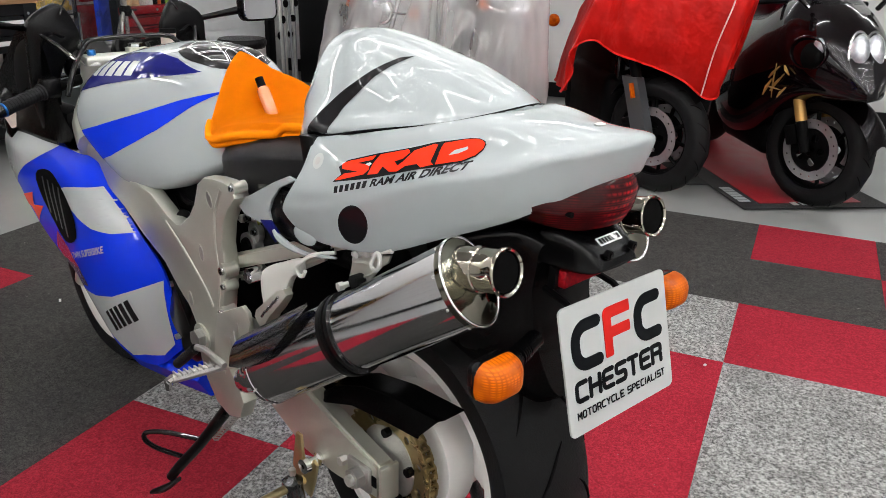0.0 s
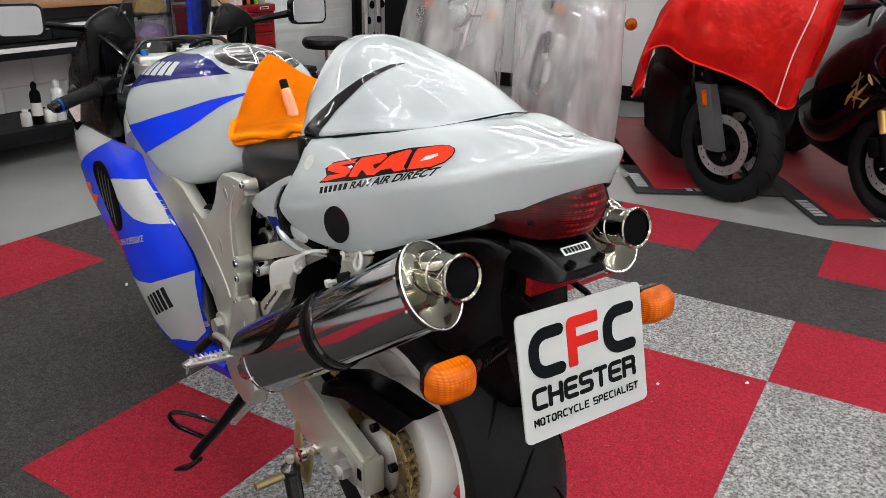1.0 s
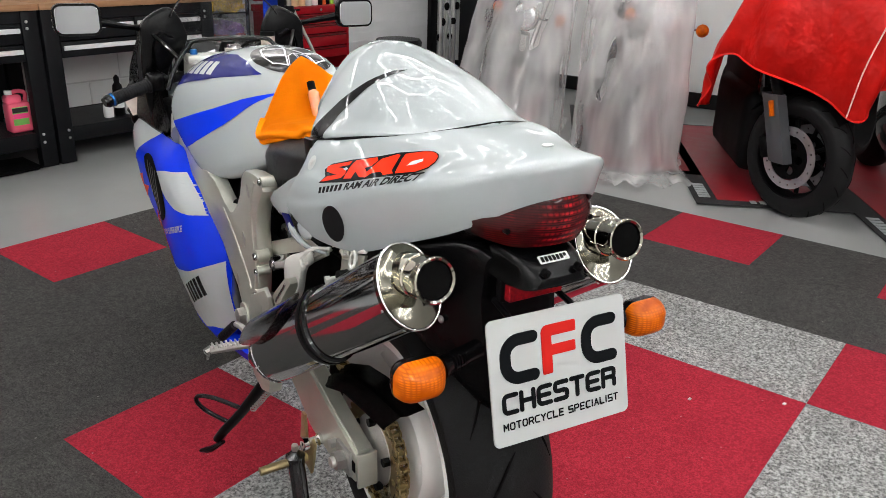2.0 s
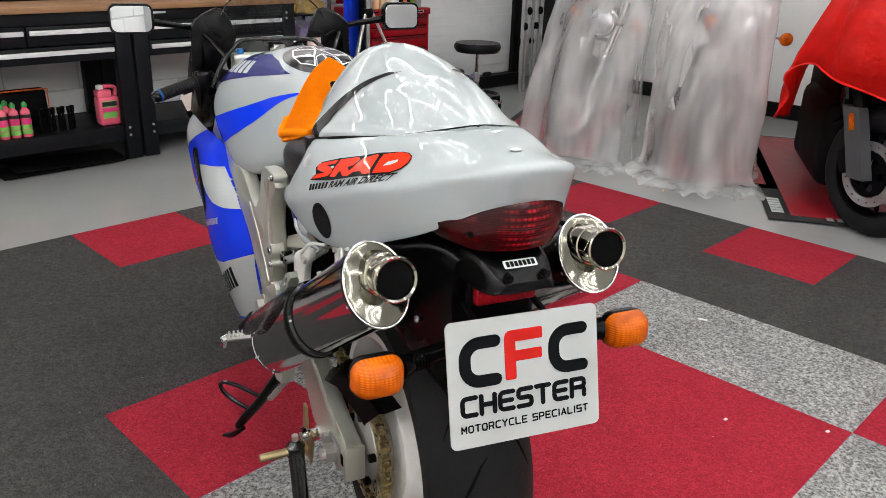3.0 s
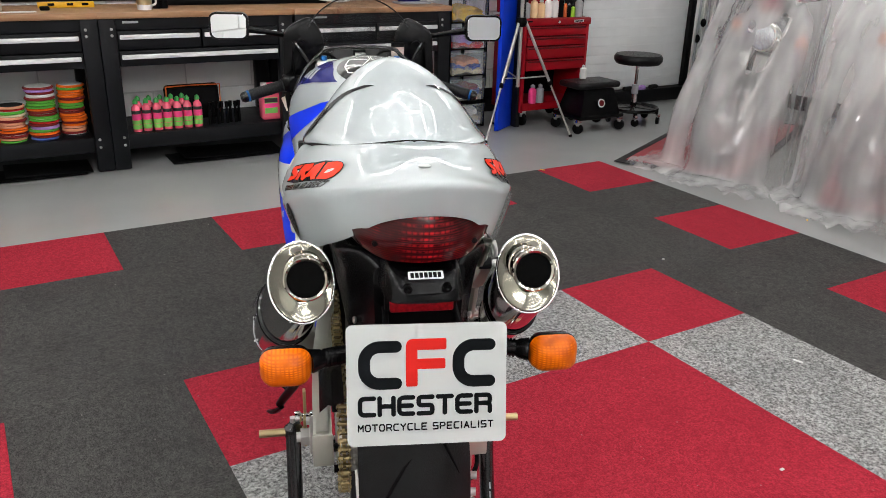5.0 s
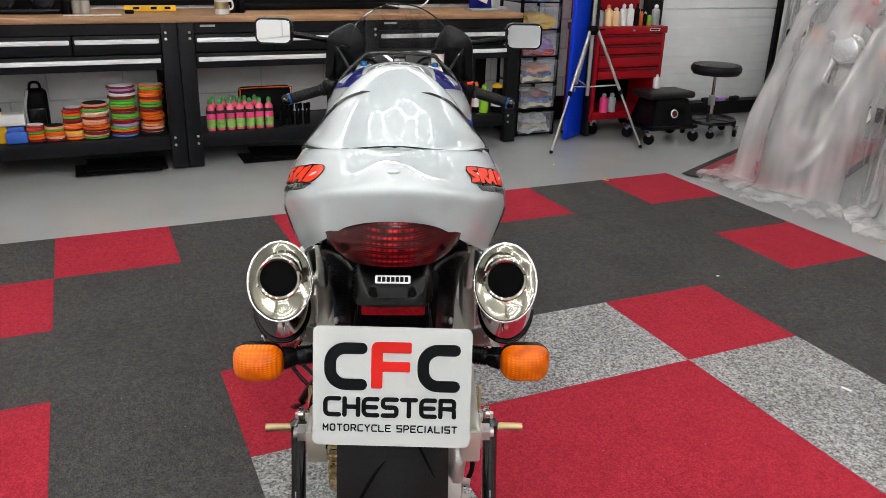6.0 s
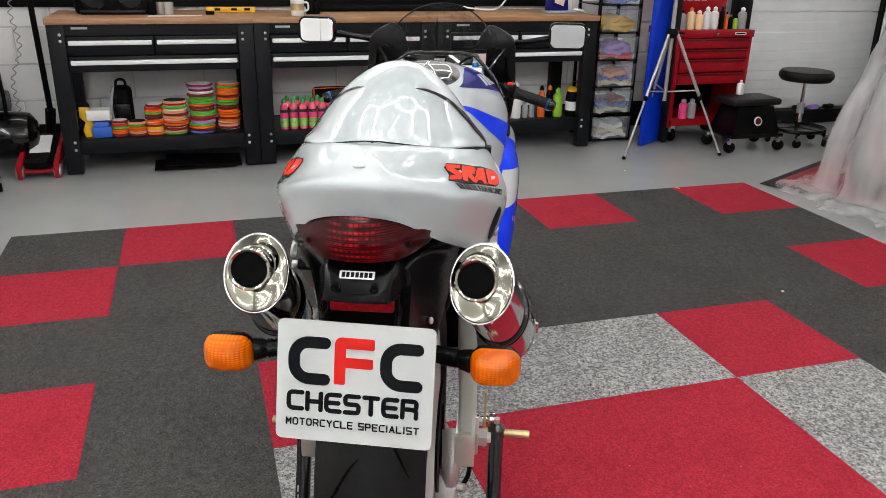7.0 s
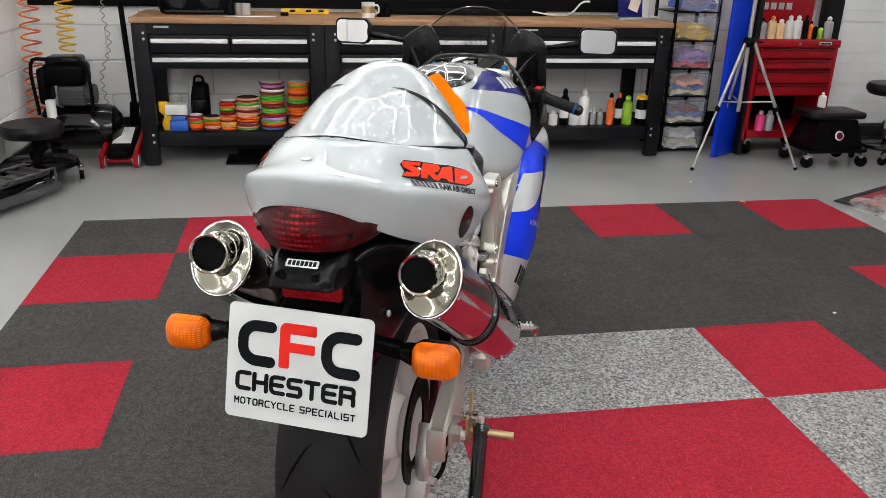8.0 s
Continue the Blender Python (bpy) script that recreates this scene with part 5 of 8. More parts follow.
part("wiring", tube(B(), [(-.12, 1.02, .745), (-.135, .95, .725), (-.128, .88, .735), (-.12, .80, .755), (-.11, .72, .775)], .006, 8, smooth=4), M_MATTBLACK, bike, "black wiring loom")
for y, z in ((.985, .565), (.955, .525), (.93, .60), (1.0, .50), (.965, .46), (1.03, .44), (.91, .545)):
    part("engine_bolt", cyl(B(), (-.135, y, z), (-.158, y, z), .008, n=8), M_CAST, bike)
part("coolant_hose", tube(B(), [(-.14, 1.06, .60), (-.165, .99, .585), (-.165, .95, .52), (-.15, .94, .44), (-.13, .97, .38)], .012, 10, smooth=4), M_MATTBLACK, bike, "black coolant hose")
part("water_pump", lathe(B(), [(.0, .015), (.03, .015), (.042, .005), (.045, -.02)], Matrix.Translation((-.150, .955, .40)) @ Matrix.Rotation(radians(-90), 4, "Y"), 22), M_GLOSSBLACK, bike, "black pump cover")
sv = part("servo_housing", joined(cyl(B(), (-.060, .752, .682), (-.118, .752, .682), .026, n=24), cyl(B(), (-.060, .735, .712), (-.112, .735, .712), .020, n=20), cyl(B(), (-.060, .748, .738), (-.108, .748, .738), .017, n=20), box(B(), (-.075, .74, .705), (.05, .06, .09), None, .012, 2)), M_BOLT, bike, "bright cast valve housing")
part("valve_plug", cyl(B(), (-.118, .752, .682), (-.124, .752, .682), .017, .015, 24), M_MATTBLACK, sv)
for y, z, r in ((.748, .738, .010), (.728, .716, .009)):
    part("valve_nut", joined(cyl(B(), (-.108, y, z), (-.116, y, z), r, n=6), cyl(B(), (-.114, y, z), (-.122, y, z), r * .55, n=12)), M_STEEL, sv)
part("warning_sticker", box(B(), (-.120, .690, .757), (.003, .040, .022), Euler((radians(-28), 0, 0)).to_matrix(), .001, 1), M_LIMETAG, bike, "yellow-green sticker behind the frame")
part("clutch_cover", lathe(B(), [(.0, .02), (.05, .02), (.075, .005), (.08, -.03)], Matrix.Translation((-.145, .98, .46)) @ Matrix.Rotation(radians(-90), 4, "Y"), 28), M_GLOSSBLACK, bike, "black engine cover")
for k in range(6):
    a = 2 * math.pi * k / 6
    part("cover_bolt", cyl(B(), (-.150, .98 + .075 * math.cos(a), .46 + .075 * math.sin(a)), (-.163, .98 + .075 * math.cos(a), .46 + .075 * math.sin(a)), .007, n=8), M_BOLT, bike)
part("hose", tube(B(), [(-.14, 1.02, .72), (-.16, .95, .70), (-.15, .90, .66), (-.13, .86, .60)], .011, 8, smooth=4), M_MATTBLACK, bike)
part("hose_joint", cyl(B(), (-.15, .935, .70), (-.165, .915, .71), .014, n=12), M_MATTBLACK, bike)

# side stand, gear lever
ss = part("side_stand", tube(B(), [(-.17, .775, .335), (-.215, .84, .225), (-.245, .88, .165), (-.262, .90, .13)], [.014, .012, .012, .011], 10, smooth=3), M_GLOSSBLACK, bike, "black side stand, swung out")
part("stand_foot", tube(B(), [(-.255, .875, .135), (-.275, .905, .105), (-.295, .935, .088)], [.008, .013, .007], 8, smooth=3, flat=.6), M_GLOSSBLACK, ss)
part("stand_loop", tube(B(), [(-.215, .845, .235), (-.26, .90, .245), (-.288, .935, .240), (-.292, .94, .222), (-.275, .925, .200), (-.235, .885, .178)], .0055, 8, smooth=5), M_GLOSSBLACK, ss)
sp = []
for k in range(60):
    f = k / 59
    c = Vector((-.165, .745, .33)).lerp(Vector((-.20, .80, .25)), f)
    sp.append(c + Vector((math.cos(k * 1.3) * .008, math.sin(k * 1.3) * .008, 0)))
part("stand_spring", tube(B(), sp, .0018, 5), M_CAST, ss)
part("stand_bracket", box(B(), (-.165, .765, .35), (.03, .05, .05), None, .008), M_MATTBLACK, ss)
gl = part("gear_lever", tube(B(), [(-.215, .70, .475), (-.22, .76, .485), (-.225, .79, .482)], .007, 8, smooth=3), M_CAST, bike, "alloy gear lever with rubber tip")
part("lever_tip", tube(B(), [(-.228, .79, .480), (-.245, .84, .432)], .0105, 10), M_GREYRUBBER, gl)
part("gear_rod", tube(B(), [(-.19, .70, .43), (-.17, .80, .40)], .006, 8), M_CAST, gl)

# cockpit
for s_, mm in ((-1, Matrix()), (1, MIR)):
    rot = Euler((radians(-1), 0, radians(-2))).to_matrix()
    o = part("mirror", moved(loft(B(), [[Vector((-.378, 1.478, 1.062)) + rot @ Vector((a * k, y, b * k)) for a, b in rounded(.112, .078, .020, 4)] for y, k in ((-.020, .985), (-.016, 1.0), (.004, 1.0), (.022, .85), (.034, .5))]), mm), M_BLACK, bike, "black rear-view mirror")
    part("mirror_glass", moved(loft(B(), [[Vector((-.378, 1.478, 1.062)) + rot @ Vector((a * k, y, b * k)) for a, b in rounded(.102, .068, .016, 4)] for y, k in ((-.0205, 1.0), (-.0225, .97))]), mm), M_MIRROR, o, "silvered glass")
    part("mirror_stalk", moved(tube(B(), [(-.335, 1.495, 1.052), (-.27, 1.515, 1.040), (-.23, 1.53, 1.032), (-.19, 1.55, 1.025)], [.011, .008, .008, .016], 10, smooth=4), mm), M_BLACK, o)
    # clip-on, grip, lever, switch block
    gp = part("clip_on_bar", moved(tube(B(), [(-.12, 1.455, .915), (-.225, 1.432, .897)], .012, 10), mm), M_MATTBLACK, bike, "black clip-on handlebar")
    d = Vector((-.11, -.036, -.028))
    m = Matrix.Translation((-.232, 1.430, .896)) @ d.to_track_quat("Z", "Y").to_matrix().to_4x4()
    pr = [(.0, 0), (.020, 0), (.020, .004)] + [(r, .006 + .008 * k + dz) for k in range(12) for r, dz in ((.0165, 0), (.0165, .005), (.0155, .0055), (.0155, .0075))] + [(.018, .104), (.0, .104)]
    part("grip", moved(lathe(B(), pr, m, 18), mm), M_GREYRUBBER, gp, "ribbed black rubber grip")
    be = part("bar_end", moved(lathe(B(), [(.0, .104), (.013, .104), (.016, .112), (.016, .120), (.011, .128), (.0, .128)], m, 16), mm), M_GLOSSBLACK, gp, "black bar end with a blue ring")
    part("bar_end_ring", moved(lathe(B(), [(.0155, .104), (.0170, .105), (.0170, .109), (.0155, .110)], m, 16, True), mm), M_TAPE, be, "blue anodised ring")
    part("switch_block", moved(box(B(), (-.212, 1.436, .903), (.045, .045, .050), None, .012, 2), mm), M_BLACK, gp)
    part("lever", moved(tube(B(), [(-.20, 1.475, .90), (-.25, 1.485, .885), (-.31, 1.465, .868), (-.345, 1.450, .858)], [.009, .007, .006, .008], 8, smooth=4), mm), M_BLACK, gp)
    part("lever_perch", moved(box(B(), (-.195, 1.465, .905), (.035, .04, .03), None, .008, 2), mm), M_MATTBLACK, gp)
    ft = part("fork_leg", moved(tube(B(), [(-.108, 1.432, .955), (-.108, 1.46, .87), (-.108, 1.60, .50), (-.108, 1.70, .30)], [.026, .027, .027, .03], 16), mm), M_ALU, bike, "pale alloy fork leg")
    part("fork_cap", moved(lathe(B(), [(.0, .006), (.022, .004), (.025, -.01), (0, -.01)], Matrix.Translation((-.108, 1.430, .957)), 18), mm), M_CAST, ft)
    part("preload_adjuster", moved(lathe(B(), [(.0, .026), (.008, .026), (.010, .022), (.010, .004), (0, .004)], Matrix.Translation((-.108, 1.430, .957)), 14), mm), M_TAPE, ft, "blue anodised adjuster")
    ear = [(-.205, .78), (-.220, .85), (-.223, .92), (-.219, .99), (-.218, 1.03), (-.203, 1.052), (-.168, 1.072), (-.145, 1.076), (-.127, 1.052), (-.112, 1.01), (-.125, .98), (-.15, .96), (-.175, .90), (-.18, .80)]
    part("fairing_ear", moved(shape([smooth_poly(ear)], .03, .008), mm @ Matrix.Translation((0, 1.505, 0)) @ Matrix.Rotation(radians(90), 4, "X")), M_BLACK, bike, "black inner fairing ear")
    # dark inner panels beside the tank
    rows = []
    for y, zb, zt in ((1.36, .772, .80), (1.42, .768, .855), (1.47, .764, .975), (1.53, .760, 1.035), (1.62, .756, 1.025), (1.72, .750, .97), (1.86, .735, .88)):
        rows.append([Vector((-.125, y, .805)), Vector((-.185, y, .79)), Vector((-.214, y, zb)), Vector((-.222, y, zb + .012)), Vector((-.212, y, zb * .6 + zt * .4)), Vector((-.200, y, zt))])
    bm = loft(B(), [[Vector(p) for p in s.reshape(-1, 3)] for s in spline([np.array(r).ravel() for r in rows], 4)], False, False)
    bmesh.ops.solidify(bm, geom=bm.faces[:], thickness=.004)
    part("inner_panel", moved(bm, mm), M_BLACK, bike, "black inner fairing panel")
    part("duct_box", moved(box(B(), (-.17, 1.47, .80), (.06, .14, .10), None, .02, 2), mm), M_MATTBLACK, bike)
part("inner_corner", box(B(), (-.178, 1.775, .79), (.09, .10, .13), Euler((radians(10), 0, radians(-25))).to_matrix(), .02, 3), M_BLACK, bike)
part("caution_label", moved(shape([rounded(.062, .048, .003)], .0008), basis((-.214, 1.702, .795), (.8, -.38, .38), (-.25, .15, 1))), M_PAPER, bike, "pale caution sticker with unreadable print")
part("top_yoke", joined(box(B(), (0, 1.435, .958), (.26, .055, .024), None, .008), cyl(B(), (0, 1.425, .95), (0, 1.425, .982), .026, n=6), box(B(), (0, 1.40, .962), (.06, .05, .02), None, .006)), M_ALU, bike, "cast alloy top yoke")
part("stem_nut", cyl(B(), (0, 1.425, .98), (0, 1.425, .992), .018, n=6), M_CHROME, bike)
part("ignition", lathe(B(), [(.0, .01), (.018, .01), (.02, .0), (.02, -.02)], Matrix.Translation((0, 1.475, .985)), 18), M_MATTBLACK, bike)
part("dash_hoop", tube(B(), [(-.195, 1.375, .89), (-.165, 1.40, .945), (-.122, 1.44, .984), (-.082, 1.455, 1.003), (.085, 1.455, 1.003), (.122, 1.44, .984), (.165, 1.40, .945), (.195, 1.375, .89)], .006, 10, smooth=4), M_GLOSSBLACK, bike, "black tube hoop over the yoke")
for s_, mm in ((-1, Matrix()), (1, MIR)):
    part("hoop_stay", moved(tube(B(), [(-.150, 1.415, .962), (-.175, 1.455, .995), (-.200, 1.50, 1.020)], .005, 8), mm), M_GLOSSBLACK, bike, "thin black stay to the fairing ear")
part("instrument_panel", joined(box(B(), (0, 1.60, .935), (.24, .05, .09), Euler((radians(-35), 0, 0)).to_matrix(), .02, 3), lathe(B(), [(.0, .012), (.038, .012), (.042, .0), (.042, -.02)], Matrix.Translation((-.045, 1.575, .955)) @ Matrix.Rotation(radians(55), 4, "X"), 24), lathe(B(), [(.0, .012), (.042, .012), (.046, .0), (.046, -.02)], Matrix.Translation((.05, 1.575, .955)) @ Matrix.Rotation(radians(55), 4, "X"), 24)), M_GLOSSBLACK, bike, "black instrument panel")
part("brake_reservoir", joined(lathe(B(), [(.0, -.022), (.019, -.022), (.020, .012), (.0, .012)], Matrix.Translation((.118, 1.49, .992)), 20)), M_PAPER, bike, "milky fluid reservoir")
part("reservoir_cap", lathe(B(), [(.0, .024), (.020, .023), (.0215, .012), (.0, .012)], Matrix.Translation((.118, 1.49, .992)), 20), M_MATTBLACK, bike)
part("kill_switch", box(B(), (.215, 1.414, .925), (.018, .012, .008), None, .003), M_RED, bike, "red kill switch")
part("cable", tube(B(), [(.20, 1.46, .91), (.16, 1.53, .97), (.08, 1.55, .98), (0, 1.56, .90)], .004, 6, smooth=5), M_MATTBLACK, bike)
part("cable", tube(B(), [(-.20, 1.47, .91), (-.17, 1.55, .96), (-.09, 1.56, .97), (-.02, 1.56, .90)], .004, 6, smooth=5), M_MATTBLACK, bike)

# screen and nose
scr = []
for f in np.linspace(0, 1, 9):
    row = []
    for a in np.linspace(-1, 1, 21):
        b = abs(a)
        top = Vector((.148 * a, 1.485 + .06 * (1 - b ** 2), 1.062 + .081 * (1 - b ** 2.2) ** .8))
        bot = Vector((.150 * a, 1.60 + .34 * (1 - b ** 2.0), .955 - .05 * (1 - b ** 2)))
        mid = top.lerp(bot, f) + Vector((0, 0, .035 * math.sin(math.pi * f) * (1 - b ** 3)))
        row.append(mid)
    scr.append(row)
bm = loft(B(), scr, False, False)
bmesh.ops.solidify(bm, geom=bm.faces[:], thickness=.003)
sc_ob = part("windscreen", bm, M_SCREEN, bike, "lightly smoked clear windscreen")
sc_ob.visible_shadow = False
part("screen_edge", tube(B(), [Vector((.148 * a, 1.485 + .06 * (1 - abs(a) ** 2), 1.062 + .081 * (1 - abs(a) ** 2.2) ** .8)) for a in np.linspace(-1, 1, 31)], .0020, 6), M_GLOSSBLACK, sc_ob, "dark rolled screen edge")
for s_, mm in ((-1, Matrix()), (1, MIR)):
    wing = [[(-.150, 1.462, 1.012), (-.178, 1.475, 1.020), (-.198, 1.485, .985), (-.198, 1.47, .93)], [(-.148, 1.56, .99), (-.185, 1.56, 1.025), (-.208, 1.56, .985), (-.208, 1.55, .90)], [(-.145, 1.70, .95), (-.178, 1.70, .975), (-.203, 1.70, .94), (-.208, 1.70, .84)], [(-.10, 1.88, .87), (-.125, 1.88, .88), (-.145, 1.88, .85), (-.15, 1.88, .76)], [(-.02, 1.99, .82), (-.03, 1.99, .82), (-.04, 1.99, .80), (-.05, 1.98, .74)]]
    st = spline([np.array(s).ravel() for s in wing], 5)
    bm = loft(B(), [[Vector(p) for p in spline(s.reshape(-1, 3), 4)] for s in st], False, False)
    bmesh.ops.solidify(bm, geom=bm.faces[:], thickness=.006)
    part("nose_wing", moved(bm, mm), M_GLOSSBLACK, bike, "black upper fairing edge")
nose = []
for y, w, z0, z1 in ((1.66, .21, .76, .86), (1.80, .185, .70, .85), (1.92, .13, .70, .82), (2.0, .05, .72, .78)):
    nose.append([(0, y, z1), (w * .6, y, z1 - .005), (w * .95, y, z1 - .02), (w, y, (z0 + z1) / 2), (w * .8, y, z0 + .02), (0, y, z0)])
part("nose_fairing", skin(nose, 5, 4), M_WHITE, bike, "white nose fairing")
mud = [[(0, 1.735 + .325 * math.cos(a), .30 + .325 * math.sin(a)), (.04, 1.735 + .32 * math.cos(a), .30 + .32 * math.sin(a)), (.068, 1.735 + .30 * math.cos(a), .30 + .30 * math.sin(a)), (.074, 1.735 + .26 * math.cos(a), .30 + .26 * math.sin(a)), (.070, 1.735 + .26 * math.cos(a), .30 + .26 * math.sin(a)), (0, 1.735 + .315 * math.cos(a), .30 + .315 * math.sin(a))] for a in np.linspace(.5, 2.9, 12)]
part("front_mudguard", skin(mud, 2, 3), M_WHITE, bike, "white front mudguard")

# ---- painted graphics ----
M_PURPLE = mat("purple_graphic", (0.06, 0.01, 0.20), 0.25, coat=0.8, var=0.1)


def fine_mesh(bm, step):
    bmesh.ops.triangulate(bm, faces=bm.faces[:])
    for _ in range(7):
        es = [e for e in bm.edges if e.calc_length() > step]
        if not es:
            break
        bmesh.ops.subdivide_edges(bm, edges=es, cuts=1)
        bmesh.ops.triangulate(bm, faces=bm.faces[:])
    return bm


def lay(bm, tree, side, lift):
    """Lays a flat (y, z) drawing onto a body from its side; side -1 is the left."""
    gone = []
    for v in bm.verts:
        hit = tree.ray_cast(Vector((side * 1.0, v.co.x, v.co.y)), Vector((-side, 0, 0)))
        if hit[0] is None:
            gone.append(v)
        else:
            n = hit[1] if hit[1].x * side > 0 else -hit[1]
            v.co = hit[0] + n * lift
    if gone:
        bmesh.ops.delete(bm, geom=gone, context="VERTS")
    return bm


def decal(name, loops, tree, material, parents, label, lift=.0012, step=.010):
    for side in (-1, 1):
        bm = fine_mesh(shape(loops(side) if callable(loops) else loops, 0), step)
        lay(bm, tree if tree is not SIDE_TREE else SIDE_TREE, side if tree is not SIDE_TREE else -1, lift)
        if tree is SIDE_TREE and side > 0:
            moved(bm, MIR)
        part(name, bm, material, parents[side] if isinstance(parents, dict) else parents, label)


def smooth_loop(pts, n=4):
    return [tuple(p) for p in spline(pts, n, True)]


decal("tank_band", [[(.935, .989), (1.02, 1.006), (1.10, 1.010), (1.20, 1.000), (1.30, .982), (1.368, .945), (1.368, .895), (1.30, .912), (1.20, .938), (1.093, .961), (1.0, .977)]], TANK_TREE, M_NAVY, tank, "dark navy band")
decal("tank_flash", [[(.868, .961), (.96, .934), (1.057, .899), (1.20, .852), (1.345, .81), (1.30, .795), (1.235, .765), (1.145, .797), (1.07, .835), (1.003, .872), (.93, .922)]], TANK_TREE, M_BLUE, tank, "blue pointed flash")
for k in range(6):
    y = 1.125 + k * .034
    z = .9775 - k * .004
    w = .026 if k != 5 else .010
    decal("tank_mark", [[(y, z - .0145), (y + w, z - .0165), (y + w + .007, z + .0105), (y + .007, z + .0125)]], TANK_TREE, M_WHITEINK, tank, "white bar standing for the maker's name", .0018)
decal("hump_stripe", [[(.478, .954), (.416, .963), (.407, 1.005), (.391, 1.031), (.380, 1.052), (.367, 1.067), (.352, 1.081), (.368, 1.0785), (.391, 1.061), (.406, 1.046), (.426, 1.027), (.450, .998)]], HUMP_TREE, M_INK, hump, "tapering black stripe")
decal("tail_oval", [[(.327 + .0255 * math.cos(a) - .012 * math.sin(a), .855 + .034 * math.sin(a)) for a in np.linspace(0, 2 * math.pi, 32, False)]], TAIL_TREE, M_INK, tail_ob, "black oval recess")
decal("tail_screw", [ring(.011, 20, .406, .934)], TAIL_TREE, M_PLATE, tail_ob, "screw recess")
decal("tail_screw", [ring(.0055, 12, .406, .934)], TAIL_TREE, M_CAST, tail_ob, "fixing screw", .002)


# red block mark with black edge, drawn on a sheet of its own and laid along the flank
def mark(pts, side):
    """The drawing reads forwards on either side, so it is turned about for the right."""
    out = []
    for x, y in pts:
        if side > 0:
            x, y = 985 - x, y - .172 * (985 - 2 * x)
        x, y = x / 1000, y / 1000
        out.append((MARK_Y[0] + MARK_Y[1] * x + MARK_Y[2] * y + MARK_Y[3] * x * x, MARK_Z[0] + MARK_Z[1] * x + MARK_Z[2] * y + MARK_Z[3] * x * x))
    return out


MARK_Y, MARK_Z = (0.4350, -0.3703, -0.1405, 0.0739), (0.9780, 0.0637, -0.2248, -0.0173)
decal("tail_mark_edge", lambda side: [mark([(80, 312), (132, 268), (122, 228), (175, 190), (330, 155), (510, 126), (635, 100), (740, 90), (820, 82), (868, 85), (898, 98), (904, 116), (890, 142), (852, 172), (770, 202), (640, 224), (520, 240), (400, 264), (285, 288), (130, 306)], side)], TAIL_TREE, M_INK, tail_ob, "black edge of the red mark")
for pts in ([(95, 302), (150, 264), (225, 252), (140, 238), (146, 208), (188, 194), (330, 164), (308, 188), (225, 206), (292, 214), (286, 240), (255, 266), (130, 297)],
            [(275, 268), (312, 205), (352, 160), (498, 134), (508, 150), (470, 182), (425, 196), (452, 232), (436, 248), (392, 250), (362, 222), (330, 262)],
            [(395, 250), (470, 196), (530, 140), (632, 109), (648, 114), (612, 198), (626, 212), (560, 226), (540, 208), (480, 220), (440, 246)],
            [(636, 212), (664, 130), (680, 106), (800, 88), (852, 87), (884, 95), (899, 110), (890, 134), (850, 166), (772, 194)]):
    decal("tail_mark", lambda side: [mark(pts, side)], TAIL_TREE, M_RED, tail_ob, "red block standing for the model mark", .0017)
decal("tail_mark_slot", lambda side: [mark([(705, 168), (735, 143), (806, 126), (808, 138), (760, 158)], side)], TAIL_TREE, M_WHITEINK, tail_ob, "", .0024)
decal("tail_mark_slot", lambda side: [mark([(270, 212), (296, 202), (306, 210), (290, 222)], side)], TAIL_TREE, M_WHITEINK, tail_ob, "", .0024)


def side_words(text, p, q, size, tree, material, parent, label, side, bar=0.0, lift=.0012):
    """Words laid along p to q (y, z) on one side of a body."""
    p, q = np.array(p), np.array(q)
    d = (q - p) / np.linalg.norm(q - p)
    n = np.array((-d[1], d[0]))
    if n[1] < 0:
        n = -n
    flip = 1
    length = np.linalg.norm(q - p)
    bm = words(text, size, 0.0, "LEFT", .25, .0005)
    xs = [v.co.x for v in bm.verts]
    k = length * (1 - bar) / (max(xs) - min(xs))
    for v in bm.verts:
        c = p + d * (length * bar + (v.co.x - min(xs)) * k) + n * v.co.y
        v.co = Vector((c[0], c[1], 0))
    bmesh.ops.remove_doubles(bm, verts=bm.verts, dist=1e-6)
    lay(fine_mesh(bm, .01), tree, side if tree is not SIDE_TREE else -1, lift)
    if tree is SIDE_TREE and side > 0:
        moved(bm, MIR)
    part("wording", bm, material, parent, label)
    if bar:
        for k in range(6):
            a, b = p + d * length * bar * (k / 6.3), p + d * length * bar * ((k + .66) / 6.3)
            bm = fine_mesh(shape([[tuple(a), tuple(b), tuple(b + n * size * .7 + d * .002), tuple(a + n * size * .7 + d * .002)]], 0), .01)
            part("word_bar", lay(bm, tree, side, lift), material, parent, "dark bar standing for the maker's name")


side_words("RAM AIR DIRECT", (.355, .8985), (.146, .9680), .0130, TAIL_TREE, M_INK, tail_ob, "black words RAM AIR DIRECT", -1, .31)
side_words("RAM AIR DIRECT", (.146, .9680), (.355, .8985), .0130, TAIL_TREE, M_INK, tail_ob, "black words RAM AIR DIRECT", 1, .31)
decal("fairing_patch", [[(1.358, .683), (1.33, .692), (1.28, .703), (1.205, .713), (1.175, .684), (1.14, .652), (1.112, .624), (1.16, .617), (1.22, .618), (1.27, .630), (1.31, .648), (1.34, .668)]], SIDE_TREE, M_WHITEINK, fair, "white patch")
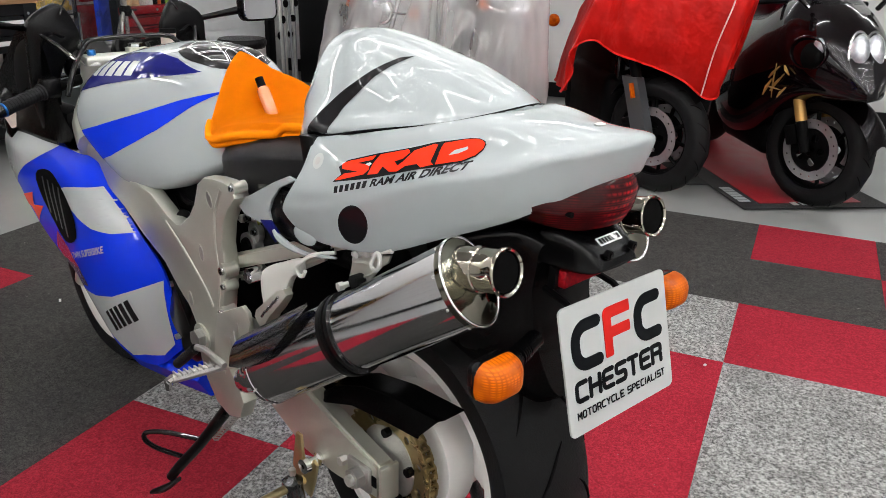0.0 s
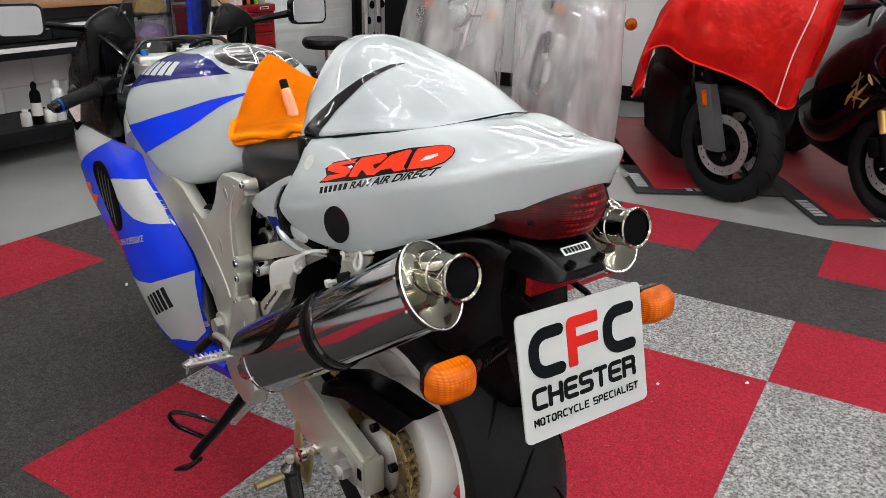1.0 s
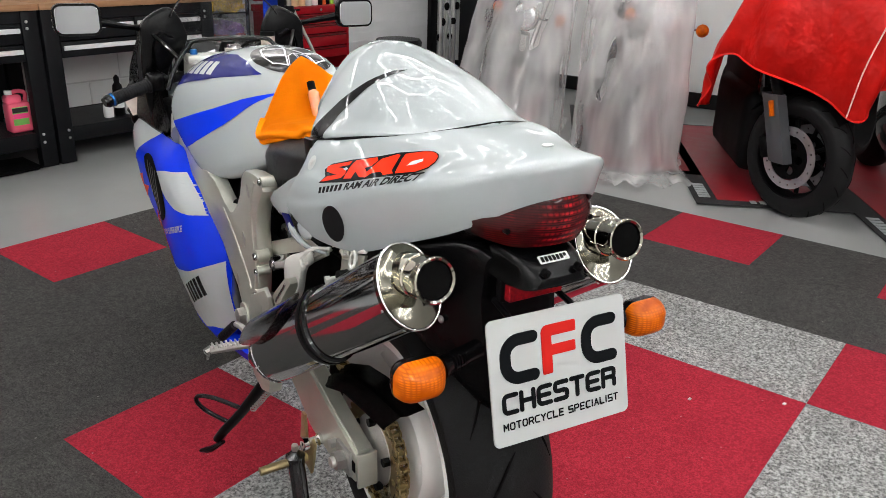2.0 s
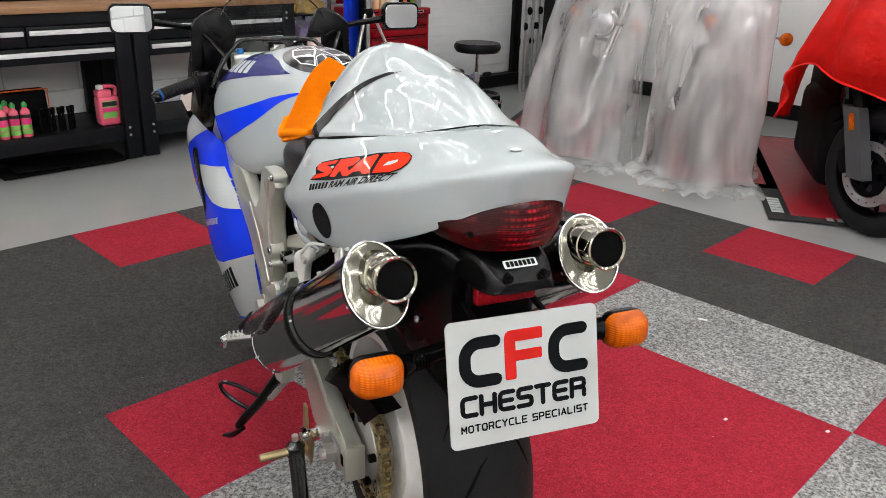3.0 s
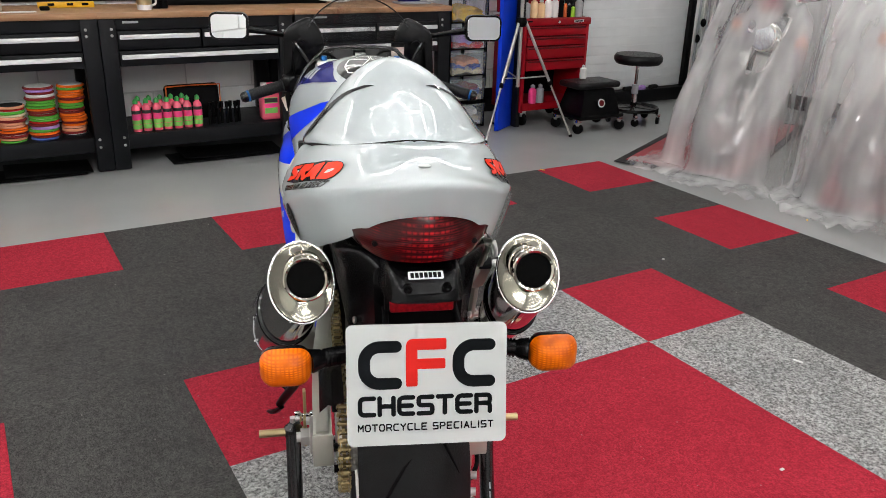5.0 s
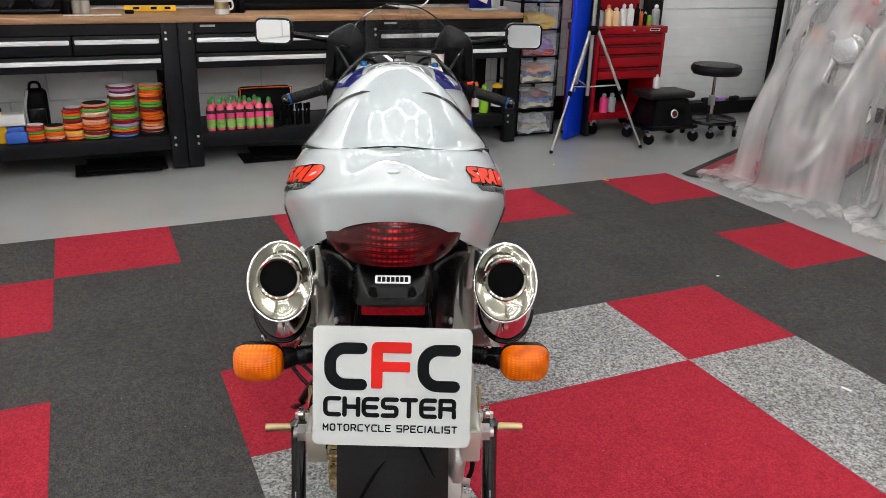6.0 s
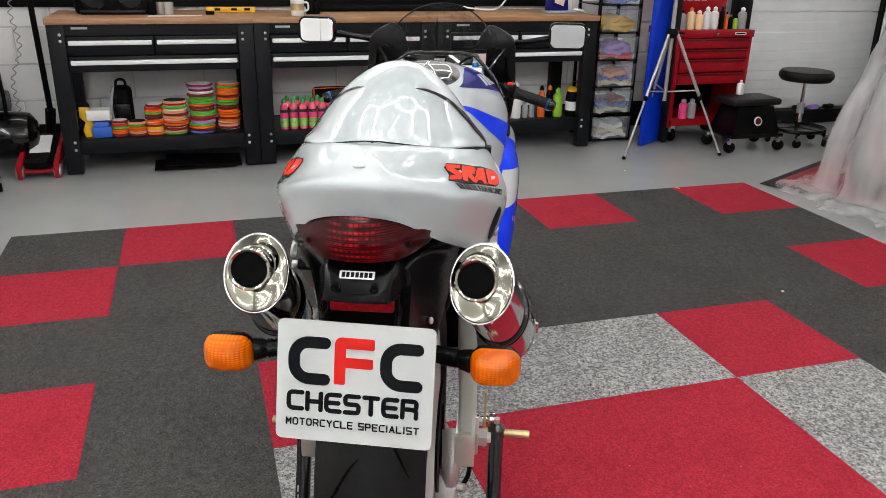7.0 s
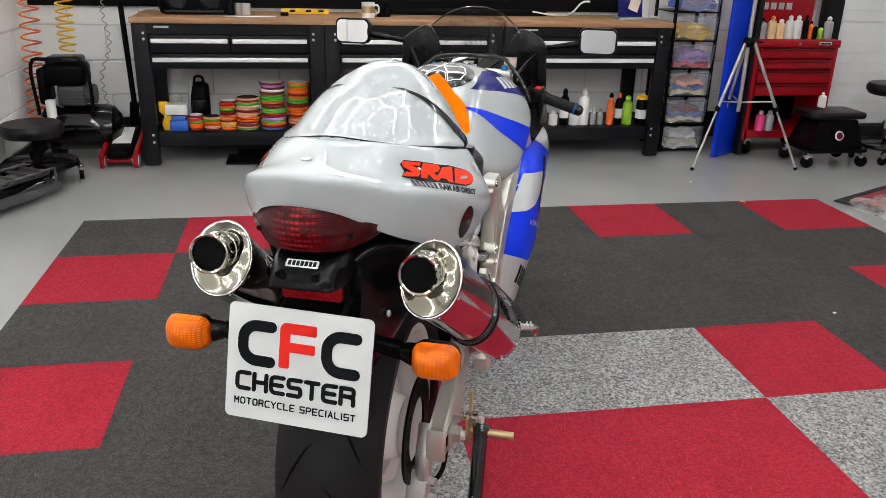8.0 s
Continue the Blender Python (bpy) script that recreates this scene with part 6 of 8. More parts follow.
decal("fairing_patch", [[(1.47, .415), (1.36, .425), (1.27, .434), (1.18, .460), (1.09, .502), (1.022, .536), (1.03, .48), (1.042, .41), (1.05, .36), (1.08, .325), (1.14, .31), (1.2, .285), (1.30, .31), (1.44, .375)]], SIDE_TREE, M_WHITEINK, fair, "white lower patch")
decal("fairing_patch", [[(1.42, .775), (1.47, .748), (1.548, .712), (1.60, .69), (1.681, .649), (1.837, .575), (1.94, .56), (1.96, .76), (1.70, .79), (1.50, .785)]], SIDE_TREE, M_WHITEINK, fair, "white front patch")
decal("fairing_patch", [[(1.47, .545), (1.40, .525), (1.33, .49), (1.30, .45), (1.38, .425), (1.47, .42), (1.53, .48)]], SIDE_TREE, M_PURPLE, fair, "purple blend")
# The outlet's dark inside is a flat patch; the skin has no hole.
decal("air_outlet", [smooth_loop([(1.535, .680), (1.47, .705), (1.40, .706), (1.335, .68), (1.295, .63), (1.30, .575), (1.36, .545), (1.42, .540), (1.475, .572), (1.525, .63)], 3)], SIDE_TREE, M_BORE, fair, "dark side air outlet", .0016)
for k in range(4):
    y = 1.345 + k * .04
    decal("outlet_fin", [[(y, .565 + .01 * k), (y + .012, .562 + .01 * k), (y + .022, .685), (y + .010, .685)]], SIDE_TREE, M_GLOSSBLACK, fair, "", .004)
decal("fairing_mark", [[(1.73, .578), (1.586, .620), (1.608, .580), (1.527, .596), (1.62, .529), (1.642, .566), (1.728, .552)]], SIDE_TREE, M_RED, fair, "red zigzag mark", .002)
for s_, p, q in ((-1, (1.37, .500), (1.175, .572)), (1, (1.175, .572), (1.37, .500))):
    side_words("V-TWIN SUPERBIKE", p, q, .022, SIDE_TREE, M_WHITEINK, fair[s_], "white words V-TWIN SUPERBIKE", s_, 0, .002)
for k in range(5):
    y, z = 1.235 - k * .028, .345 + k * .016
    decal("fairing_bar", [[(y, z), (y - .02, z + .012), (y - .005, z + .062), (y + .015, z + .05)]], SIDE_TREE, M_INK, fair, "dark bar standing for the maker's name", .002)

# tank pad and filler panel on the tank's top
def top_lay(loops, material, name, label, lift=.001):
    bm = fine_mesh(shape(loops, 0), .012)
    for v in bm.verts:
        hit = TANK_TREE.ray_cast(Vector((v.co.x, v.co.y, 2)), Vector((0, 0, -1)))
        if hit[0] is not None:
            v.co = hit[0] + hit[1] * lift * (1 if hit[1].z > 0 else -1)
    part(name, bm, material, tank, label)


pad = smooth_loop([(0, .90), (.045, .91), (.075, .94), (.085, 1.0), (.07, 1.06), (.035, 1.085), (0, 1.09), (-.035, 1.085), (-.07, 1.06), (-.085, 1.0), (-.075, .94), (-.045, .91)], 3)
top_lay([pad], M_GLOSSBLACK, "tank_pad", "glossy black tank protector with silver lines")
cells = []
for sx in (-1, 1):
    for pts in ([(0, .91), (.03, .92), (.02, .96), (0, .98)], [(.03, .92), (.062, .94), (.068, .99), (.02, .96)], [(.02, .96), (.068, .99), (.055, 1.05), (.0, 1.02)], [(0, 1.02), (.055, 1.05), (.02, 1.075), (0, 1.075)]):
        cells.append([(sx * x, y) for x, y in pts])
for c in cells:
    cx, cy = sum(p[0] for p in c) / 4, sum(p[1] for p in c) / 4
    o = [(cx + (x - cx) * .93, cy + (y - cy) * .93) for x, y in c]
    i_ = [(cx + (x - cx) * .80, cy + (y - cy) * .80) for x, y in c]
    top_lay([o, i_], M_HANDLE, "pad_line", "silver outline", .0022)

# orange cloth folded over the seat, with a small bottle lying on it
CLOTH_LEFT = spline([(.004, .940, 1.006), (-.074, .885, .955), (-.132, .838, .888), (-.143, .70, .918), (-.118, .535, .945)], 7)
CLOTH_RIGHT = spline([(.008, .938, 1.006), (.085, .858, .970), (.120, .752, .922), (.118, .65, .930), (.105, .535, .943)], 7)


def seat_top(y):
    return float(np.interp(y, (.48, .56, .66, .76, .83, .87), (.957, .947, .933, .912, .890, .85)))


def cloth_pt(u, k):
    p = Vector(CLOTH_LEFT[k]).lerp(Vector(CLOTH_RIGHT[k]), u)
    p.z += .003 * math.sin(9 * u + .5 * k) * math.sin(math.pi * u)
    hit = TANK_TREE.ray_cast(Vector((p.x, p.y, 2)), Vector((0, 0, -1)))
    floor_z = hit[0].z if hit[0] is not None else 0
    if abs(p.x) < .13:
        floor_z = max(floor_z, seat_top(p.y))
    p.z = max(p.z, floor_z + .007)
    return p


rows = [[cloth_pt(u, k) for u in np.linspace(0, 1, 22)] for k in range(len(CLOTH_LEFT))]
for _ in range(6):
    for a in range(1, len(rows) - 1):
        for b in range(1, 21):
            z = (rows[a - 1][b].z + rows[a + 1][b].z + rows[a][b - 1].z + rows[a][b + 1].z) / 4
            rows[a][b].z = max(rows[a][b].z, z)
edge = [r[0].copy() for r in rows[11:]]
bm = loft(B(), rows, False, False)
bmesh.ops.solidify(bm, geom=bm.faces[:], thickness=.005)
fold = tube(B(), [p + Vector((-.002, 0, -.004)) for p in edge], .0075, 10)
fold2 = tube(B(), [p + Vector((.004, .002, -.016)) for p in edge], .006, 10)
tagged(part("microfibre_cloth", joined(bm, fold, fold2), M_CLOTH, None, m=BIKE), "folded orange microfibre cloth on the motorcycle seat", "cloth")
bt = thing("dropper_bottle", "small clear bottle with black cap and orange label", "bottle", m=BIKE)
bq = Matrix.Translation((-.012, .826, .950)) @ Vector((-.01, .52, .85)).to_track_quat("Z", "Y").to_matrix().to_4x4()
M_CLEARORANGE = mat("clear_plastic_orange", (0.72, 0.24, 0.09), 0.12, coat=0.8, var=0.1)
part("flask", lathe(B(), [(.0, -.045), (.0115, -.045), (.0125, -.042), (.0125, .012), (.009, .018), (.0, .018)], bq, 18), M_CLEARORANGE, bt, "clear flask")
part("cap", lathe(B(), [(.0, .018), (.0085, .018), (.0085, .038), (.0, .038)], bq, 16), M_MATTBLACK, bt, "black screw cap")
for k in range(2):
    part("label_bar", moved(box(B(), (0, -.0127, -.012 - k * .011), (.012, .0006, .006)), bq), M_RED, bt, "unreadable print")

# paddock stand
M_STAND = mat("black_stand_paint", (0.012, 0.012, 0.013), 0.2, coat=0.7, var=0.2)
ps = thing("paddock_stand", "black tubular paddock stand under the swingarm", "paddock stand", m=BIKE)
for s_ in (-1, 1):
    x = s_ * .212
    up = part("upright", tube(B(), [(x, .487, .325), (x, .46, .22), (x, .40, .06)], .0165, 14), M_STAND, ps)
    part("upright_cap", lathe(B(), [(.0, .014), (.008, .012), (.012, .006), (.019, .0), (.019, -.02)], Matrix.Translation((x, .488, .328)), 16), M_STAND, up)
    part("clamp_screw", cyl(B(), (x, .488, .34), (x, .488, .352), .007, n=6), M_BOLT, up)
    part("lift_pin", cyl(B(), (x - s_ * .03, .487, .318), (x + s_ * .072, .487, .316), .0085, n=14), M_BRASS, up, "brass-plated pin")
    fk = shape([[(.500, .30), (.52, .335), (.505, .41), (.492, .41), (.488, .36), (.462, .352), (.455, .375), (.445, .37), (.455, .33), (.47, .29)]], .006, .001)
    part("hook_plate", moved(fk, Matrix.Translation((s_ * .186, 0, 0)) @ YZ), M_BRASS, up, "yellow zinc hook plate")
    part("wheel", lathe(B(), [(.0, -.012), (.035, -.012), (.038, -.008), (.038, .008), (.035, .012), (.0, .012)], Matrix.Translation((x + s_ * .03, .40, .0415)) @ AX_X, 24), M_MATTBLACK, ps)
    part("base_arm", tube(B(), [(x, .40, .06), (x * .98, .20, .06), (x * .8, -.02, .07)], .0165, 12, smooth=3), M_STAND, ps)
    for k in range(6):
        part("print_bar", moved(box(B(), (0, 0, 0), (.002, .006, .013)), Matrix.Translation((x - .002, .425 - k * .0055 - .0165, .195 - k * .020)) @ Matrix.Rotation(radians(-20), 4, "X")), M_WHITEINK, up, "white unreadable print")
part("cross_bar", tube(B(), [(-.17, -.02, .07), (.17, -.02, .07)], .0165, 12), M_STAND, ps)

# ---- things along the walls ----
def plain(name, col, rough=.45, **k):
    return mat(name, col, rough, **{"var": .1, **k})


PAD_COL = {n: plain("foam_" + n, c, .9, bump=.5, bump_scale=300, spec=.15) for n, c in (
    ("red", (.55, .02, .02)), ("orange", (.80, .14, .01)), ("green", (.10, .42, .05)), ("salmon", (.75, .33, .20)), ("cream", (.72, .62, .42)),
    ("black", (.015, .015, .015)), ("blue", (.10, .16, .50)), ("lilac", (.38, .22, .55)), ("yellow", (.80, .50, .03)), ("maroon", (.20, .02, .02)), ("white", (.7, .7, .68)))}
M_PINKL = plain("pink_liquid", (.85, .12, .20), .2, coat=.5)
M_PINKLABEL = plain("pink_label", (.80, .05, .22), .35)
M_GREENLABEL = plain("green_label", (.20, .55, .10), .35)
M_GREENCAP = plain("green_cap", (.03, .28, .05), .4)
M_DKLABEL = plain("dark_label", (.02, .025, .02), .4)
M_WHITEPL = plain("white_plastic", (.72, .72, .70), .35)
M_YELLOWPL = plain("yellow_plastic", (.80, .45, .01), .35)
M_BLUEPL = plain("blue_plastic", (.02, .10, .45), .35)
M_ORANGEPL = plain("orange_plastic", (.75, .14, .02), .35)
M_LIME = plain("lime_plastic", (.25, .50, .03), .3)
M_CREAMPL = plain("cream_liquid", (.75, .52, .28), .3)
M_REDPAINT = plain("red_tool_paint", (.30, .003, .009), .5, coat=.5, var=.06, spec=.1)
M_DKRED = plain("dark_red_paint", (.10, .002, .004), .5, coat=.3, spec=.1)
M_BLUEBOARD = plain("blue_board", (.001, .035, .50), .5, coat=.25, var=.06, spec=.1)
M_SHUTTER = plain("white_shutter", (.80, .82, .82), .45, var=.04)
M_GREYPL = plain("grey_plastic", (.30, .31, .32), .4)
M_CLEARPL = thin_film("clear_drawer_plastic", (.60, .63, .66), .80, .12, .1, 40)
SHELF_Z = .1975
BY = BENCH_Y
rnd = random.Random(7)


def pad_stack(x, y, r, cols, group="foam pad stacks on the bench shelf"):
    st = thing("polishing_pad_stack", "stack of round coloured foam polishing pads", "polishing pads", group, pose(x, y, SHELF_Z))
    z = 0
    for c in [q for c_ in cols for q in (c_, rnd.choice((c_, "green", "orange", "maroon", "salmon")))]:
        h = .0112 + rnd.random() * .0045
        rr = r * (.95 + rnd.random() * .1)
        dx, dy = (rnd.random() - .5) * .012, (rnd.random() - .5) * .012
        p = part("pad", lathe(B(), [(.0, 0), (rr * .95, 0), (rr, h * .3), (rr * .985, h * .7), (rr * .92, h), (.0, h)], Matrix.Translation((dx, dy, z)), 22), PAD_COL[c], st)
        part("pad_backing", lathe(B(), [(.0, h), (rr * .86, h), (rr * .86, h + .0015), (.0, h + .0015)], Matrix.Translation((dx, dy, z)), 22), PAD_COL["white" if rnd.random() < .5 else "black"], p)
        z += h + .0016
    return st


pad_stack(-2.075, BY + .12, 0.050, ["maroon", "orange", "red"])
pad_stack(-1.975, BY + .12, 0.054, ["maroon", "orange", "green"])
pad_stack(-1.875, BY + .13, 0.054, ["orange", "yellow", "orange", "maroon", "green", "red"])
pad_stack(-1.755, BY + .13, 0.073, ["green", "maroon", "orange", "salmon", "maroon", "cream", "red"])
pad_stack(-1.595, BY + .13, 0.077, ["blue", "orange", "lilac", "red", "green", "maroon", "green", "green", "white", "lilac"])
pad_stack(-1.435, BY + .17, 0.071, ["black", "salmon", "orange", "orange", "orange", "maroon", "green", "maroon", "orange", "green"])


def bottle(name, x, y, z0, h, r, body, cap, label, colour_label, neck=.45, band=None, group=""):
    b = thing(name, label, "bottle", group, pose(x, y, z0))
    part("body", lathe(B(), [(.0, 0), (r * .94, 0), (r, .006), (r, h * .66), (r * .9, h * .74), (r * neck, h * .80), (r * neck, h * .84), (.0, h * .84)], None, 22), body, b)
    part("cap", lathe(B(), [(.0, h * .84), (r * neck * 1.15, h * .84), (r * neck * 1.1, h * .93), (r * neck * .6, h * .97), (.0, h)], None, 16), cap, b)
    if band:
        for zz, hh, mm_ in band:
            part("label", lathe(B(), [(r + .0006, h * zz), (r + .0006, h * (zz + hh))], None, 22), mm_, b)
    return b


for k in range(7):
    bottle("polish_bottle", -1.10 + k * .060, BY + .10 + .004 * (k % 2), SHELF_Z, .195, .026, M_PINKL, M_GREENCAP, "pink polish bottle with green cap and label", "pink", .5,
           [(.08, .13, M_GREENLABEL), (.23, .12, M_GREENLABEL), (.37, .15, M_PINKLABEL), (.54, .10, M_DKLABEL)], "row of polish bottles")
for k in range(5):
    bottle("polish_bottle", -1.07 + k * .065, BY + .19, SHELF_Z, .195, .026, M_PINKL, M_GREENCAP, "pink polish bottle with green cap and label", "pink", .5,
           [(.08, .13, M_GREENLABEL), (.37, .15, M_PINKLABEL), (.54, .10, M_DKLABEL)], "row of polish bottles")
for k in range(8):
    t = thing("marker_pen", "black detailing brush standing on the shelf", "brush", "black brushes", pose(-.665 + k * .027, BY + .11 + .02 * (k % 2), SHELF_Z))
    part("handle", lathe(B(), [(.0, 0), (.010, 0), (.011, .06), (.008, .10), (.0, .10)], None, 12), M_MATTBLACK, t)
    part("bristles", lathe(B(), [(.0, .10), (.011, .10), (.013, .135), (.0, .138)], None, 12), M_BLACK, t, "dark bristles")
case = thing("tool_pouch", "black zipped pouch leaning behind the bottles", "pouch", m=pose(-.72, BY + .30, SHELF_Z))
part("body", box(B(), (0, 0, .115), (.34, .06, .22), Euler((radians(-8), 0, 0)).to_matrix(), .03, 3), M_MATTBLACK, case)
part("trim", tube(B(), [(-.165, -.028, .02), (-.165, -.045, .20), (-.14, -.048, .222), (.14, -.048, .222), (.165, -.045, .20), (.165, -.028, .02)], .004, 6, smooth=3), M_ORANGEPL, case, "orange piping")
jug = thing("liquid_jug", "pink detailing liquid jug with white cap", "jug", m=pose(-.275, BY + .12, SHELF_Z))
part("body", joined(box(B(), (0, 0, .085), (.125, .085, .17), None, .018, 3), box(B(), (-.02, 0, .185), (.085, .07, .05), None, .016, 3)), M_PINKL, jug)
part("handle", tube(B(), [(.05, 0, .165), (.055, 0, .21), (.02, 0, .225), (-.02, 0, .222)], .012, 8, smooth=4), M_PINKL, jug)
part("cap", lathe(B(), [(.0, .0), (.02, .0), (.02, .022), (.0, .022)], Matrix.Translation((-.035, 0, .212)), 18), M_WHITEPL, jug)
part("label", box(B(), (-.005, -.0435, .095), (.085, .002, .10), None, .004), M_GREENLABEL, jug)
part("label_band", box(B(), (-.005, -.0450, .095), (.085, .002, .028)), M_PINKLABEL, jug)
part("label_band", box(B(), (-.005, -.0450, .128), (.085, .002, .026)), M_DKLABEL, jug)
# third bench's shelf
for x, h, r, body, cap, lab in ((.27, .10, .03, M_WHITEPL, M_WHITEPL, "small white tub"), (.345, .25, .030, M_MATTBLACK, M_MATTBLACK, "black spray bottle"), (.42, .10, .035, M_WHITEPL, M_WHITEPL, "small white tub"), (.485, .245, .036, M_WHITEPL, M_WHITEPL, "white trigger bottle"),
                            (.555, .11, .02, M_GREYPL, M_GREYPL, "small grey vial"), (.605, .11, .02, M_GREYPL, M_GREYPL, "small grey vial"), (.675, .22, .026, M_ORANGEPL, M_MATTBLACK, "orange and black aerosol"), (.735, .22, .026, M_MATTBLACK, M_ORANGEPL, "black aerosol with orange cap"), (.80, .20, .034, M_LIME, M_LIME, "green spray bottle"), (.905, .205, .042, M_MATTBLACK, M_YELLOWPL, "black wide-necked tub with yellow lid")):
    bottle("detailing_bottle", x, BY + .13, SHELF_Z, h, r, body, cap, lab + " on the bench shelf", "", .85 if cap is M_YELLOWPL else .5, [(.2, .3, M_WHITEPL)] if body is M_MATTBLACK else None, "bottles on the bench shelf")
# first bench's shelf
gr = thing("clamp_gun", "yellow and black cordless tool", "power tool", m=pose(-2.265, BY + .13, SHELF_Z))
part("body", moved(shape([[(0, 0), (.05, 0), (.055, .05), (.035, .09), (.05, .14), (.02, .17), (-.02, .17), (-.02, .12), (.01, .09), (-.01, .04)]], .05, .006), Matrix.Rotation(radians(90), 4, "X")), M_YELLOWPL, gr)
part("head", box(B(), (-.01, .02, .175), (.08, .05, .05), None, .015, 2), M_MATTBLACK, gr)
bx = thing("storage_box", "blue plastic box with a white box on top", "box", m=pose(-2.175, BY + .12, SHELF_Z))
part("lower_box", joined(box(B(), (0, 0, .032), (.11, .10, .064), None, .006), box(B(), (0, 0, .078), (.085, .08, .03), None, .005)), M_BLUEPL, bx)
part("upper_box", box(B(), (-.01, .0, .132), (.13, .10, .062), None, .006), M_WHITEPL, bx)
rk = thing("tool_bag", "black upright equipment bag with strap", "bag", m=pose(-2.055, BY + .24, SHELF_Z))
part("body", box(B(), (0, 0, .14), (.12, .10, .28), None, .035, 3), M_MATTBLACK, rk)
part("pocket", box(B(), (0, -.055, .10), (.09, .03, .16), None, .015, 2), M_BLACK, rk)
part("handle", tube(B(), [(-.03, 0, .27), (-.02, 0, .31), (.02, 0, .31), (.03, 0, .27)], .008, 8, smooth=4), M_MATTBLACK, rk)
part("strap", tube(B(), [(-.05, -.05, .02), (-.062, -.05, .16), (-.04, -.04, .28)], .009, 6, smooth=4), M_GREYPL, rk)
for x, w in ((-1.66, .30), (-.60, .42)):
    mt = thing("rubber_mat", "black rubber mat slid under the workbench", "mat", "mats under the benches", pose(x, BY + .10, 0))
    part("sheet", joined(box(B(), (0, 0, .006), (w * 1.6, .24, .008), None, .002), box(B(), (.05, .02, .022), (w * 1.5, .24, .008), Euler((radians(3), radians(2), 0)).to_matrix(), .002)), M_MATTBLACK, mt)

# bench tops
TZ = .8905
sp_ = thing("radio", "black rugged jobsite radio", "radio", m=pose(-2.04, BY + .30, TZ))
part("body", box(B(), (0, 0, .09), (.42, .20, .18), None, .03, 3), M_MATTBLACK, sp_)
part("base", box(B(), (0, -.01, .016), (.36, .22, .03), None, .01), M_BLACK, sp_)
part("speaker_cone", lathe(B(), [(.0, .002), (.05, .002), (.06, .01), (.065, .0)], Matrix.Translation((.10, -.105, .09)) @ Matrix.Rotation(radians(90), 4, "X"), 24), M_GLOSSBLACK, sp_)
part("speaker_cone", lathe(B(), [(.0, .002), (.05, .002), (.06, .01), (.065, .0)], Matrix.Translation((-.10, -.105, .09)) @ Matrix.Rotation(radians(90), 4, "X"), 24), M_GLOSSBLACK, sp_)
for x, col in ((-1.83, M_MATTBLACK), (-1.775, M_CAST), (-1.735, M_BOLT)):
    cn = thing("tin", "small dark tin on the bench", "tin", "", pose(x, BY + .22, TZ))
    part("can", lathe(B(), [(.0, 0), (.028, 0), (.030, .003), (.030, .07), (.0, .072)], None, 20), col, cn)
tb = thing("paper_sheet", "white sheet lying on the bench", "paper", m=pose(-1.70, BY + .10, TZ, 0, 0, 4))
part("sheet", box(B(), (0, 0, .002), (.30, .05, .003)), M_WHITEPL, tb)
lv = thing("spirit_level", "yellow spirit level on the bench", "level", m=pose(-1.37, BY + .36, TZ))
part("body", box(B(), (0, 0, .016), (.30, .025, .032), None, .003), M_YELLOWPL, lv)
for dx in (-.08, .02, .10):
    part("window", box(B(), (dx, -.0125, .018), (.035, .002, .014)), M_MATTBLACK, lv)
mug = thing("mug", "white printed coffee mug", "mug", m=pose(-.985, BY + .12, TZ))
part("cup", lathe(B(), [(.0, 0), (.038, 0), (.040, .004), (.041, .092), (.038, .092), (.036, .008), (.0, .006)], None, 24, False), M_WHITEPL, mug)
part("handle", tube(B(), [(.038, 0, .075), (.062, 0, .072), (.064, 0, .035), (.039, 0, .022)], .006, 8, smooth=4), M_WHITEPL, mug)
part("print", lathe(B(), [(.0415, .03), (.0415, .07)], None, 24), M_BRASS, mug, "faded picture print")
for x, h in ((-.90, .11), (-.86, .09)):
    bottle("black_bottle", x, BY + .2, TZ, h, .024, M_MATTBLACK, M_MATTBLACK, "black bottle on the bench", "")
kb = thing("power_strip", "black cable bar along the bench back", "cable bar", m=pose(-.30, BY + .40, TZ))
part("bar", box(B(), (0, 0, .02), (1.10, .05, .04), None, .01), M_MATTBLACK, kb)
part("lead", tube(B(), [(.45, -.02, .03), (.60, -.06, .012), (.72, -.02, .02), (.80, 0, .09), (.86, 0, .10)], .006, 6, smooth=5), M_WHITEPL, kb, "white lead")
pd = thing("tablet", "grey tablet on a stand with blue and white card", "tablet", m=pose(.80, BY + .20, TZ))
part("base", box(B(), (0, 0, .008), (.24, .12, .014), None, .004), M_GREYPL, pd)
part("screen", box(B(), (-.02, .02, .09), (.17, .012, .15), Euler((radians(-12), 0, 0)).to_matrix(), .004), M_NAVY, pd)
part("card", box(B(), (.0, -.004, .10), (.07, .004, .09), Euler((radians(-12), radians(20), 0)).to_matrix()), M_PAPER, pd)
part("tissue", box(B(), (.12, -.06, .022), (.06, .05, .014), Euler((0, radians(12), .5)).to_matrix(), .006), M_WHITEPL, pd)
sq = thing("sponge", "pair of small offcuts on the bench", "offcut", m=pose(-1.50, BY + .18, TZ))
part("piece", box(B(), (0, 0, .012), (.05, .03, .022), None, .006), M_MATTBLACK, sq)
rail = thing("tool_rail", "black tool rail fixed along the wall", "tool rail", m=pose(-.70, Y1 - .03, 1.02))
part("backplate", box(B(), (-.36, 0, .08), (4.07, .025, .38), None, .004), M_BENCHDK, rail)
part("pale_strip", box(B(), (.2, -.016, .04), (2.6, .01, .03)), M_HANDLE, rail, "pale label strip")

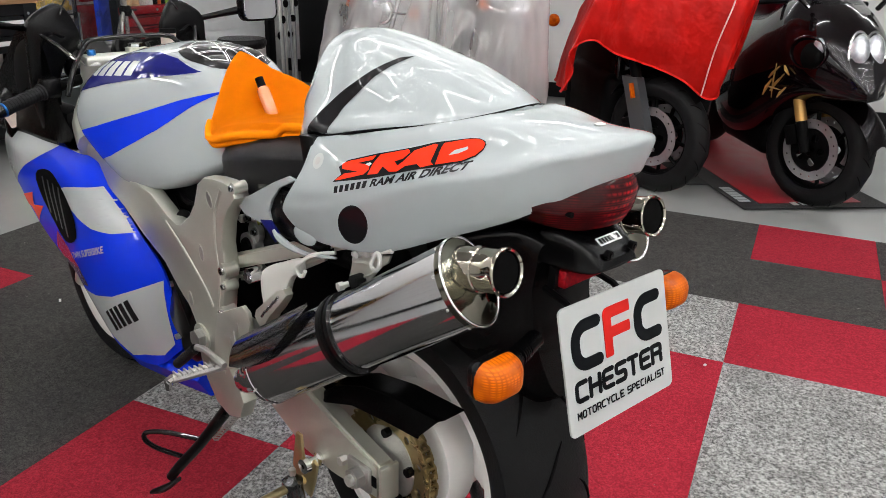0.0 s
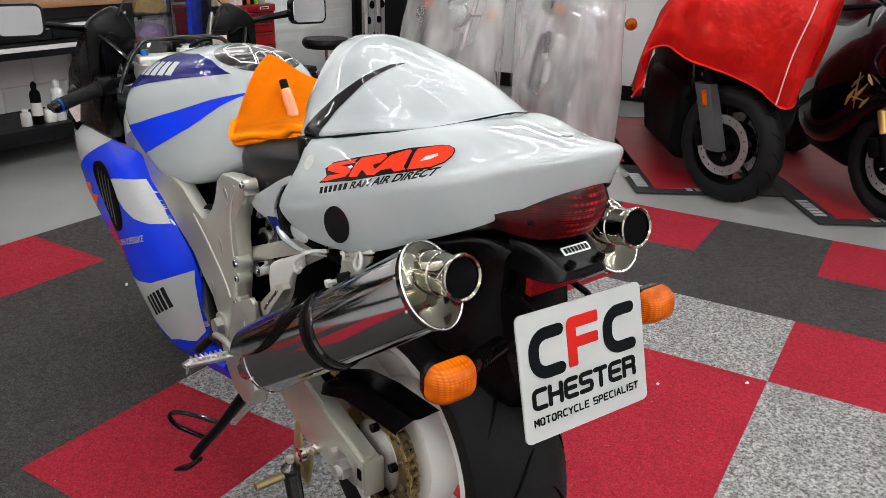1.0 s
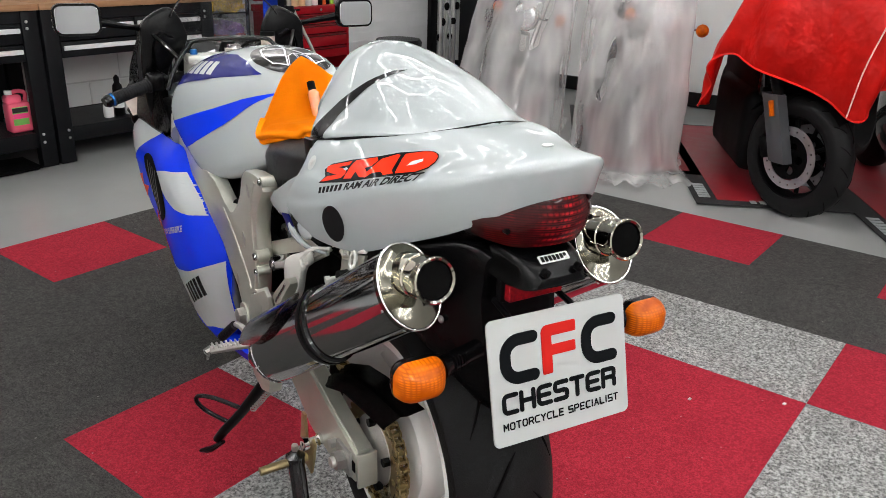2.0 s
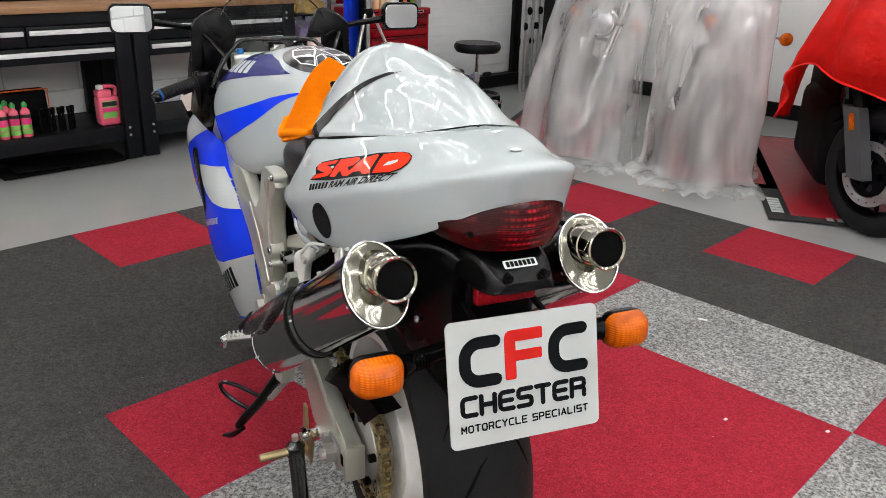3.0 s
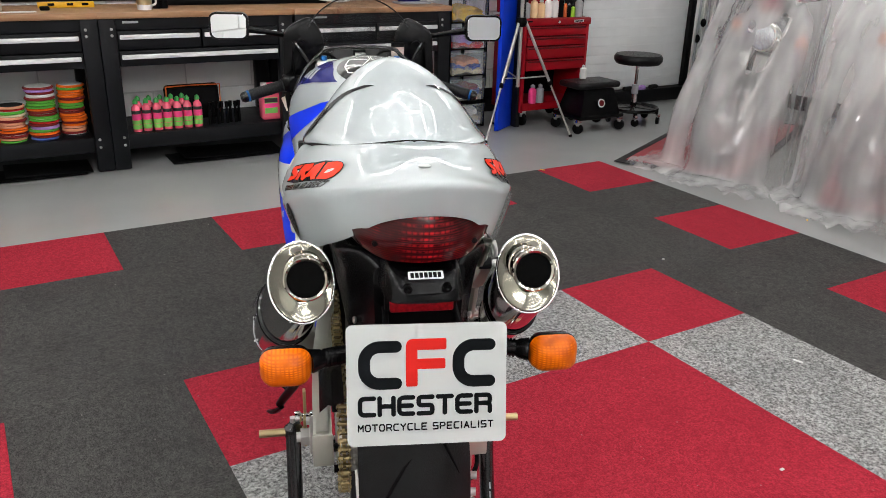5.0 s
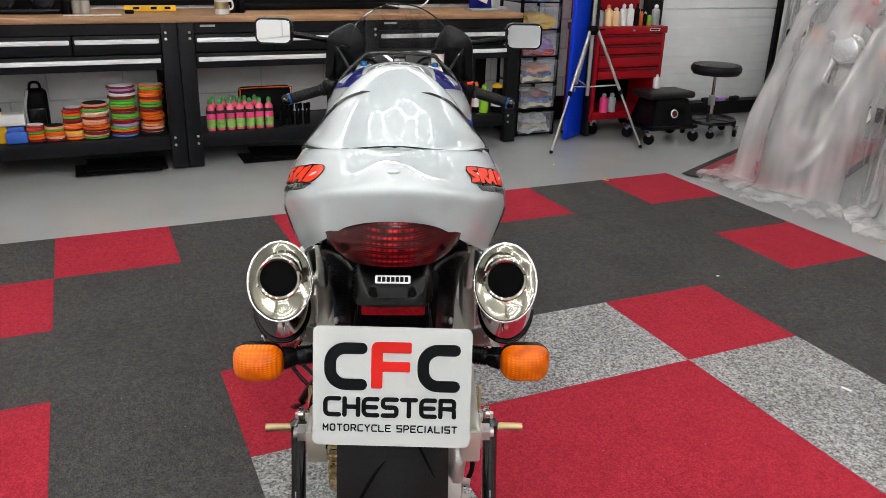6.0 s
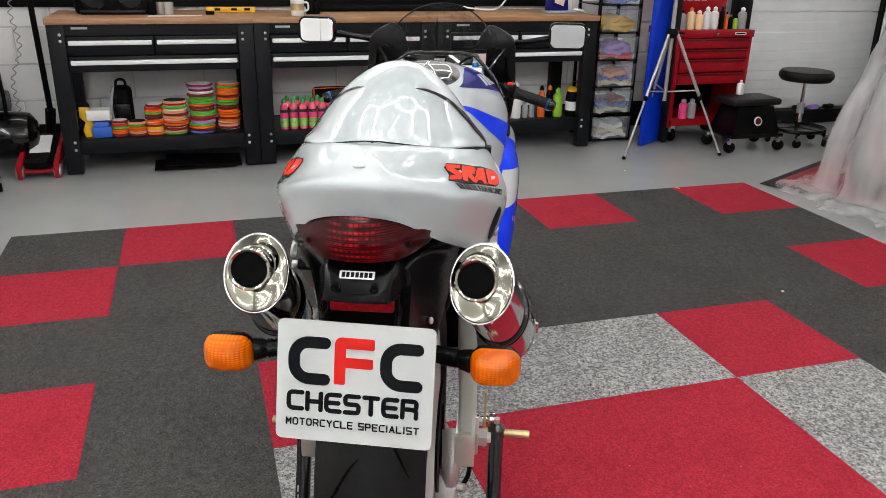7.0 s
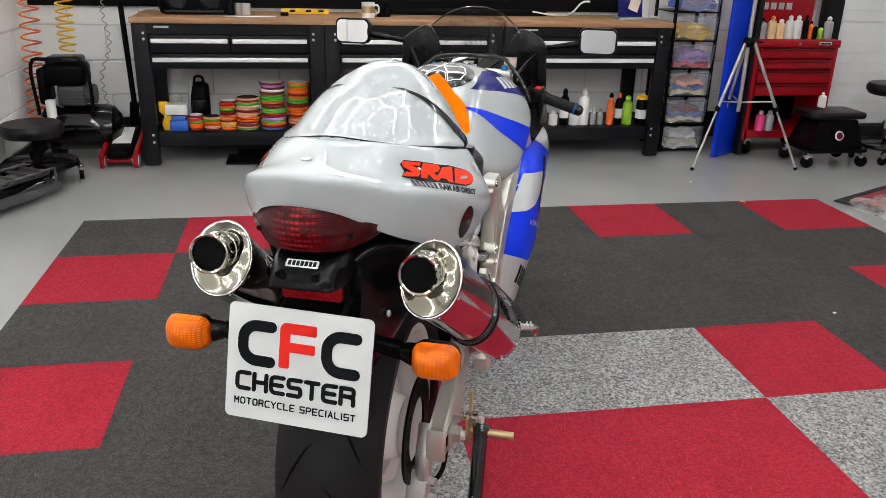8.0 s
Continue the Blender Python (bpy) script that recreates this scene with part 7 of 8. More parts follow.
# drawer tower
dt = thing("drawer_tower", "clear plastic drawer tower with coloured cloths", "drawer unit", m=pose(1.225, 3.18, 0))
for x in (-.155, .155):
    for y in (.02, .33):
        part("post", box(B(), (x, y, .573), (.018, .02, 1.146)), M_BLACK, dt)
for k in range(7):
    z = .012 + k * .187
    part("frame_shelf", box(B(), (0, .175, z), (.33, .33, .008), None, .003), M_BLACK, dt)
    if k == 6:
        break
    d = part("drawer", loft(B(), [[Vector((a * s_, y, z + .012 + b)) for a, b, s_ in ((-.14, 0, 1), (.14, 0, 1), (.15, .150, 1), (-.15, .150, 1))] for y in (-.004, .0)]), M_CLEARPL, dt, "clear drawer front")
    part("drawer_lip", box(B(), (0, -.004, z + .160), (.30, .02, .010), None, .004), M_CLEARPL, d)
    cols = (("white", "cream", "white"), ("cream", "blue", "maroon"), ("cream", "blue", "salmon"), ("red", "lilac", "lilac"), ("yellow", "yellow", "yellow"), ("blue", "lilac", "blue"))[k]
    for j, c in enumerate(cols):
        bm = B()
        bmesh.ops.create_grid(bm, x_segments=14, y_segments=6, size=.5)
        hh = .030 + .008 * ((j + k) % 3)
        r_ = bmesh.ops.extrude_face_region(bm, geom=bm.faces[:])
        for v in r_["geom"]:
            if isinstance(v, bmesh.types.BMVert):
                v.co.z += 1
        for v in bm.verts:
            x, y, q = v.co
            e = 1 - .25 * (abs(y) * 2) ** 4
            v.co = Vector((x * (.25 - .03 * j), .115 + y * .21, z + .018 + j * .030 + (q * hh) * e + .010 * math.sin(7 * x + 2 * j + k) + .006 * math.sin(17 * x + 9 * y + 3 * k)))
        part("folded_cloth", bm, PAD_COL[c], d, c + " cloth")
part("top_lid", box(B(), (0, .175, 1.148), (.335, .34, .012), None, .004), M_BLACK, dt)

# blue board and dark board leaning by the tool chest
bb = thing("blue_board", "tall bright blue board leaning on the wall", "board", m=pose(1.40, 3.02, 0, 0, 0, 32))
part("panel", box(B(), (.09, .0, .85), (.25, .03, 1.70), None, .003), M_BLUEBOARD, bb)
part("edge", box(B(), (.222, 0, .85), (.016, .034, 1.70), None, .002), plain("pale_blue_edge", (.08, .25, .65), .4), bb, "lighter blue edge")
db = thing("dark_board", "narrow dark board beside the tool chest", "board", m=pose(1.60, 3.10, 0, 0, 0, 0))
part("panel", box(B(), (0, 0, .85), (.035, .10, 1.70), None, .003), M_SKIRT, db)

# tripod
M_TRIPOD = mat("champagne_tripod_tube", (0.46, 0.45, 0.42), 0.35, 0.7, var=0.08)
tp = thing("tripod", "silver aluminium camera tripod standing open", "tripod", m=pose(1.385, 2.78, 0))
part("centre_column", tube(B(), [(0, 0, .36), (0, 0, 1.25)], .013, 12), M_TRIPOD, tp)
hub = part("crown", joined(lathe(B(), [(.0, -.03), (.028, -.03), (.04, .0), (.03, .03), (.0, .03)], Matrix.Translation((0, 0, .80)), 18), box(B(), (.06, 0, .80), (.07, .012, .012), None, .004)), M_MATTBLACK, tp)
for fx, fy in ((-.325, -.11), (.375, -.165), (.10, .42)):
    f = Vector((fx, fy, .012))
    t = Vector((fx * .08, fy * .08, .80))
    lg = part("leg", tube(B(), [t, t.lerp(f, .52)], .0105, 10), M_TRIPOD, tp, "pale leg")
    part("lower_leg", tube(B(), [t.lerp(f, .5), f], .0072, 10), M_TRIPOD, lg)
    part("clamp", ball(B(), t.lerp(f, .52), (.016, .016, .022), 10), M_MATTBLACK, lg)
    part("foot", ball(B(), f, (.014, .014, .012), 10), M_MATTBLACK, lg)
    part("brace", tube(B(), [(0, 0, .42), t.lerp(f, .46)], .005, 6), M_TRIPOD, lg)

# red tool chest
tc = thing("tool_chest", "red steel roller tool chest with bottles on top", "tool chest", m=pose(1.60, 3.03, 0))
W_ = .60
part("body", box(B(), (W_ / 2, .20, .585), (W_ - .04, .36, .33), None, .006), M_DKRED, tc)
part("bay_back", box(B(), (W_ / 2, .36, .30), (W_ - .04, .02, .28)), M_MATTBLACK, tc, "dark back of the open bay")
part("top_tray", box(B(), (W_ / 2, .19, .765), (W_ + .02, .40, .05), None, .006), M_REDPAINT, tc)
part("side_wall", box(B(), (.012, .19, .43), (.028, .38, .64), None, .004), M_REDPAINT, tc)
part("side_wall", box(B(), (W_ - .012, .19, .43), (.028, .38, .64), None, .004), M_REDPAINT, tc)
for z0, z1 in ((.665, .735), (.595, .66), (.50, .59), (.415, .495)):
    d = part("drawer", box(B(), (W_ / 2, .008, (z0 + z1) / 2), (W_ - .06, .03, z1 - z0 - .006), None, .004), M_REDPAINT, tc)
    part("pull", box(B(), (W_ / 2, -.012, z1 - .012), (W_ - .08, .014, .010), None, .004), M_DKRED, d)
part("lock", cyl(B(), (.30, -.004, .765), (.30, -.018, .765), .010, n=12), M_CHROME, tc)
part("badge", box(B(), (.49, -.012, .767), (.09, .003, .018)), M_HANDLE, tc, "silver badge with unreadable print")
part("badge_print", box(B(), (.49, -.0142, .767), (.075, .002, .010)), M_INK, tc)
part("lower_tray", box(B(), (W_ / 2, .19, .15), (W_, .38, .06), None, .006), M_REDPAINT, tc)
for x in (.06, W_ - .06):
    for y in (.05, .33):
        c = part("caster", lathe(B(), [(.0, -.014), (.045, -.014), (.05, -.008), (.05, .008), (.045, .014), (.0, .014)], Matrix.Translation((x, y, .052)) @ AX_X, 20), M_MATTBLACK, tc, "black caster")
        part("caster_fork", box(B(), (x, y, .095), (.045, .04, .05), None, .006), M_BOLT, c)
lid = part("open_lid", box(B(), (W_ / 2, .36, 1.02), (W_, .03, .42), None, .006), M_REDPAINT, tc, "raised red lid")
for k in range(6):
    part("lid_print", box(B(), (.10 + k * .06, .343, .985), (.042, .002, .045)), M_WHITEINK, lid, "white bar standing for the maker's name")
CT = .7905
for x, h, r, body, cap in ((.05, .135, .034, M_GREYPL, M_MATTBLACK), (.125, .15, .028, M_CREAMPL, M_ORANGEPL), (.19, .13, .030, M_CREAMPL, M_WHITEPL), (.255, .155, .028, M_WHITEPL, M_WHITEPL), (.315, .155, .028, M_WHITEPL, M_WHITEPL), (.375, .16, .018, M_MATTBLACK, M_MATTBLACK), (.415, .12, .014, M_ORANGEPL, M_MATTBLACK), (.45, .10, .016, M_MATTBLACK, M_GREYPL), (.49, .09, .018, M_LIME, M_MATTBLACK), (.545, .15, .030, M_GREYPL, M_WHITEPL)):
    bottle("care_bottle", 1.60 + x, 3.10, CT, h, r, body, cap, "small care product bottle on the red tool chest", "", .45, None, "bottles on the tool chest")
for x, z, m_ in ((.10, .19, M_PINKLABEL), (.17, .19, M_GREYPL)):
    bottle("spray_can", 1.60 + x, 3.02, .1805, .14, .03, m_, M_GREYPL, "small bottle in the chest's open bay", "", .5)

# black rolling seat in front of the chest
rs = thing("rolling_seat", "black rolling mechanic's seat with storage tray", "rolling seat", m=pose(2.07, 2.80, 0))
part("cushion", box(B(), (-.01, 0, .340), (.40, .25, .048), None, .025, 3), M_VINYL, rs, "black padded cushion")
part("box", loft(B(), [[Vector((s1 * w, s2 * d, z)) for s1, s2 in ((-1, -1), (1, -1), (1, 1), (-1, 1))] for z, w, d in ((.12, .19, .14), (.31, .14, .10))]), M_BLACK, rs)
part("badge", lathe(B(), [(.0, .003), (.03, .003), (.032, .0)], Matrix.Translation((.0, -.135, .215)) @ Matrix.Rotation(radians(75), 4, "X"), 24), M_HANDLE, rs, "round silver badge")
part("badge_centre", lathe(B(), [(.0, .005), (.022, .005), (.023, .0)], Matrix.Translation((.0, -.136, .215)) @ Matrix.Rotation(radians(75), 4, "X"), 24), M_DKRED, rs)
part("tray", box(B(), (0, 0, .115), (.43, .32, .03), None, .012, 2), M_BLACK, rs)
for x in (-.20, .20):
    for y in (-.13, .13):
        c = part("caster", lathe(B(), [(.0, -.014), (.036, -.014), (.04, -.008), (.04, .008), (.036, .014), (.0, .014)], Matrix.Translation((x, y, .041)) @ Matrix.Rotation(.6, 4, "Z") @ AX_X, 20), M_MATTBLACK, rs)
        part("caster_fork", box(B(), (x, y, .085), (.04, .04, .05), None, .008), M_CHROME, c, "chrome fork")
bottle("glue_bottle", 2.02, 2.84, .373, .10, .026, M_WHITEPL, M_WHITEPL, "white squeeze bottle on the rolling seat", "", .35)


# round stools
def round_stool(m, seat_z, seat_r, base_r, label, dark=False):
    s = thing("round_stool", label, "stool", "", m)
    part("seat", lathe(B(), [(.0, seat_z - .07), (seat_r * .9, seat_z - .07), (seat_r, seat_z - .045), (seat_r, seat_z - .02), (seat_r * .93, seat_z), (.0, seat_z + .004)], None, 36), M_VINYL, s, "black padded seat")
    part("gas_column", joined(cyl(B(), (0, 0, .10), (0, 0, seat_z * .55), .022), cyl(B(), (0, 0, seat_z * .5), (0, 0, seat_z - .06), .012)), M_MATTBLACK if dark else M_CHROME, s, "gas column")
    part("column_sleeve", cyl(B(), (0, 0, seat_z * .42), (0, 0, seat_z * .56), .034 if dark else .026), M_MATTBLACK if dark else M_GREYPL, s)
    part("foot_tray", lathe(B(), [(.0, .10), (base_r * .9, .095), (base_r, .11), (base_r * .98, .125), (base_r * .88, .108), (.0, .115)], None, 30), M_BLACK, s, "black round tray")
    for k in range(5):
        a = 2 * math.pi * k / 5 + .3
        p = Vector((math.cos(a) * base_r, math.sin(a) * base_r, .095))
        l = part("base_arm", tube(B(), [(0, 0, .10), p], [.022, .014], 8), M_BLACK, s)
        c = part("caster", lathe(B(), [(.0, -.012), (.028, -.012), (.031, -.006), (.031, .006), (.028, .012), (.0, .012)], Matrix.Translation((p.x, p.y, .0325)) @ Matrix.Rotation(a, 4, "Z") @ AX_X, 18), M_MATTBLACK, s)
        part("caster_fork", box(B(), (p.x, p.y, .07), (.03, .03, .045), None, .006), M_CHROME, c)
    return s


round_stool(pose(2.56, 2.84, 0), .525, .185, .20, "round black padded work stool on casters")
round_stool(pose(-2.90, 2.72, 0), .345, .165, .22, "low round black mechanic's stool with tray", True)

# white sectional door in the back wall
dr = thing("sectional_door", "white ribbed sectional door in a dark frame", "door", m=pose(2.40, Y1 - .02, 0))
DW, DF = 1.24, -.14
for z0, z1 in ((.115, .865), (.872, 1.62), (1.627, 2.6)):
    pn = part("door_panel", box(B(), (.10 + DW / 2, DF + .02, (z0 + z1) / 2), (DW, .04, z1 - z0), None, .003), M_SHUTTER, dr, "white door section")
    for j in range(int((z1 - z0) / .075)):
        part("panel_rib", box(B(), (.10 + DW / 2, DF - .0005, z0 + .045 + j * .075), (DW - .02, .0016, .066), None, .0015, 1), M_SHUTTER, pn)
part("door_track", box(B(), (.035, DF + .01, 1.3), (.12, .10, 2.6), None, .004), M_SKIRT, dr, "dark track")
part("door_track", box(B(), (.10 + DW + .05, DF + .01, 1.3), (.10, .10, 2.6), None, .004), M_SKIRT, dr, "dark track")
part("sill_box", box(B(), (.10 + DW / 2, DF - .03, .055), (DW + .12, .10, .11), None, .005), M_SKIRT, dr, "dark sill trunking")
for k, c in enumerate(("black", "lilac", "black")):
    part("sill_item", box(B(), (.66 + k * .15, DF - .06, .128), (.10, .045, .036), Euler((0, 0, .1 * k)).to_matrix(), .012, 2), PAD_COL[c], dr, "small cloth bundle on the sill")

# folded lighting stands by the door
fs_ = thing("folded_stands", "bundle of grey folded lighting stands", "stands", m=pose(3.55, 3.05, 0, 0, 0, 0))
for k in range(6):
    p = part("stand_tube", tube(B(), [(-.18 + k * .05, .02 * (k % 3), .02), (-.12 + k * .05, .06 + .02 * (k % 2), 1.15)], .013, 8), M_GREYPL if k % 2 else M_BOLT, fs_)
    part("stand_knuckle", ball(B(), (-.15 + k * .05, .04, .45 + .13 * (k % 3)), (.024, .024, .035), 10), M_MATTBLACK, p)
cb = thing("equipment_case", "tall dark equipment case by the door", "case", m=pose(3.95, 2.95, 0))
part("shell", box(B(), (0, 0, .60), (.38, .40, 1.20), None, .02), M_SKIRT, cb)
part("red_panel", box(B(), (-.05, -.21, .95), (.26, .02, .30), None, .006), M_REDPAINT, cb, "red panel")

# compressor with hoses, jack
M_DARKCAST = plain("dark_casting", (.09, .09, .092), .5, metal=.5, bump=.3, bump_scale=200)
cp = thing("air_compressor", "black portable air compressor on its tank", "compressor", m=pose(-2.80, 3.28, 0))
part("tank", moved(lathe(B(), [(.0, -.24), (.08, -.235), (.13, -.20), (.14, -.15), (.14, .15), (.13, .20), (.08, .235), (.0, .24)], None, 30), Matrix.Translation((.02, .02, .20)) @ AX_X), M_GLOSSBLACK, cp, "black air tank")
part("motor", joined(box(B(), (.0, 0, .41), (.16, .16, .13), None, .02, 3), cyl(B(), (.05, 0, .41), (.13, 0, .41), .06)), M_DARKCAST, cp, "dark grey motor")
part("head", box(B(), (-.02, -.02, .54), (.24, .20, .13), None, .03, 3), M_MATTBLACK, cp, "black top shroud")
part("head_cap", box(B(), (-.02, -.02, .62), (.20, .17, .05), None, .018, 2), M_BLACK, cp)
for k in range(5):
    part("cooling_fin", box(B(), (.02, -.084, .36 + k * .020), (.12, .010, .007)), M_DARKCAST, cp)
part("shroud", box(B(), (-.15, -.02, .47), (.05, .20, .22), None, .03, 2), M_MATTBLACK, cp)
part("frame_tube", tube(B(), [(-.19, -.09, .30), (-.20, -.09, .60), (-.10, -.09, .63), (.08, -.09, .62), (.12, -.09, .50), (.12, -.09, .32)], .011, 8, smooth=4), M_MATTBLACK, cp)
part("regulator", joined(cyl(B(), (-.10, -.16, .30), (-.10, -.16, .40), .028), cyl(B(), (-.10, -.16, .26), (-.10, -.16, .30), .02)), M_WHITEPL, cp, "white filter bowl")
for x in (-.14, .16):
    part("wheel", lathe(B(), [(.0, -.02), (.06, -.02), (.065, -.012), (.065, .012), (.06, .02), (.0, .02)], Matrix.Translation((x, .10, .066)) @ AX_X, 24), M_RUBBER, cp)
    part("leg", box(B(), (x, -.08, .05), (.03, .03, .10), None, .005), M_MATTBLACK, cp)


def coil(p, q, r, n, wob):
    pts = []
    p, q = Vector(p), Vector(q)
    for k in range(n * 12):
        f = k / (n * 12)
        a = 2 * math.pi * k / 12
        pts.append(p.lerp(q, f) + Vector((r * math.cos(a), r * .8 * math.sin(a), 0)) + Vector((wob * math.sin(5 * f), 0, 0)))
    return pts


hs = thing("coiled_air_hose", "orange coiled air hose hanging on the wall", "air hose", m=pose(-2.99, 3.25, 0))
part("hose", tube(B(), coil((0, 0, 1.7), (-.0, -.02, .14), .055, 24, .02), .0055, 6), M_ORANGEPL, hs)
hs = thing("coiled_air_hose", "yellow coiled air hose hanging above the compressor", "air hose", m=pose(-2.80, 3.34, 0))
part("hose", tube(B(), coil((0, 0, 1.7), (0, 0, .66), .048, 24, .015), .006, 6), M_YELLOWPL, hs)
hs = thing("wall_cord", "thin dark coiled cord hanging on the wall", "cord", m=pose(-2.60, 3.52, 0))
part("wire", tube(B(), [Vector((.012 * math.sin(k * .9) - .10 * (k / 120) ** 2 + .02 * math.sin(k * .12), 0, 1.2 - k * .0078)) for k in range(120)], .0035, 5), M_GREYPL, hs)
jk = thing("floor_jack", "red low-profile trolley jack with black handle", "jack", m=pose(-2.53, 3.05, 0))
for s_ in (-1, 1):
    part("side_plate", box(B(), (s_ * .098, .22, .10), (.030, .54, .09), Euler((radians(13), 0, 0)).to_matrix(), .010), M_REDPAINT, jk)
    part("wheel", lathe(B(), [(.0, -.02), (.035, -.02), (.038, -.014), (.038, .014), (.035, .02), (.0, .02)], Matrix.Translation((s_ * .10, .0, .0385)) @ AX_X, 20), M_CAST, jk)
    part("rear_wheel", lathe(B(), [(.0, -.015), (.04, -.015), (.042, -.01), (.042, .01), (.04, .015), (.0, .015)], Matrix.Translation((s_ * .115, .46, .0425)) @ AX_X, 20), M_CAST, jk)
part("front_bar", cyl(B(), (-.12, .0, .040), (.12, .0, .040), .016), M_REDPAINT, jk)
part("top_cover", box(B(), (0, .18, .128), (.15, .34, .03), Euler((radians(16), 0, 0)).to_matrix(), .006), M_MATTBLACK, jk)
part("label_plate", box(B(), (0, .19, .152), (.11, .20, .006), Euler((radians(18), 0, 0)).to_matrix()), M_WHITEPL, jk, "pale worn label")
part("lift_arm", box(B(), (0, .10, .10), (.12, .30, .05), Euler((radians(6), 0, 0)).to_matrix(), .01), M_MATTBLACK, jk)
part("handle_socket", cyl(B(), (.02, .44, .16), (.045, .40, .32), .03), M_MATTBLACK, jk)
part("handle", cyl(B(), (.045, .40, .30), (.02, .40, 1.15), .017), M_MATTBLACK, jk, "long black handle")
cr = thing("scissor_lift", "grey folded scissor lift on the floor", "lift", m=pose(-2.93, 2.32, 0, 0, 0, 62))
for s_ in (-1, 1):
    part("rail", box(B(), (0, s_ * .09, .05), (.50, .04, .045), None, .004), M_DARKCAST, cr)
    part("scissor_arm", box(B(), (0, s_ * .06, .085), (.44, .014, .03), Euler((0, radians(9 * s_), 0)).to_matrix(), .004), M_MATTBLACK, cr)
part("top_plate", box(B(), (0, 0, .125), (.42, .14, .018), None, .004), M_DARKCAST, cr)
for k in range(5):
    part("grid_bar", box(B(), (-.18 + k * .09, 0, .142), (.012, .20, .014), None, .003), M_DARKCAST, cr)
for s_ in (-1, 1):
    part("edge_bar", tube(B(), [(-.22, s_ * .10, .10), (-.22, s_ * .10, .155), (.22, s_ * .10, .155), (.22, s_ * .10, .10)], .007, 6), M_DARKCAST, cr)
part("screw", cyl(B(), (-.26, 0, .06), (.24, 0, .06), .011), M_CHROME, cr)

# ---- covered and parked motorcycles by the right-hand wall ----
M_MATBLACK = mat("black_mat_fabric", (.014, .014, .015), .8, var=.2, bump=.4, bump_scale=400)
M_MATRED = mat("red_mat_fabric", (.26, .008, .016), .45, var=.15, scale=10, bump=.3, bump_scale=260)
M_COVER = mat("red_nylon_cover", (.78, .014, .010), .42, var=.16, scale=5, bump=1.0, bump_scale=7, spec=.3, bump_size=.03)
M_PIPING = mat("pale_piping", (.70, .45, .42), .5, var=.1)
M_FILM = thin_film("clear_dust_sheet", (.96, .955, .95), .66, .18, 1.0, 26)
M_DARKPAINT = mat("black_cherry_paint", (.0025, .001, .0016), .4, coat=1.0, var=.2, spec=.06)
M_CHERRY = mat("cherry_paint", (.045, .003, .008), .4, coat=.7, var=.2, spec=.1)
M_CLASSIC = mat("grey_tank_paint", (.10, .10, .105), .35, coat=.6, var=.15)
M_GOLD = mat("gold_decal", (.55, .33, .10), .4, .5, var=.1)
M_LAMPGLASS = mat("headlamp_glass", (.55, .57, .60), .06, .6, coat=1.0, var=.3, scale=40)
M_GREYBODY = mat("satin_grey_guard", (.05, .052, .056), .45, var=.1)
M_DULLRIM = mat("dull_chrome", (.75, .75, .75), .3, .6, var=.1)


M_DISC = mat("brake_steel", (.60, .60, .61), .35, .9, var=.15, bump=.1, bump_scale=300)


def floor_mat(m, group, lettered=True):
    mt = thing("parking_mat", "black and red motorcycle parking mat", "mat", group, m)
    part("mat_base", box(B(), (1.0, -.40, .004), (2.0, .80, .006), None, .002), M_MATBLACK, mt)
    part("mat_centre", box(B(), (1.02, -.40, .008), (1.88, .56 if lettered else .70, .004), None, .001), M_MATRED, mt, "red centre field")
    if not lettered:
        return mt
    for k in range(6):
        x = .13 + k * .045
        part("mat_letter", moved(box(B(), (0, 0, 0), (.034, .062, .0015)), Matrix.Translation((x, -.060, .0082))), M_WHITEINK, mt, "white bar standing for the maker's name")
        if k < 5:
            part("mat_letter", box(B(), (.06, -.30 - k * .05, .0112), (.05, .032, .0015)), M_WHITEINK, mt, "white bar standing for the maker's name")
    return mt


floor_mat(pose(1.69, .0, 0, 0, 0, 30.5), "parking mats")
floor_mat(pose(1.71, -.91, 0, 0, 0, 30.5), "parking mats")
floor_mat(pose(1.86, .82, 0, 0, 0, 30.5), "parking mats")
floor_mat(pose(1.585, 1.955, 0, 0, 0, 26), "parking mats", False)


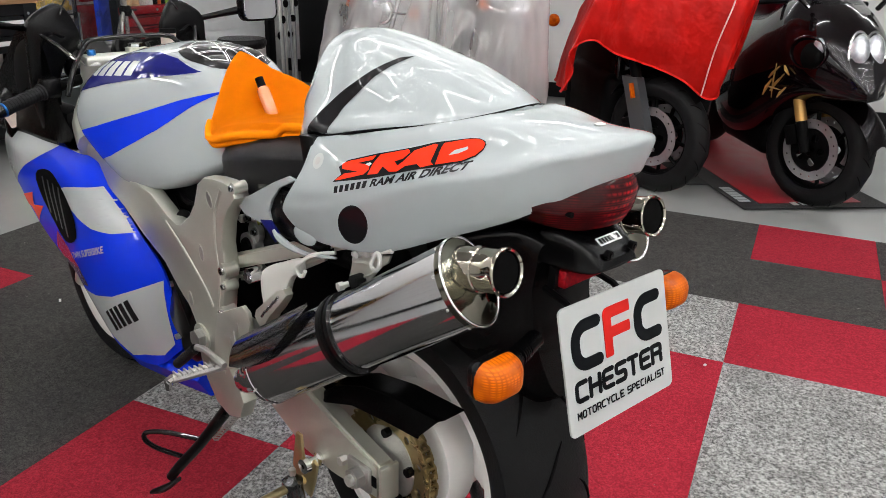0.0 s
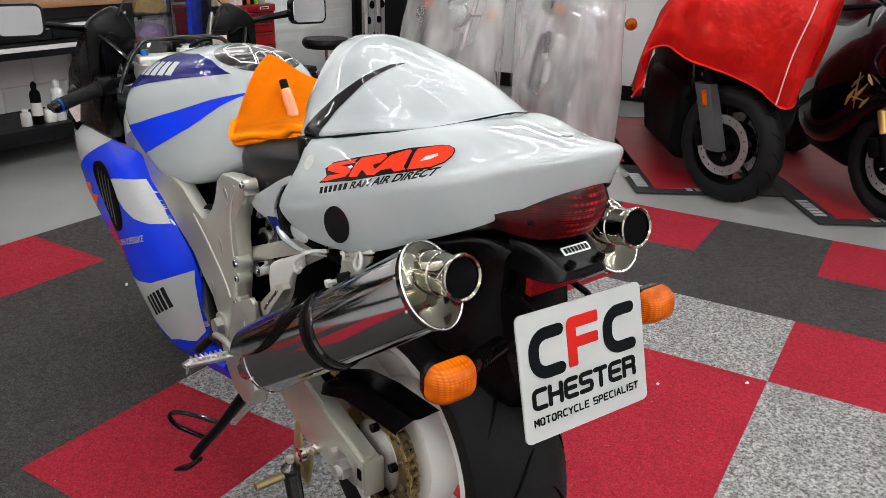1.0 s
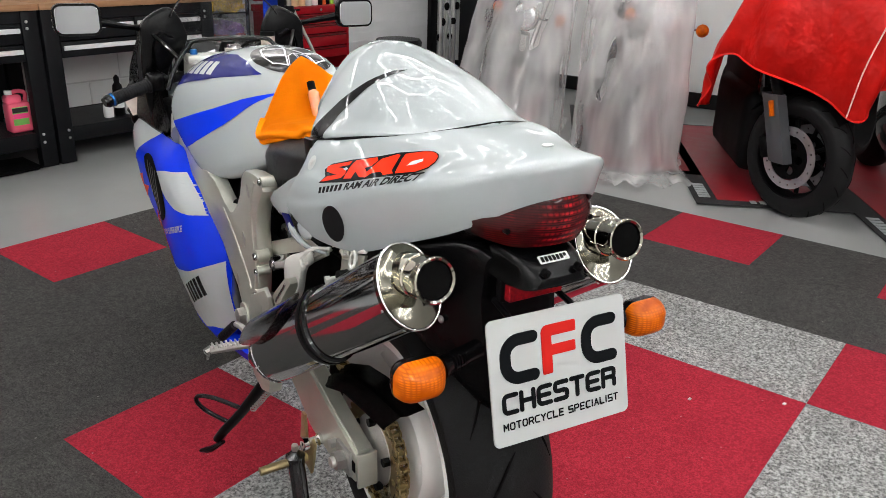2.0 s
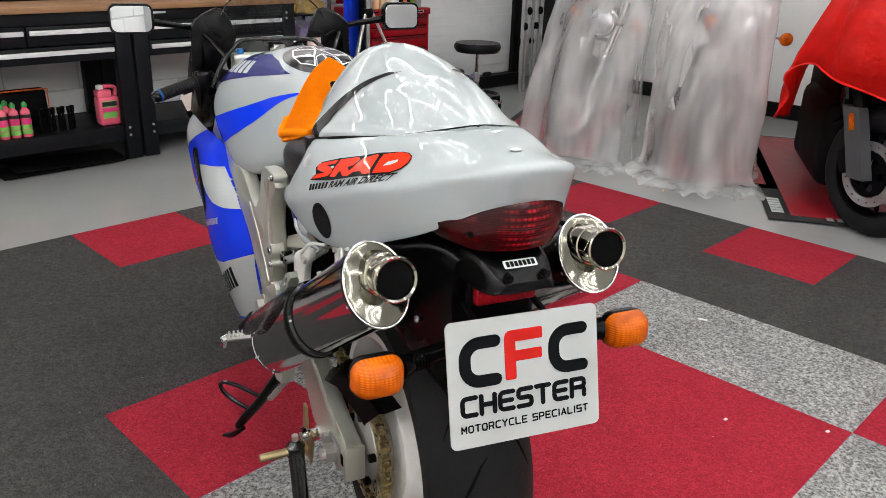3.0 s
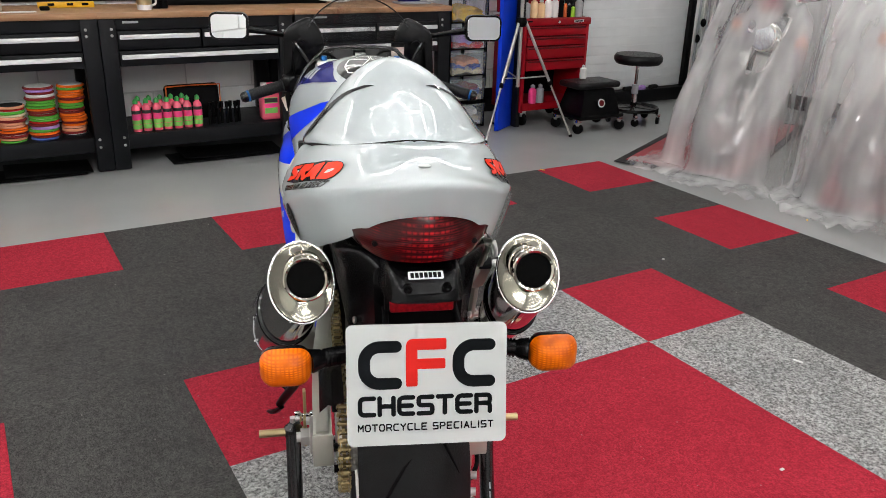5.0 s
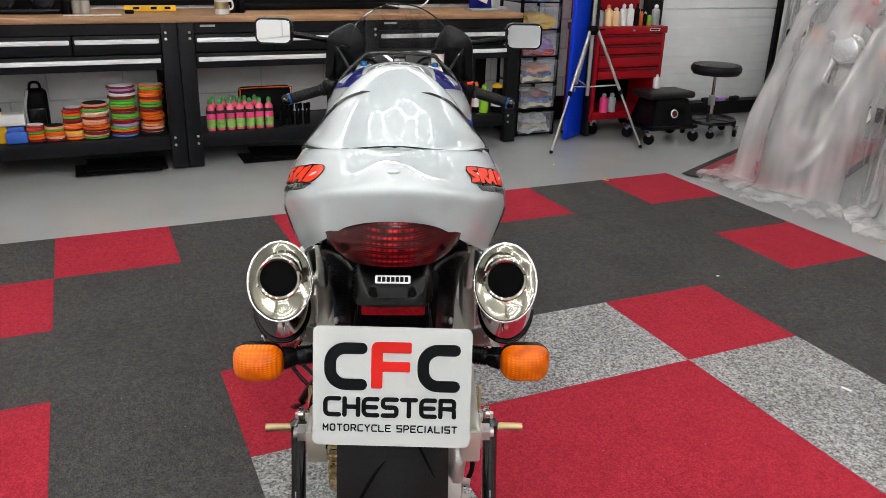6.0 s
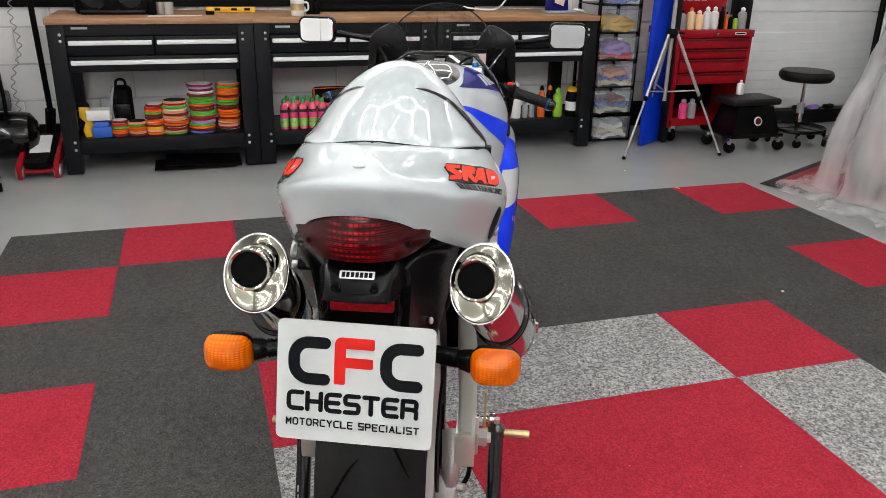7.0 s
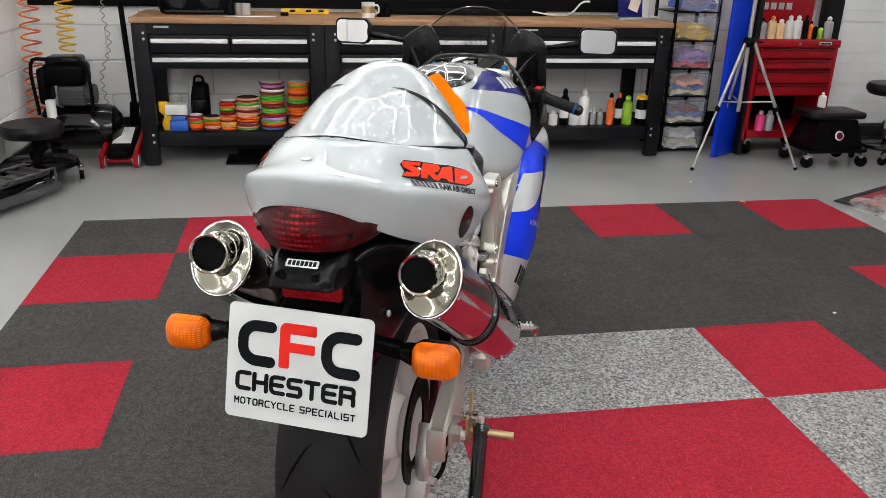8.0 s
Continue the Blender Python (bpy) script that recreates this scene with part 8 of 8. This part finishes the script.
def road_wheel(parent, c, yaw, R, w, rim, spokes, thin=False, disc=True, tyre=None):
    """A wheel with tyre, rim, spokes and drilled disc; yaw turns it about the steering axis."""
    m = Matrix.Translation(c) @ Matrix.Rotation(radians(yaw), 4, "Z")
    wm = m @ AX_X
    crown = w * .36
    wh = part("wheel", lathe(B(), tyre_prof(R, w, crown), wm, 56, True), tyre or M_RUBBER, parent, "black tyre")
    Rr, hw = R - crown - .045, w / 2 * .78
    part("rim", lathe(B(), [(Rr + .008, hw), (Rr - .012, hw * .8), (Rr - .022, 0), (Rr - .012, -hw * .8), (Rr + .008, -hw), (Rr - .016, -hw), (Rr - .032, 0), (Rr - .016, hw)], wm, 56, True), rim, wh)
    part("hub", lathe(B(), [(.012, -.055), (.04, -.05), (.045, 0), (.04, .05), (.012, .055)], wm, 24, True), rim, wh)
    for k in range(spokes):
        a = 2 * math.pi * k / spokes
        off = .16 if not thin else (.5 if k % 2 else -.5)
        p = wm @ Vector((.035 * math.cos(a), .035 * math.sin(a), .03 if k % 2 else -.03))
        q = wm @ Vector(((Rr - .02) * math.cos(a + off), (Rr - .02) * math.sin(a + off), 0))
        part("spoke", tube(B(), [p, q], .0018 if thin else .011, 5 if thin else 8), rim, wh)
    if disc:
        for sx in (-.065, .065):
            hl = [ring(.006, 6, .134 * math.cos(2 * math.pi * k / 18), .134 * math.sin(2 * math.pi * k / 18)) for k in range(18)]
            part("disc", moved(shape([ring(.155, 40), ring(.112, 30)] + hl, .005), m @ Matrix.Translation((sx, 0, 0)) @ YZ), M_DISC, wh, "drilled steel disc")
            part("disc_carrier", moved(shape([ring(.108, 24), ring(.03, 16)] + [ring(.022, 8, .062 * math.cos(2 * math.pi * k / 5), .062 * math.sin(2 * math.pi * k / 5)) for k in range(5)], .005), m @ Matrix.Translation((sx, 0, 0)) @ YZ), M_MATTBLACK, wh)
    for k in range(18):
        for s_ in (-1, 1):
            a = 2 * math.pi * (k + .25 * s_) / 18
            pts = []
            for f in np.linspace(0, 1, 4):
                ax = (.2 + .55 * f) * s_
                rr = R - crown * abs(ax) ** 2.3 + .0005
                pts.append(wm @ Vector((rr * math.cos(a + .16 * f), rr * math.sin(a + .16 * f), ax * w / 2)))
            part("tread_groove", tube(B(), pts, .0025, 5), M_BORE, wh)
    return m, wh


# the bike under the red cover
rb = thing("covered_motorcycle", "grey and black motorcycle under a red cover", "motorcycle", m=pose(1.83, -.42, 0, 0, 0, 120))
mw, wh = road_wheel(rb, (0, 0, .307), 34, .305, .125, M_MATTBLACK, 10)
for s_ in (-1, 1):
    fk = part("fork_leg", moved(tube(B(), [(s_ * .10, 0, -.02), (s_ * .10, -.06, .18), (s_ * .10, -.17, .50)], [.026, .028, .028], 12), mw), M_MATTBLACK, rb)
    part("fork_guard", moved(loft(B(), [[Vector((s_ * (.10 + dx), y + dy, z)) for dx, dy in ((-.02, .05), (.035, .045), (.045, -.0), (.035, -.05), (-.02, -.055))] for y, z in ((-.01, -.02), (-.05, .10), (-.09, .22), (-.12, .30))]), mw), M_GREYBODY, fk, "grey plastic fork guard")
    part("guard_reflector", moved(box(B(), (s_ * .147, -.085, .235), (.006, .030, .078), Euler((radians(16), 0, 0)).to_matrix(), .003), mw), M_AMBER, fk, "amber side reflector")
    part("caliper", moved(box(B(), (s_ * .085, -.13, .03), (.04, .06, .11), Euler((radians(20), 0, 0)).to_matrix(), .012, 2), mw), M_MATTBLACK, fk)
fen = [[Vector((x, .345 * math.cos(a), .345 * math.sin(a) - abs(x) * .35)) for x in np.linspace(-.075, .075, 9)] for a in np.linspace(.75, 2.5, 14)]
bm = loft(B(), fen, False, False)
bmesh.ops.solidify(bm, geom=bm.faces[:], thickness=.005)
part("front_mudguard", moved(bm, mw), M_MATTBLACK, rb)
part("body", joined(box(B(), (0, -.75, .55), (.36, .9, .50), None, .08, 3), box(B(), (0, -.30, .82), (.30, .35, .40), None, .08, 3)), M_MATTBLACK, rb, "dark engine and frame")
part("lower_engine", box(B(), (0, -.66, .36), (.46, .80, .44), None, .07, 3), M_MATTBLACK, rb, "dark lower engine and exhaust")
part("radiator_guard", box(B(), (0, -.30, .52), (.34, .05, .34), None, .02), M_GLOSSBLACK, rb)
part("rear_wheel", lathe(B(), tyre_prof(.31, .18, .06), Matrix.Translation((0, -1.45, .312)) @ AX_X, 48, True), M_RUBBER, rb)

cover_hem = [(2.75, .40, .40), (2.30, .26, .42), (2.02, .18, .46), (1.86, .11, .49), (1.80, .08, .62), (1.74, -.02, .775), (1.69, -.18, .735), (1.68, -.39, .672), (1.68, -.53, .620), (1.70, -.665, .545), (1.80, -.70, .66), (1.98, -.66, .66), (2.40, -.35, .50), (2.95, .0, .42)]
cover_side = [(2.75, .36, .62), (2.30, .21, .66), (2.02, .12, .70), (1.88, .07, .74), (1.78, .01, .82), (1.71, -.06, .90), (1.66, -.20, .88), (1.64, -.40, .86), (1.65, -.56, .83), (1.68, -.71, .79), (1.80, -.77, .84), (2.00, -.68, .80), (2.42, -.34, .70), (2.95, .01, .64)]
cover_knee = [(2.75, .28, .86), (2.30, .12, .92), (2.02, .03, .97), (1.89, -.04, 1.02), (1.81, -.07, 1.05), (1.74, -.12, 1.07), (1.69, -.24, 1.08), (1.67, -.42, 1.08), (1.69, -.60, 1.08), (1.73, -.78, 1.07), (1.84, -.84, 1.05), (2.04, -.70, 1.00), (2.42, -.30, .92), (2.92, .05, .84)]
cover_shoulder = [(2.72, .18, 1.00), (2.32, .04, 1.06), (2.10, -.04, 1.15), (1.98, -.10, 1.22), (1.90, -.13, 1.25), (1.85, -.17, 1.26), (1.82, -.26, 1.27), (1.82, -.42, 1.28), (1.84, -.58, 1.27), (1.86, -.74, 1.25), (1.94, -.76, 1.20), (2.10, -.58, 1.13), (2.42, -.18, 1.04), (2.88, .10, .98)]
cover_top = [(2.70, .14, 1.06), (2.36, .0, 1.12), (2.18, -.10, 1.22), (2.10, -.16, 1.29), (2.06, -.19, 1.32), (2.03, -.22, 1.33), (2.01, -.29, 1.34), (2.00, -.38, 1.34), (2.00, -.48, 1.33), (2.02, -.56, 1.31), (2.06, -.56, 1.27), (2.16, -.42, 1.20), (2.42, -.04, 1.11), (2.84, .12, 1.04)]
cover_rows = [cover_hem, cover_side, cover_knee, cover_shoulder, cover_top]


def drape(rows, nu, nv, fold, freq, seed):
    """A hanging sheet through rows of points, hem first, with folds that fade towards the top."""
    st = spline([np.array(r, float).ravel() for r in rows], nv)
    out = []
    for k, s in enumerate(st):
        f = 1 - k / (len(st) - 1)
        pts = spline(s.reshape(-1, 3), nu)
        row = []
        for j, p in enumerate(pts):
            v = Vector(p)
            a, b = Vector(pts[max(j - 1, 0)]), Vector(pts[min(j + 1, len(pts) - 1)])
            n = (b - a).cross(Vector((0, 0, 1))).normalized()
            w = fold * (.35 + .65 * f) * (math.sin(freq * j / nu + 1.3 * math.sin(.35 * freq * j / nu + seed)) + 1.1 * noise.noise(Vector((v.x * 5, v.y * 5, v.z * 2.2 + seed))) + .5 * noise.noise(Vector((v.x * 14, v.y * 14, v.z * 6))))
            row.append(v + n * w)
        out.append(row)
    return out


rows = drape(cover_rows, 12, 12, .030, 3.1, 1.0)
hem = rows[0]
bm = loft(B(), rows, False, False)
bmesh.ops.solidify(bm, geom=bm.faces[:], thickness=.003)
cv = tagged(part("bike_cover", bm, M_COVER), "bright red nylon motorcycle cover with pale piping", "cover")
for col in (53, 104):
    part("piping", tube(B(), [r[col] + Vector((-.004, 0, 0)) for r in rows], .0035, 6), M_PIPING, cv, "pale seam piping")
part("hem", tube(B(), hem, .005, 6), M_COVER, cv)

# the dark bike beside it
kb_ = thing("parked_motorcycle", "black and cherry sports motorcycle with gold fork", "motorcycle", m=pose(1.96, -1.20, 0, 0, 0, 118))
mw, wh = road_wheel(kb_, (0, 0, .300), 26, .298, .12, M_MATTBLACK, 6)
for s_ in (-1, 1):
    fk = part("fork_leg", moved(tube(B(), [(s_ * .10, 0, -.01), (s_ * .10, -.05, .14)], [.024, .026], 12), mw), M_MATTBLACK, kb_)
    part("fork_tube", moved(tube(B(), [(s_ * .10, -.05, .14), (s_ * .10, -.19, .52)], [.028, .028], 12), mw), M_GOLD, fk, "gold fork tube")
    part("caliper", moved(box(B(), (s_ * .085, -.10, .06), (.04, .07, .10), Euler((radians(20), 0, 0)).to_matrix(), .012, 2), mw), M_MATTBLACK, fk)
fen = [[Vector((x, (.33 + .015 * math.sin(3 * a)) * math.cos(a), (.33 + .015 * math.sin(3 * a)) * math.sin(a) - abs(x) ** 1.6 * 3.2)) for x in np.linspace(-.085, .085, 11)] for a in np.linspace(.25, 2.6, 18)]
bm = loft(B(), fen, False, False)
bmesh.ops.solidify(bm, geom=bm.faces[:], thickness=.005)
part("front_mudguard", moved(bm, mw), M_DARKPAINT, kb_, "glossy black mudguard")
body = []
for y, w, z0, z1 in ((.37, .03, .61, .66), (.32, .085, .59, .76), (.22, .145, .57, .875), (.10, .195, .55, .965), (-.04, .235, .50, 1.02), (-.20, .262, .40, 1.05), (-.45, .29, .25, .96), (-.75, .26, .22, .92), (-1.05, .18, .45, .98), (-1.5, .12, .70, 1.0)):
    body.append([(0, y, z1), (w * .55, y, z1 - .03), (w * .92, y, z0 + (z1 - z0) * .72), (w, y, z0 + (z1 - z0) * .45), (w * .85, y, z0 + (z1 - z0) * .12), (0, y, z0)])
part("fairing", skin(body, 5, 4), M_DARKPAINT, kb_, "glossy black cherry fairing")
for s_ in (-1, 1):
    part("headlamp", ball(B(), (s_ * .035, .245, .785), (.048, .055, .105), 18), M_LAMPGLASS, kb_, "clear headlamp")
    part("lamp_bezel", tube(B(), [(s_ * (.035 + .052 * math.cos(a)), .262 - .04 * math.sin(a), .785 + .112 * math.sin(a)) for a in np.linspace(0, 2 * math.pi, 20, False)], .007, 6, True), M_CHROME, kb_)
    part("side_signal", ball(B(), (s_ * .168, .135, .815), (.022, .045, .045), 14), M_LAMPGLASS, kb_, "clear indicator lens")
    part("air_scoop", ball(B(), (s_ * .178, .095, .77), (.035, .095, .065), 14), M_BORE, kb_, "dark air intake")
    part("scoop_trim", tube(B(), [(s_ * (.198 - .12 * math.cos(a) * .3), .095 + .10 * math.cos(a), .785 + .075 * math.sin(a)) for a in np.linspace(0, 2 * math.pi, 20, False)], .006, 6, True), M_DARKPAINT, kb_)
    part("mirror", box(B(), (s_ * .34, -.06, 1.10), (.16, .05, .08), None, .02, 3), M_GLOSSBLACK, kb_)
    part("mirror_stalk", tube(B(), [(s_ * .28, -.06, 1.08), (s_ * .17, -.02, .98)], .012, 8), M_GLOSSBLACK, kb_)
    part("handlebar", tube(B(), [(s_ * .12, -.28, 1.0), (s_ * .30, -.34, .98)], .014, 8), M_MATTBLACK, kb_)
    for pts in ([(-.30, .66), (-.22, .73)], [(-.27, .60), (-.17, .70)], [(-.32, .62), (-.18, .62)], [(-.25, .74), (-.25, .57)], [(-.20, .58), (-.14, .64)], [(-.33, .57), (-.27, .66)], [(-.18, .74), (-.13, .70)]):
        (a, b), (c, d_) = pts
        part("gold_stroke", tube(B(), [(s_ * (.243 - .10 * (a + .22)), a + .16, b - .03), (s_ * (.247 - .10 * ((a + c) / 2 + .22)), (a + c) / 2 + .16, (b + d_) / 2 - .03), (s_ * (.243 - .10 * (c + .22)), c + .16, d_ - .03)], [.004, .010, .004], 6, flat=.35), M_GOLD, kb_, "gold brush stroke of a painted mark")
part("windscreen", loft(B(), [[Vector((w * math.sin(a), y - .10 * (1 - math.cos(a)), z)) for a in np.linspace(-1.2, 1.2, 11)] for y, w, z in ((.02, .16, .96), (-.05, .15, 1.06), (-.12, .12, 1.14))], False, False), M_SCREEN, kb_, "smoked screen")
part("tank", box(B(), (0, -.62, .98), (.36, .50, .22), None, .09, 4), M_CHERRY, kb_)
part("rear_wheel", lathe(B(), tyre_prof(.31, .18, .06), Matrix.Translation((0, -1.46, .312)) @ AX_X, 48, True), M_RUBBER, kb_)
part("belly", box(B(), (0, -.60, .28), (.30, .60, .20), None, .06, 3), M_MATTBLACK, kb_)


# two classic motorcycles under clear dust sheets
def classic(m, label, yaw, lamp_z):
    c = thing("sheeted_motorcycle", label, "motorcycle", "motorcycles under clear sheets", m)
    mw, wh = road_wheel(c, (0, 0, .300), yaw, .298, .085, M_DULLRIM, 24, True, False, M_RUBBER)
    for s_ in (-1, 1):
        fk = part("fork_leg", moved(tube(B(), [(s_ * .075, .01, .0), (s_ * .075, -.06, .20)], .024, 12), mw), M_CAST, c, "polished fork slider")
        part("fork_tube", moved(tube(B(), [(s_ * .075, -.06, .20), (s_ * .075, -.22, .66)], .017, 12), mw), M_CAST, fk)
        part("indicator_stem", moved(tube(B(), [(s_ * .08, -.16, .52), (s_ * .20, -.14, .54)], .008, 8), mw), M_CHROME, c)
        part("indicator", moved(ball(B(), (s_ * .225, -.13, .54), (.038, .032, .038), 16), mw), M_AMBER, c, "round amber indicator")
        part("handlebar", moved(tube(B(), [(0, -.24, .74), (s_ * .15, -.26, .78), (s_ * .25, -.34, .84), (s_ * .36, -.42, .84)], .012, 8, smooth=3), mw), M_CHROME, c)
        part("exhaust", tube(B(), [(s_ * .08, -.35, .50), (s_ * .14, -.28, .35), (s_ * .17, -.45, .22), (s_ * .18, -1.1, .22), (s_ * .19, -1.5, .26)], [.022, .022, .022, .035, .04], 12, smooth=4), M_CHROME, c)
    part("headlamp", moved(lathe(B(), [(.0, -.09), (.05, -.085), (.085, -.03), (.09, .02), (.086, .03), (.0, .035)], Matrix.Translation((0, -.12, lamp_z)) @ Matrix.Rotation(radians(-90), 4, "X"), 28), mw), M_CHROME, c, "round chrome headlamp")
    part("headlamp_lens", moved(ball(B(), (0, -.085, lamp_z), (.076, .02, .076), 18), mw), M_LAMPGLASS, c)
    part("front_mudguard", moved(loft(B(), [[Vector((x, .325 * math.cos(a), .325 * math.sin(a) - abs(x) * .4)) for x in (-.055, -.03, 0, .03, .055)] for a in np.linspace(.7, 2.9, 14)], False, False), mw), M_CLASSIC, c)
    part("engine", joined(box(B(), (0, -.62, .36), (.30, .36, .30), None, .05, 3), box(B(), (0, -.50, .56), (.22, .20, .24), None, .02, 2)), M_CAST, c, "alloy engine")
    part("fuel_tank", ball(B(), (0, -.55, .80), (.14, .30, .12), 20), M_CLASSIC, c)
    part("seat", box(B(), (0, -1.10, .80), (.26, .60, .10), None, .04, 3), M_VINYL, c)
    part("frame", tube(B(), [(0, -.25, .80), (0, -.38, .40), (0, -.50, .20), (0, -.90, .20), (0, -1.10, .70)], .018, 10, smooth=3), M_MATTBLACK, c)
    part("rear_wheel", lathe(B(), tyre_prof(.30, .11, .04), Matrix.Translation((0, -1.42, .302)) @ AX_X, 40, True), M_RUBBER, c)
    return c


classic(pose(2.05, 1.56, .012, 0, -9, 122), "classic motorcycle hidden under a clear dust sheet", -26, .52)
classic(pose(2.24, .70, .012, 0, -9, 122), "classic motorcycle with chrome headlamp under a clear sheet", -24, .54)

far_hem = [(3.1, 2.45, .012), (2.45, 2.15, .012), (1.98, 2.0, .012), (1.66, 1.86, .012), (1.58, 1.60, .012), (1.56, 1.40, .012), (1.58, 1.20, .012), (1.66, 1.02, .012), (1.80, .96, .012), (2.2, 1.10, .012), (2.9, 1.5, .012)]
far_pile = [(3.1, 2.38, .05), (2.48, 2.08, .05), (2.06, 1.90, .05), (1.74, 1.78, .04), (1.66, 1.58, .04), (1.64, 1.40, .04), (1.66, 1.22, .04), (1.73, 1.06, .05), (1.86, 1.00, .05), (2.24, 1.13, .06), (2.9, 1.52, .06)]
far_low = [(3.1, 2.30, .45), (2.50, 2.02, .45), (2.16, 1.86, .45), (1.90, 1.74, .45), (1.80, 1.58, .45), (1.77, 1.42, .45), (1.79, 1.25, .45), (1.84, 1.10, .45), (1.95, 1.04, .45), (2.28, 1.15, .45), (2.9, 1.55, .45)]
far_high = [(3.1, 2.20, .95), (2.52, 1.98, .95), (2.24, 1.84, .95), (2.08, 1.74, .95), (1.99, 1.60, .95), (1.95, 1.44, .95), (1.96, 1.27, .95), (2.00, 1.12, .95), (2.08, 1.05, .95), (2.34, 1.15, .95), (2.9, 1.55, .95)]
far_top = [(3.1, 2.0, 1.10), (2.6, 1.86, 1.14), (2.4, 1.78, 1.20), (2.28, 1.70, 1.24), (2.21, 1.58, 1.26), (2.18, 1.44, 1.28), (2.18, 1.30, 1.27), (2.20, 1.18, 1.24), (2.26, 1.12, 1.20), (2.44, 1.20, 1.12), (2.9, 1.60, 1.08)]
sheet1 = [far_hem, far_pile, far_low, far_high, far_top]
near_hem = [(3.1, 1.55, .012), (2.5, 1.18, .012), (1.98, 1.02, .012), (1.78, .90, .012), (1.66, .76, .012), (1.66, .55, .012), (1.70, .34, .012), (1.84, .14, .012), (2.05, .22, .012), (2.45, .42, .012), (3.1, .85, .012)]
near_pile = [(3.1, 1.52, .05), (2.5, 1.15, .05), (2.02, .98, .05), (1.84, .87, .05), (1.75, .74, .04), (1.75, .56, .04), (1.79, .38, .04), (1.92, .22, .05), (2.10, .28, .05), (2.48, .46, .06), (3.1, .88, .06)]
near_low = [(3.1, 1.50, .45), (2.52, 1.16, .45), (2.12, .98, .45), (1.96, .88, .45), (1.87, .76, .45), (1.86, .60, .45), (1.89, .44, .45), (2.00, .32, .45), (2.16, .34, .45), (2.50, .50, .45), (3.1, .90, .45)]
near_high = [(3.1, 1.48, .95), (2.55, 1.18, .95), (2.25, 1.02, .95), (2.10, .92, .95), (2.02, .80, .95), (2.00, .62, .95), (2.02, .46, .95), (2.10, .35, .95), (2.24, .36, .95), (2.54, .52, .95), (3.1, .92, .95)]
near_top = [(3.1, 1.44, 1.10), (2.6, 1.14, 1.14), (2.38, 1.00, 1.20), (2.26, .90, 1.24), (2.21, .78, 1.26), (2.19, .64, 1.27), (2.21, .52, 1.26), (2.27, .44, 1.22), (2.36, .44, 1.18), (2.60, .58, 1.12), (3.1, .96, 1.08)]
sheet2 = [near_hem, near_pile, near_low, near_high, near_top]
for rows_, sd in ((sheet1, 2.0), (sheet2, 5.0)):
    hem_, low_ = rows_[0], rows_[2]
    near = [tuple(Vector(a).lerp(Vector(b), .80)[:2]) + (.10,) for a, b in zip(hem_, low_)]
    pile = [tuple(Vector(a).lerp(Vector(b), .50)[:2]) + (.045,) for a, b in zip(hem_, low_)]
    rows_ = [hem_, pile, near] + rows_[2:]
    rr = drape(rows_, 14, 9, .036, 2.7, sd)
    for k, r in enumerate(rr):
        for v in r:
            f = max(0, 1 - k / 20)
            v.z += f * (.05 * abs(noise.noise(v * 9)) + .025 * abs(noise.noise(v * 23)))
            v.z = max(v.z, .009)
    st = tagged(part("dust_sheet", loft(B(), rr, False, False), M_FILM, None, "", 180), "crumpled clear plastic dust sheet over a motorcycle", "dust sheet", "clear dust sheets")

# litter on the carpet and floor
for k, (x, y, m_) in enumerate(((-.21, -.72, M_WHITEPL), (.93, 2.42, M_YELLOWPL), (1.03, 1.98, M_YELLOWPL), (.62, .55, M_WHITEPL), (-.62, 1.22, M_WHITEPL), (.35, -.35, M_WHITEPL), (-.05, -.95, M_WHITEPL), (1.72, .62, M_YELLOWPL))):
    sc_ = part("paper_scrap", box(B(), (x, y, .006 if -2.5 < x < 1.5 and y < 2 else -.002), (.012 + .01 * (k % 3), .008, .004), Euler((0, 0, k)).to_matrix(), .001, 1), m_)
    tagged(sc_, "tiny scrap lying on the floor", "scrap", "scraps on the floor")
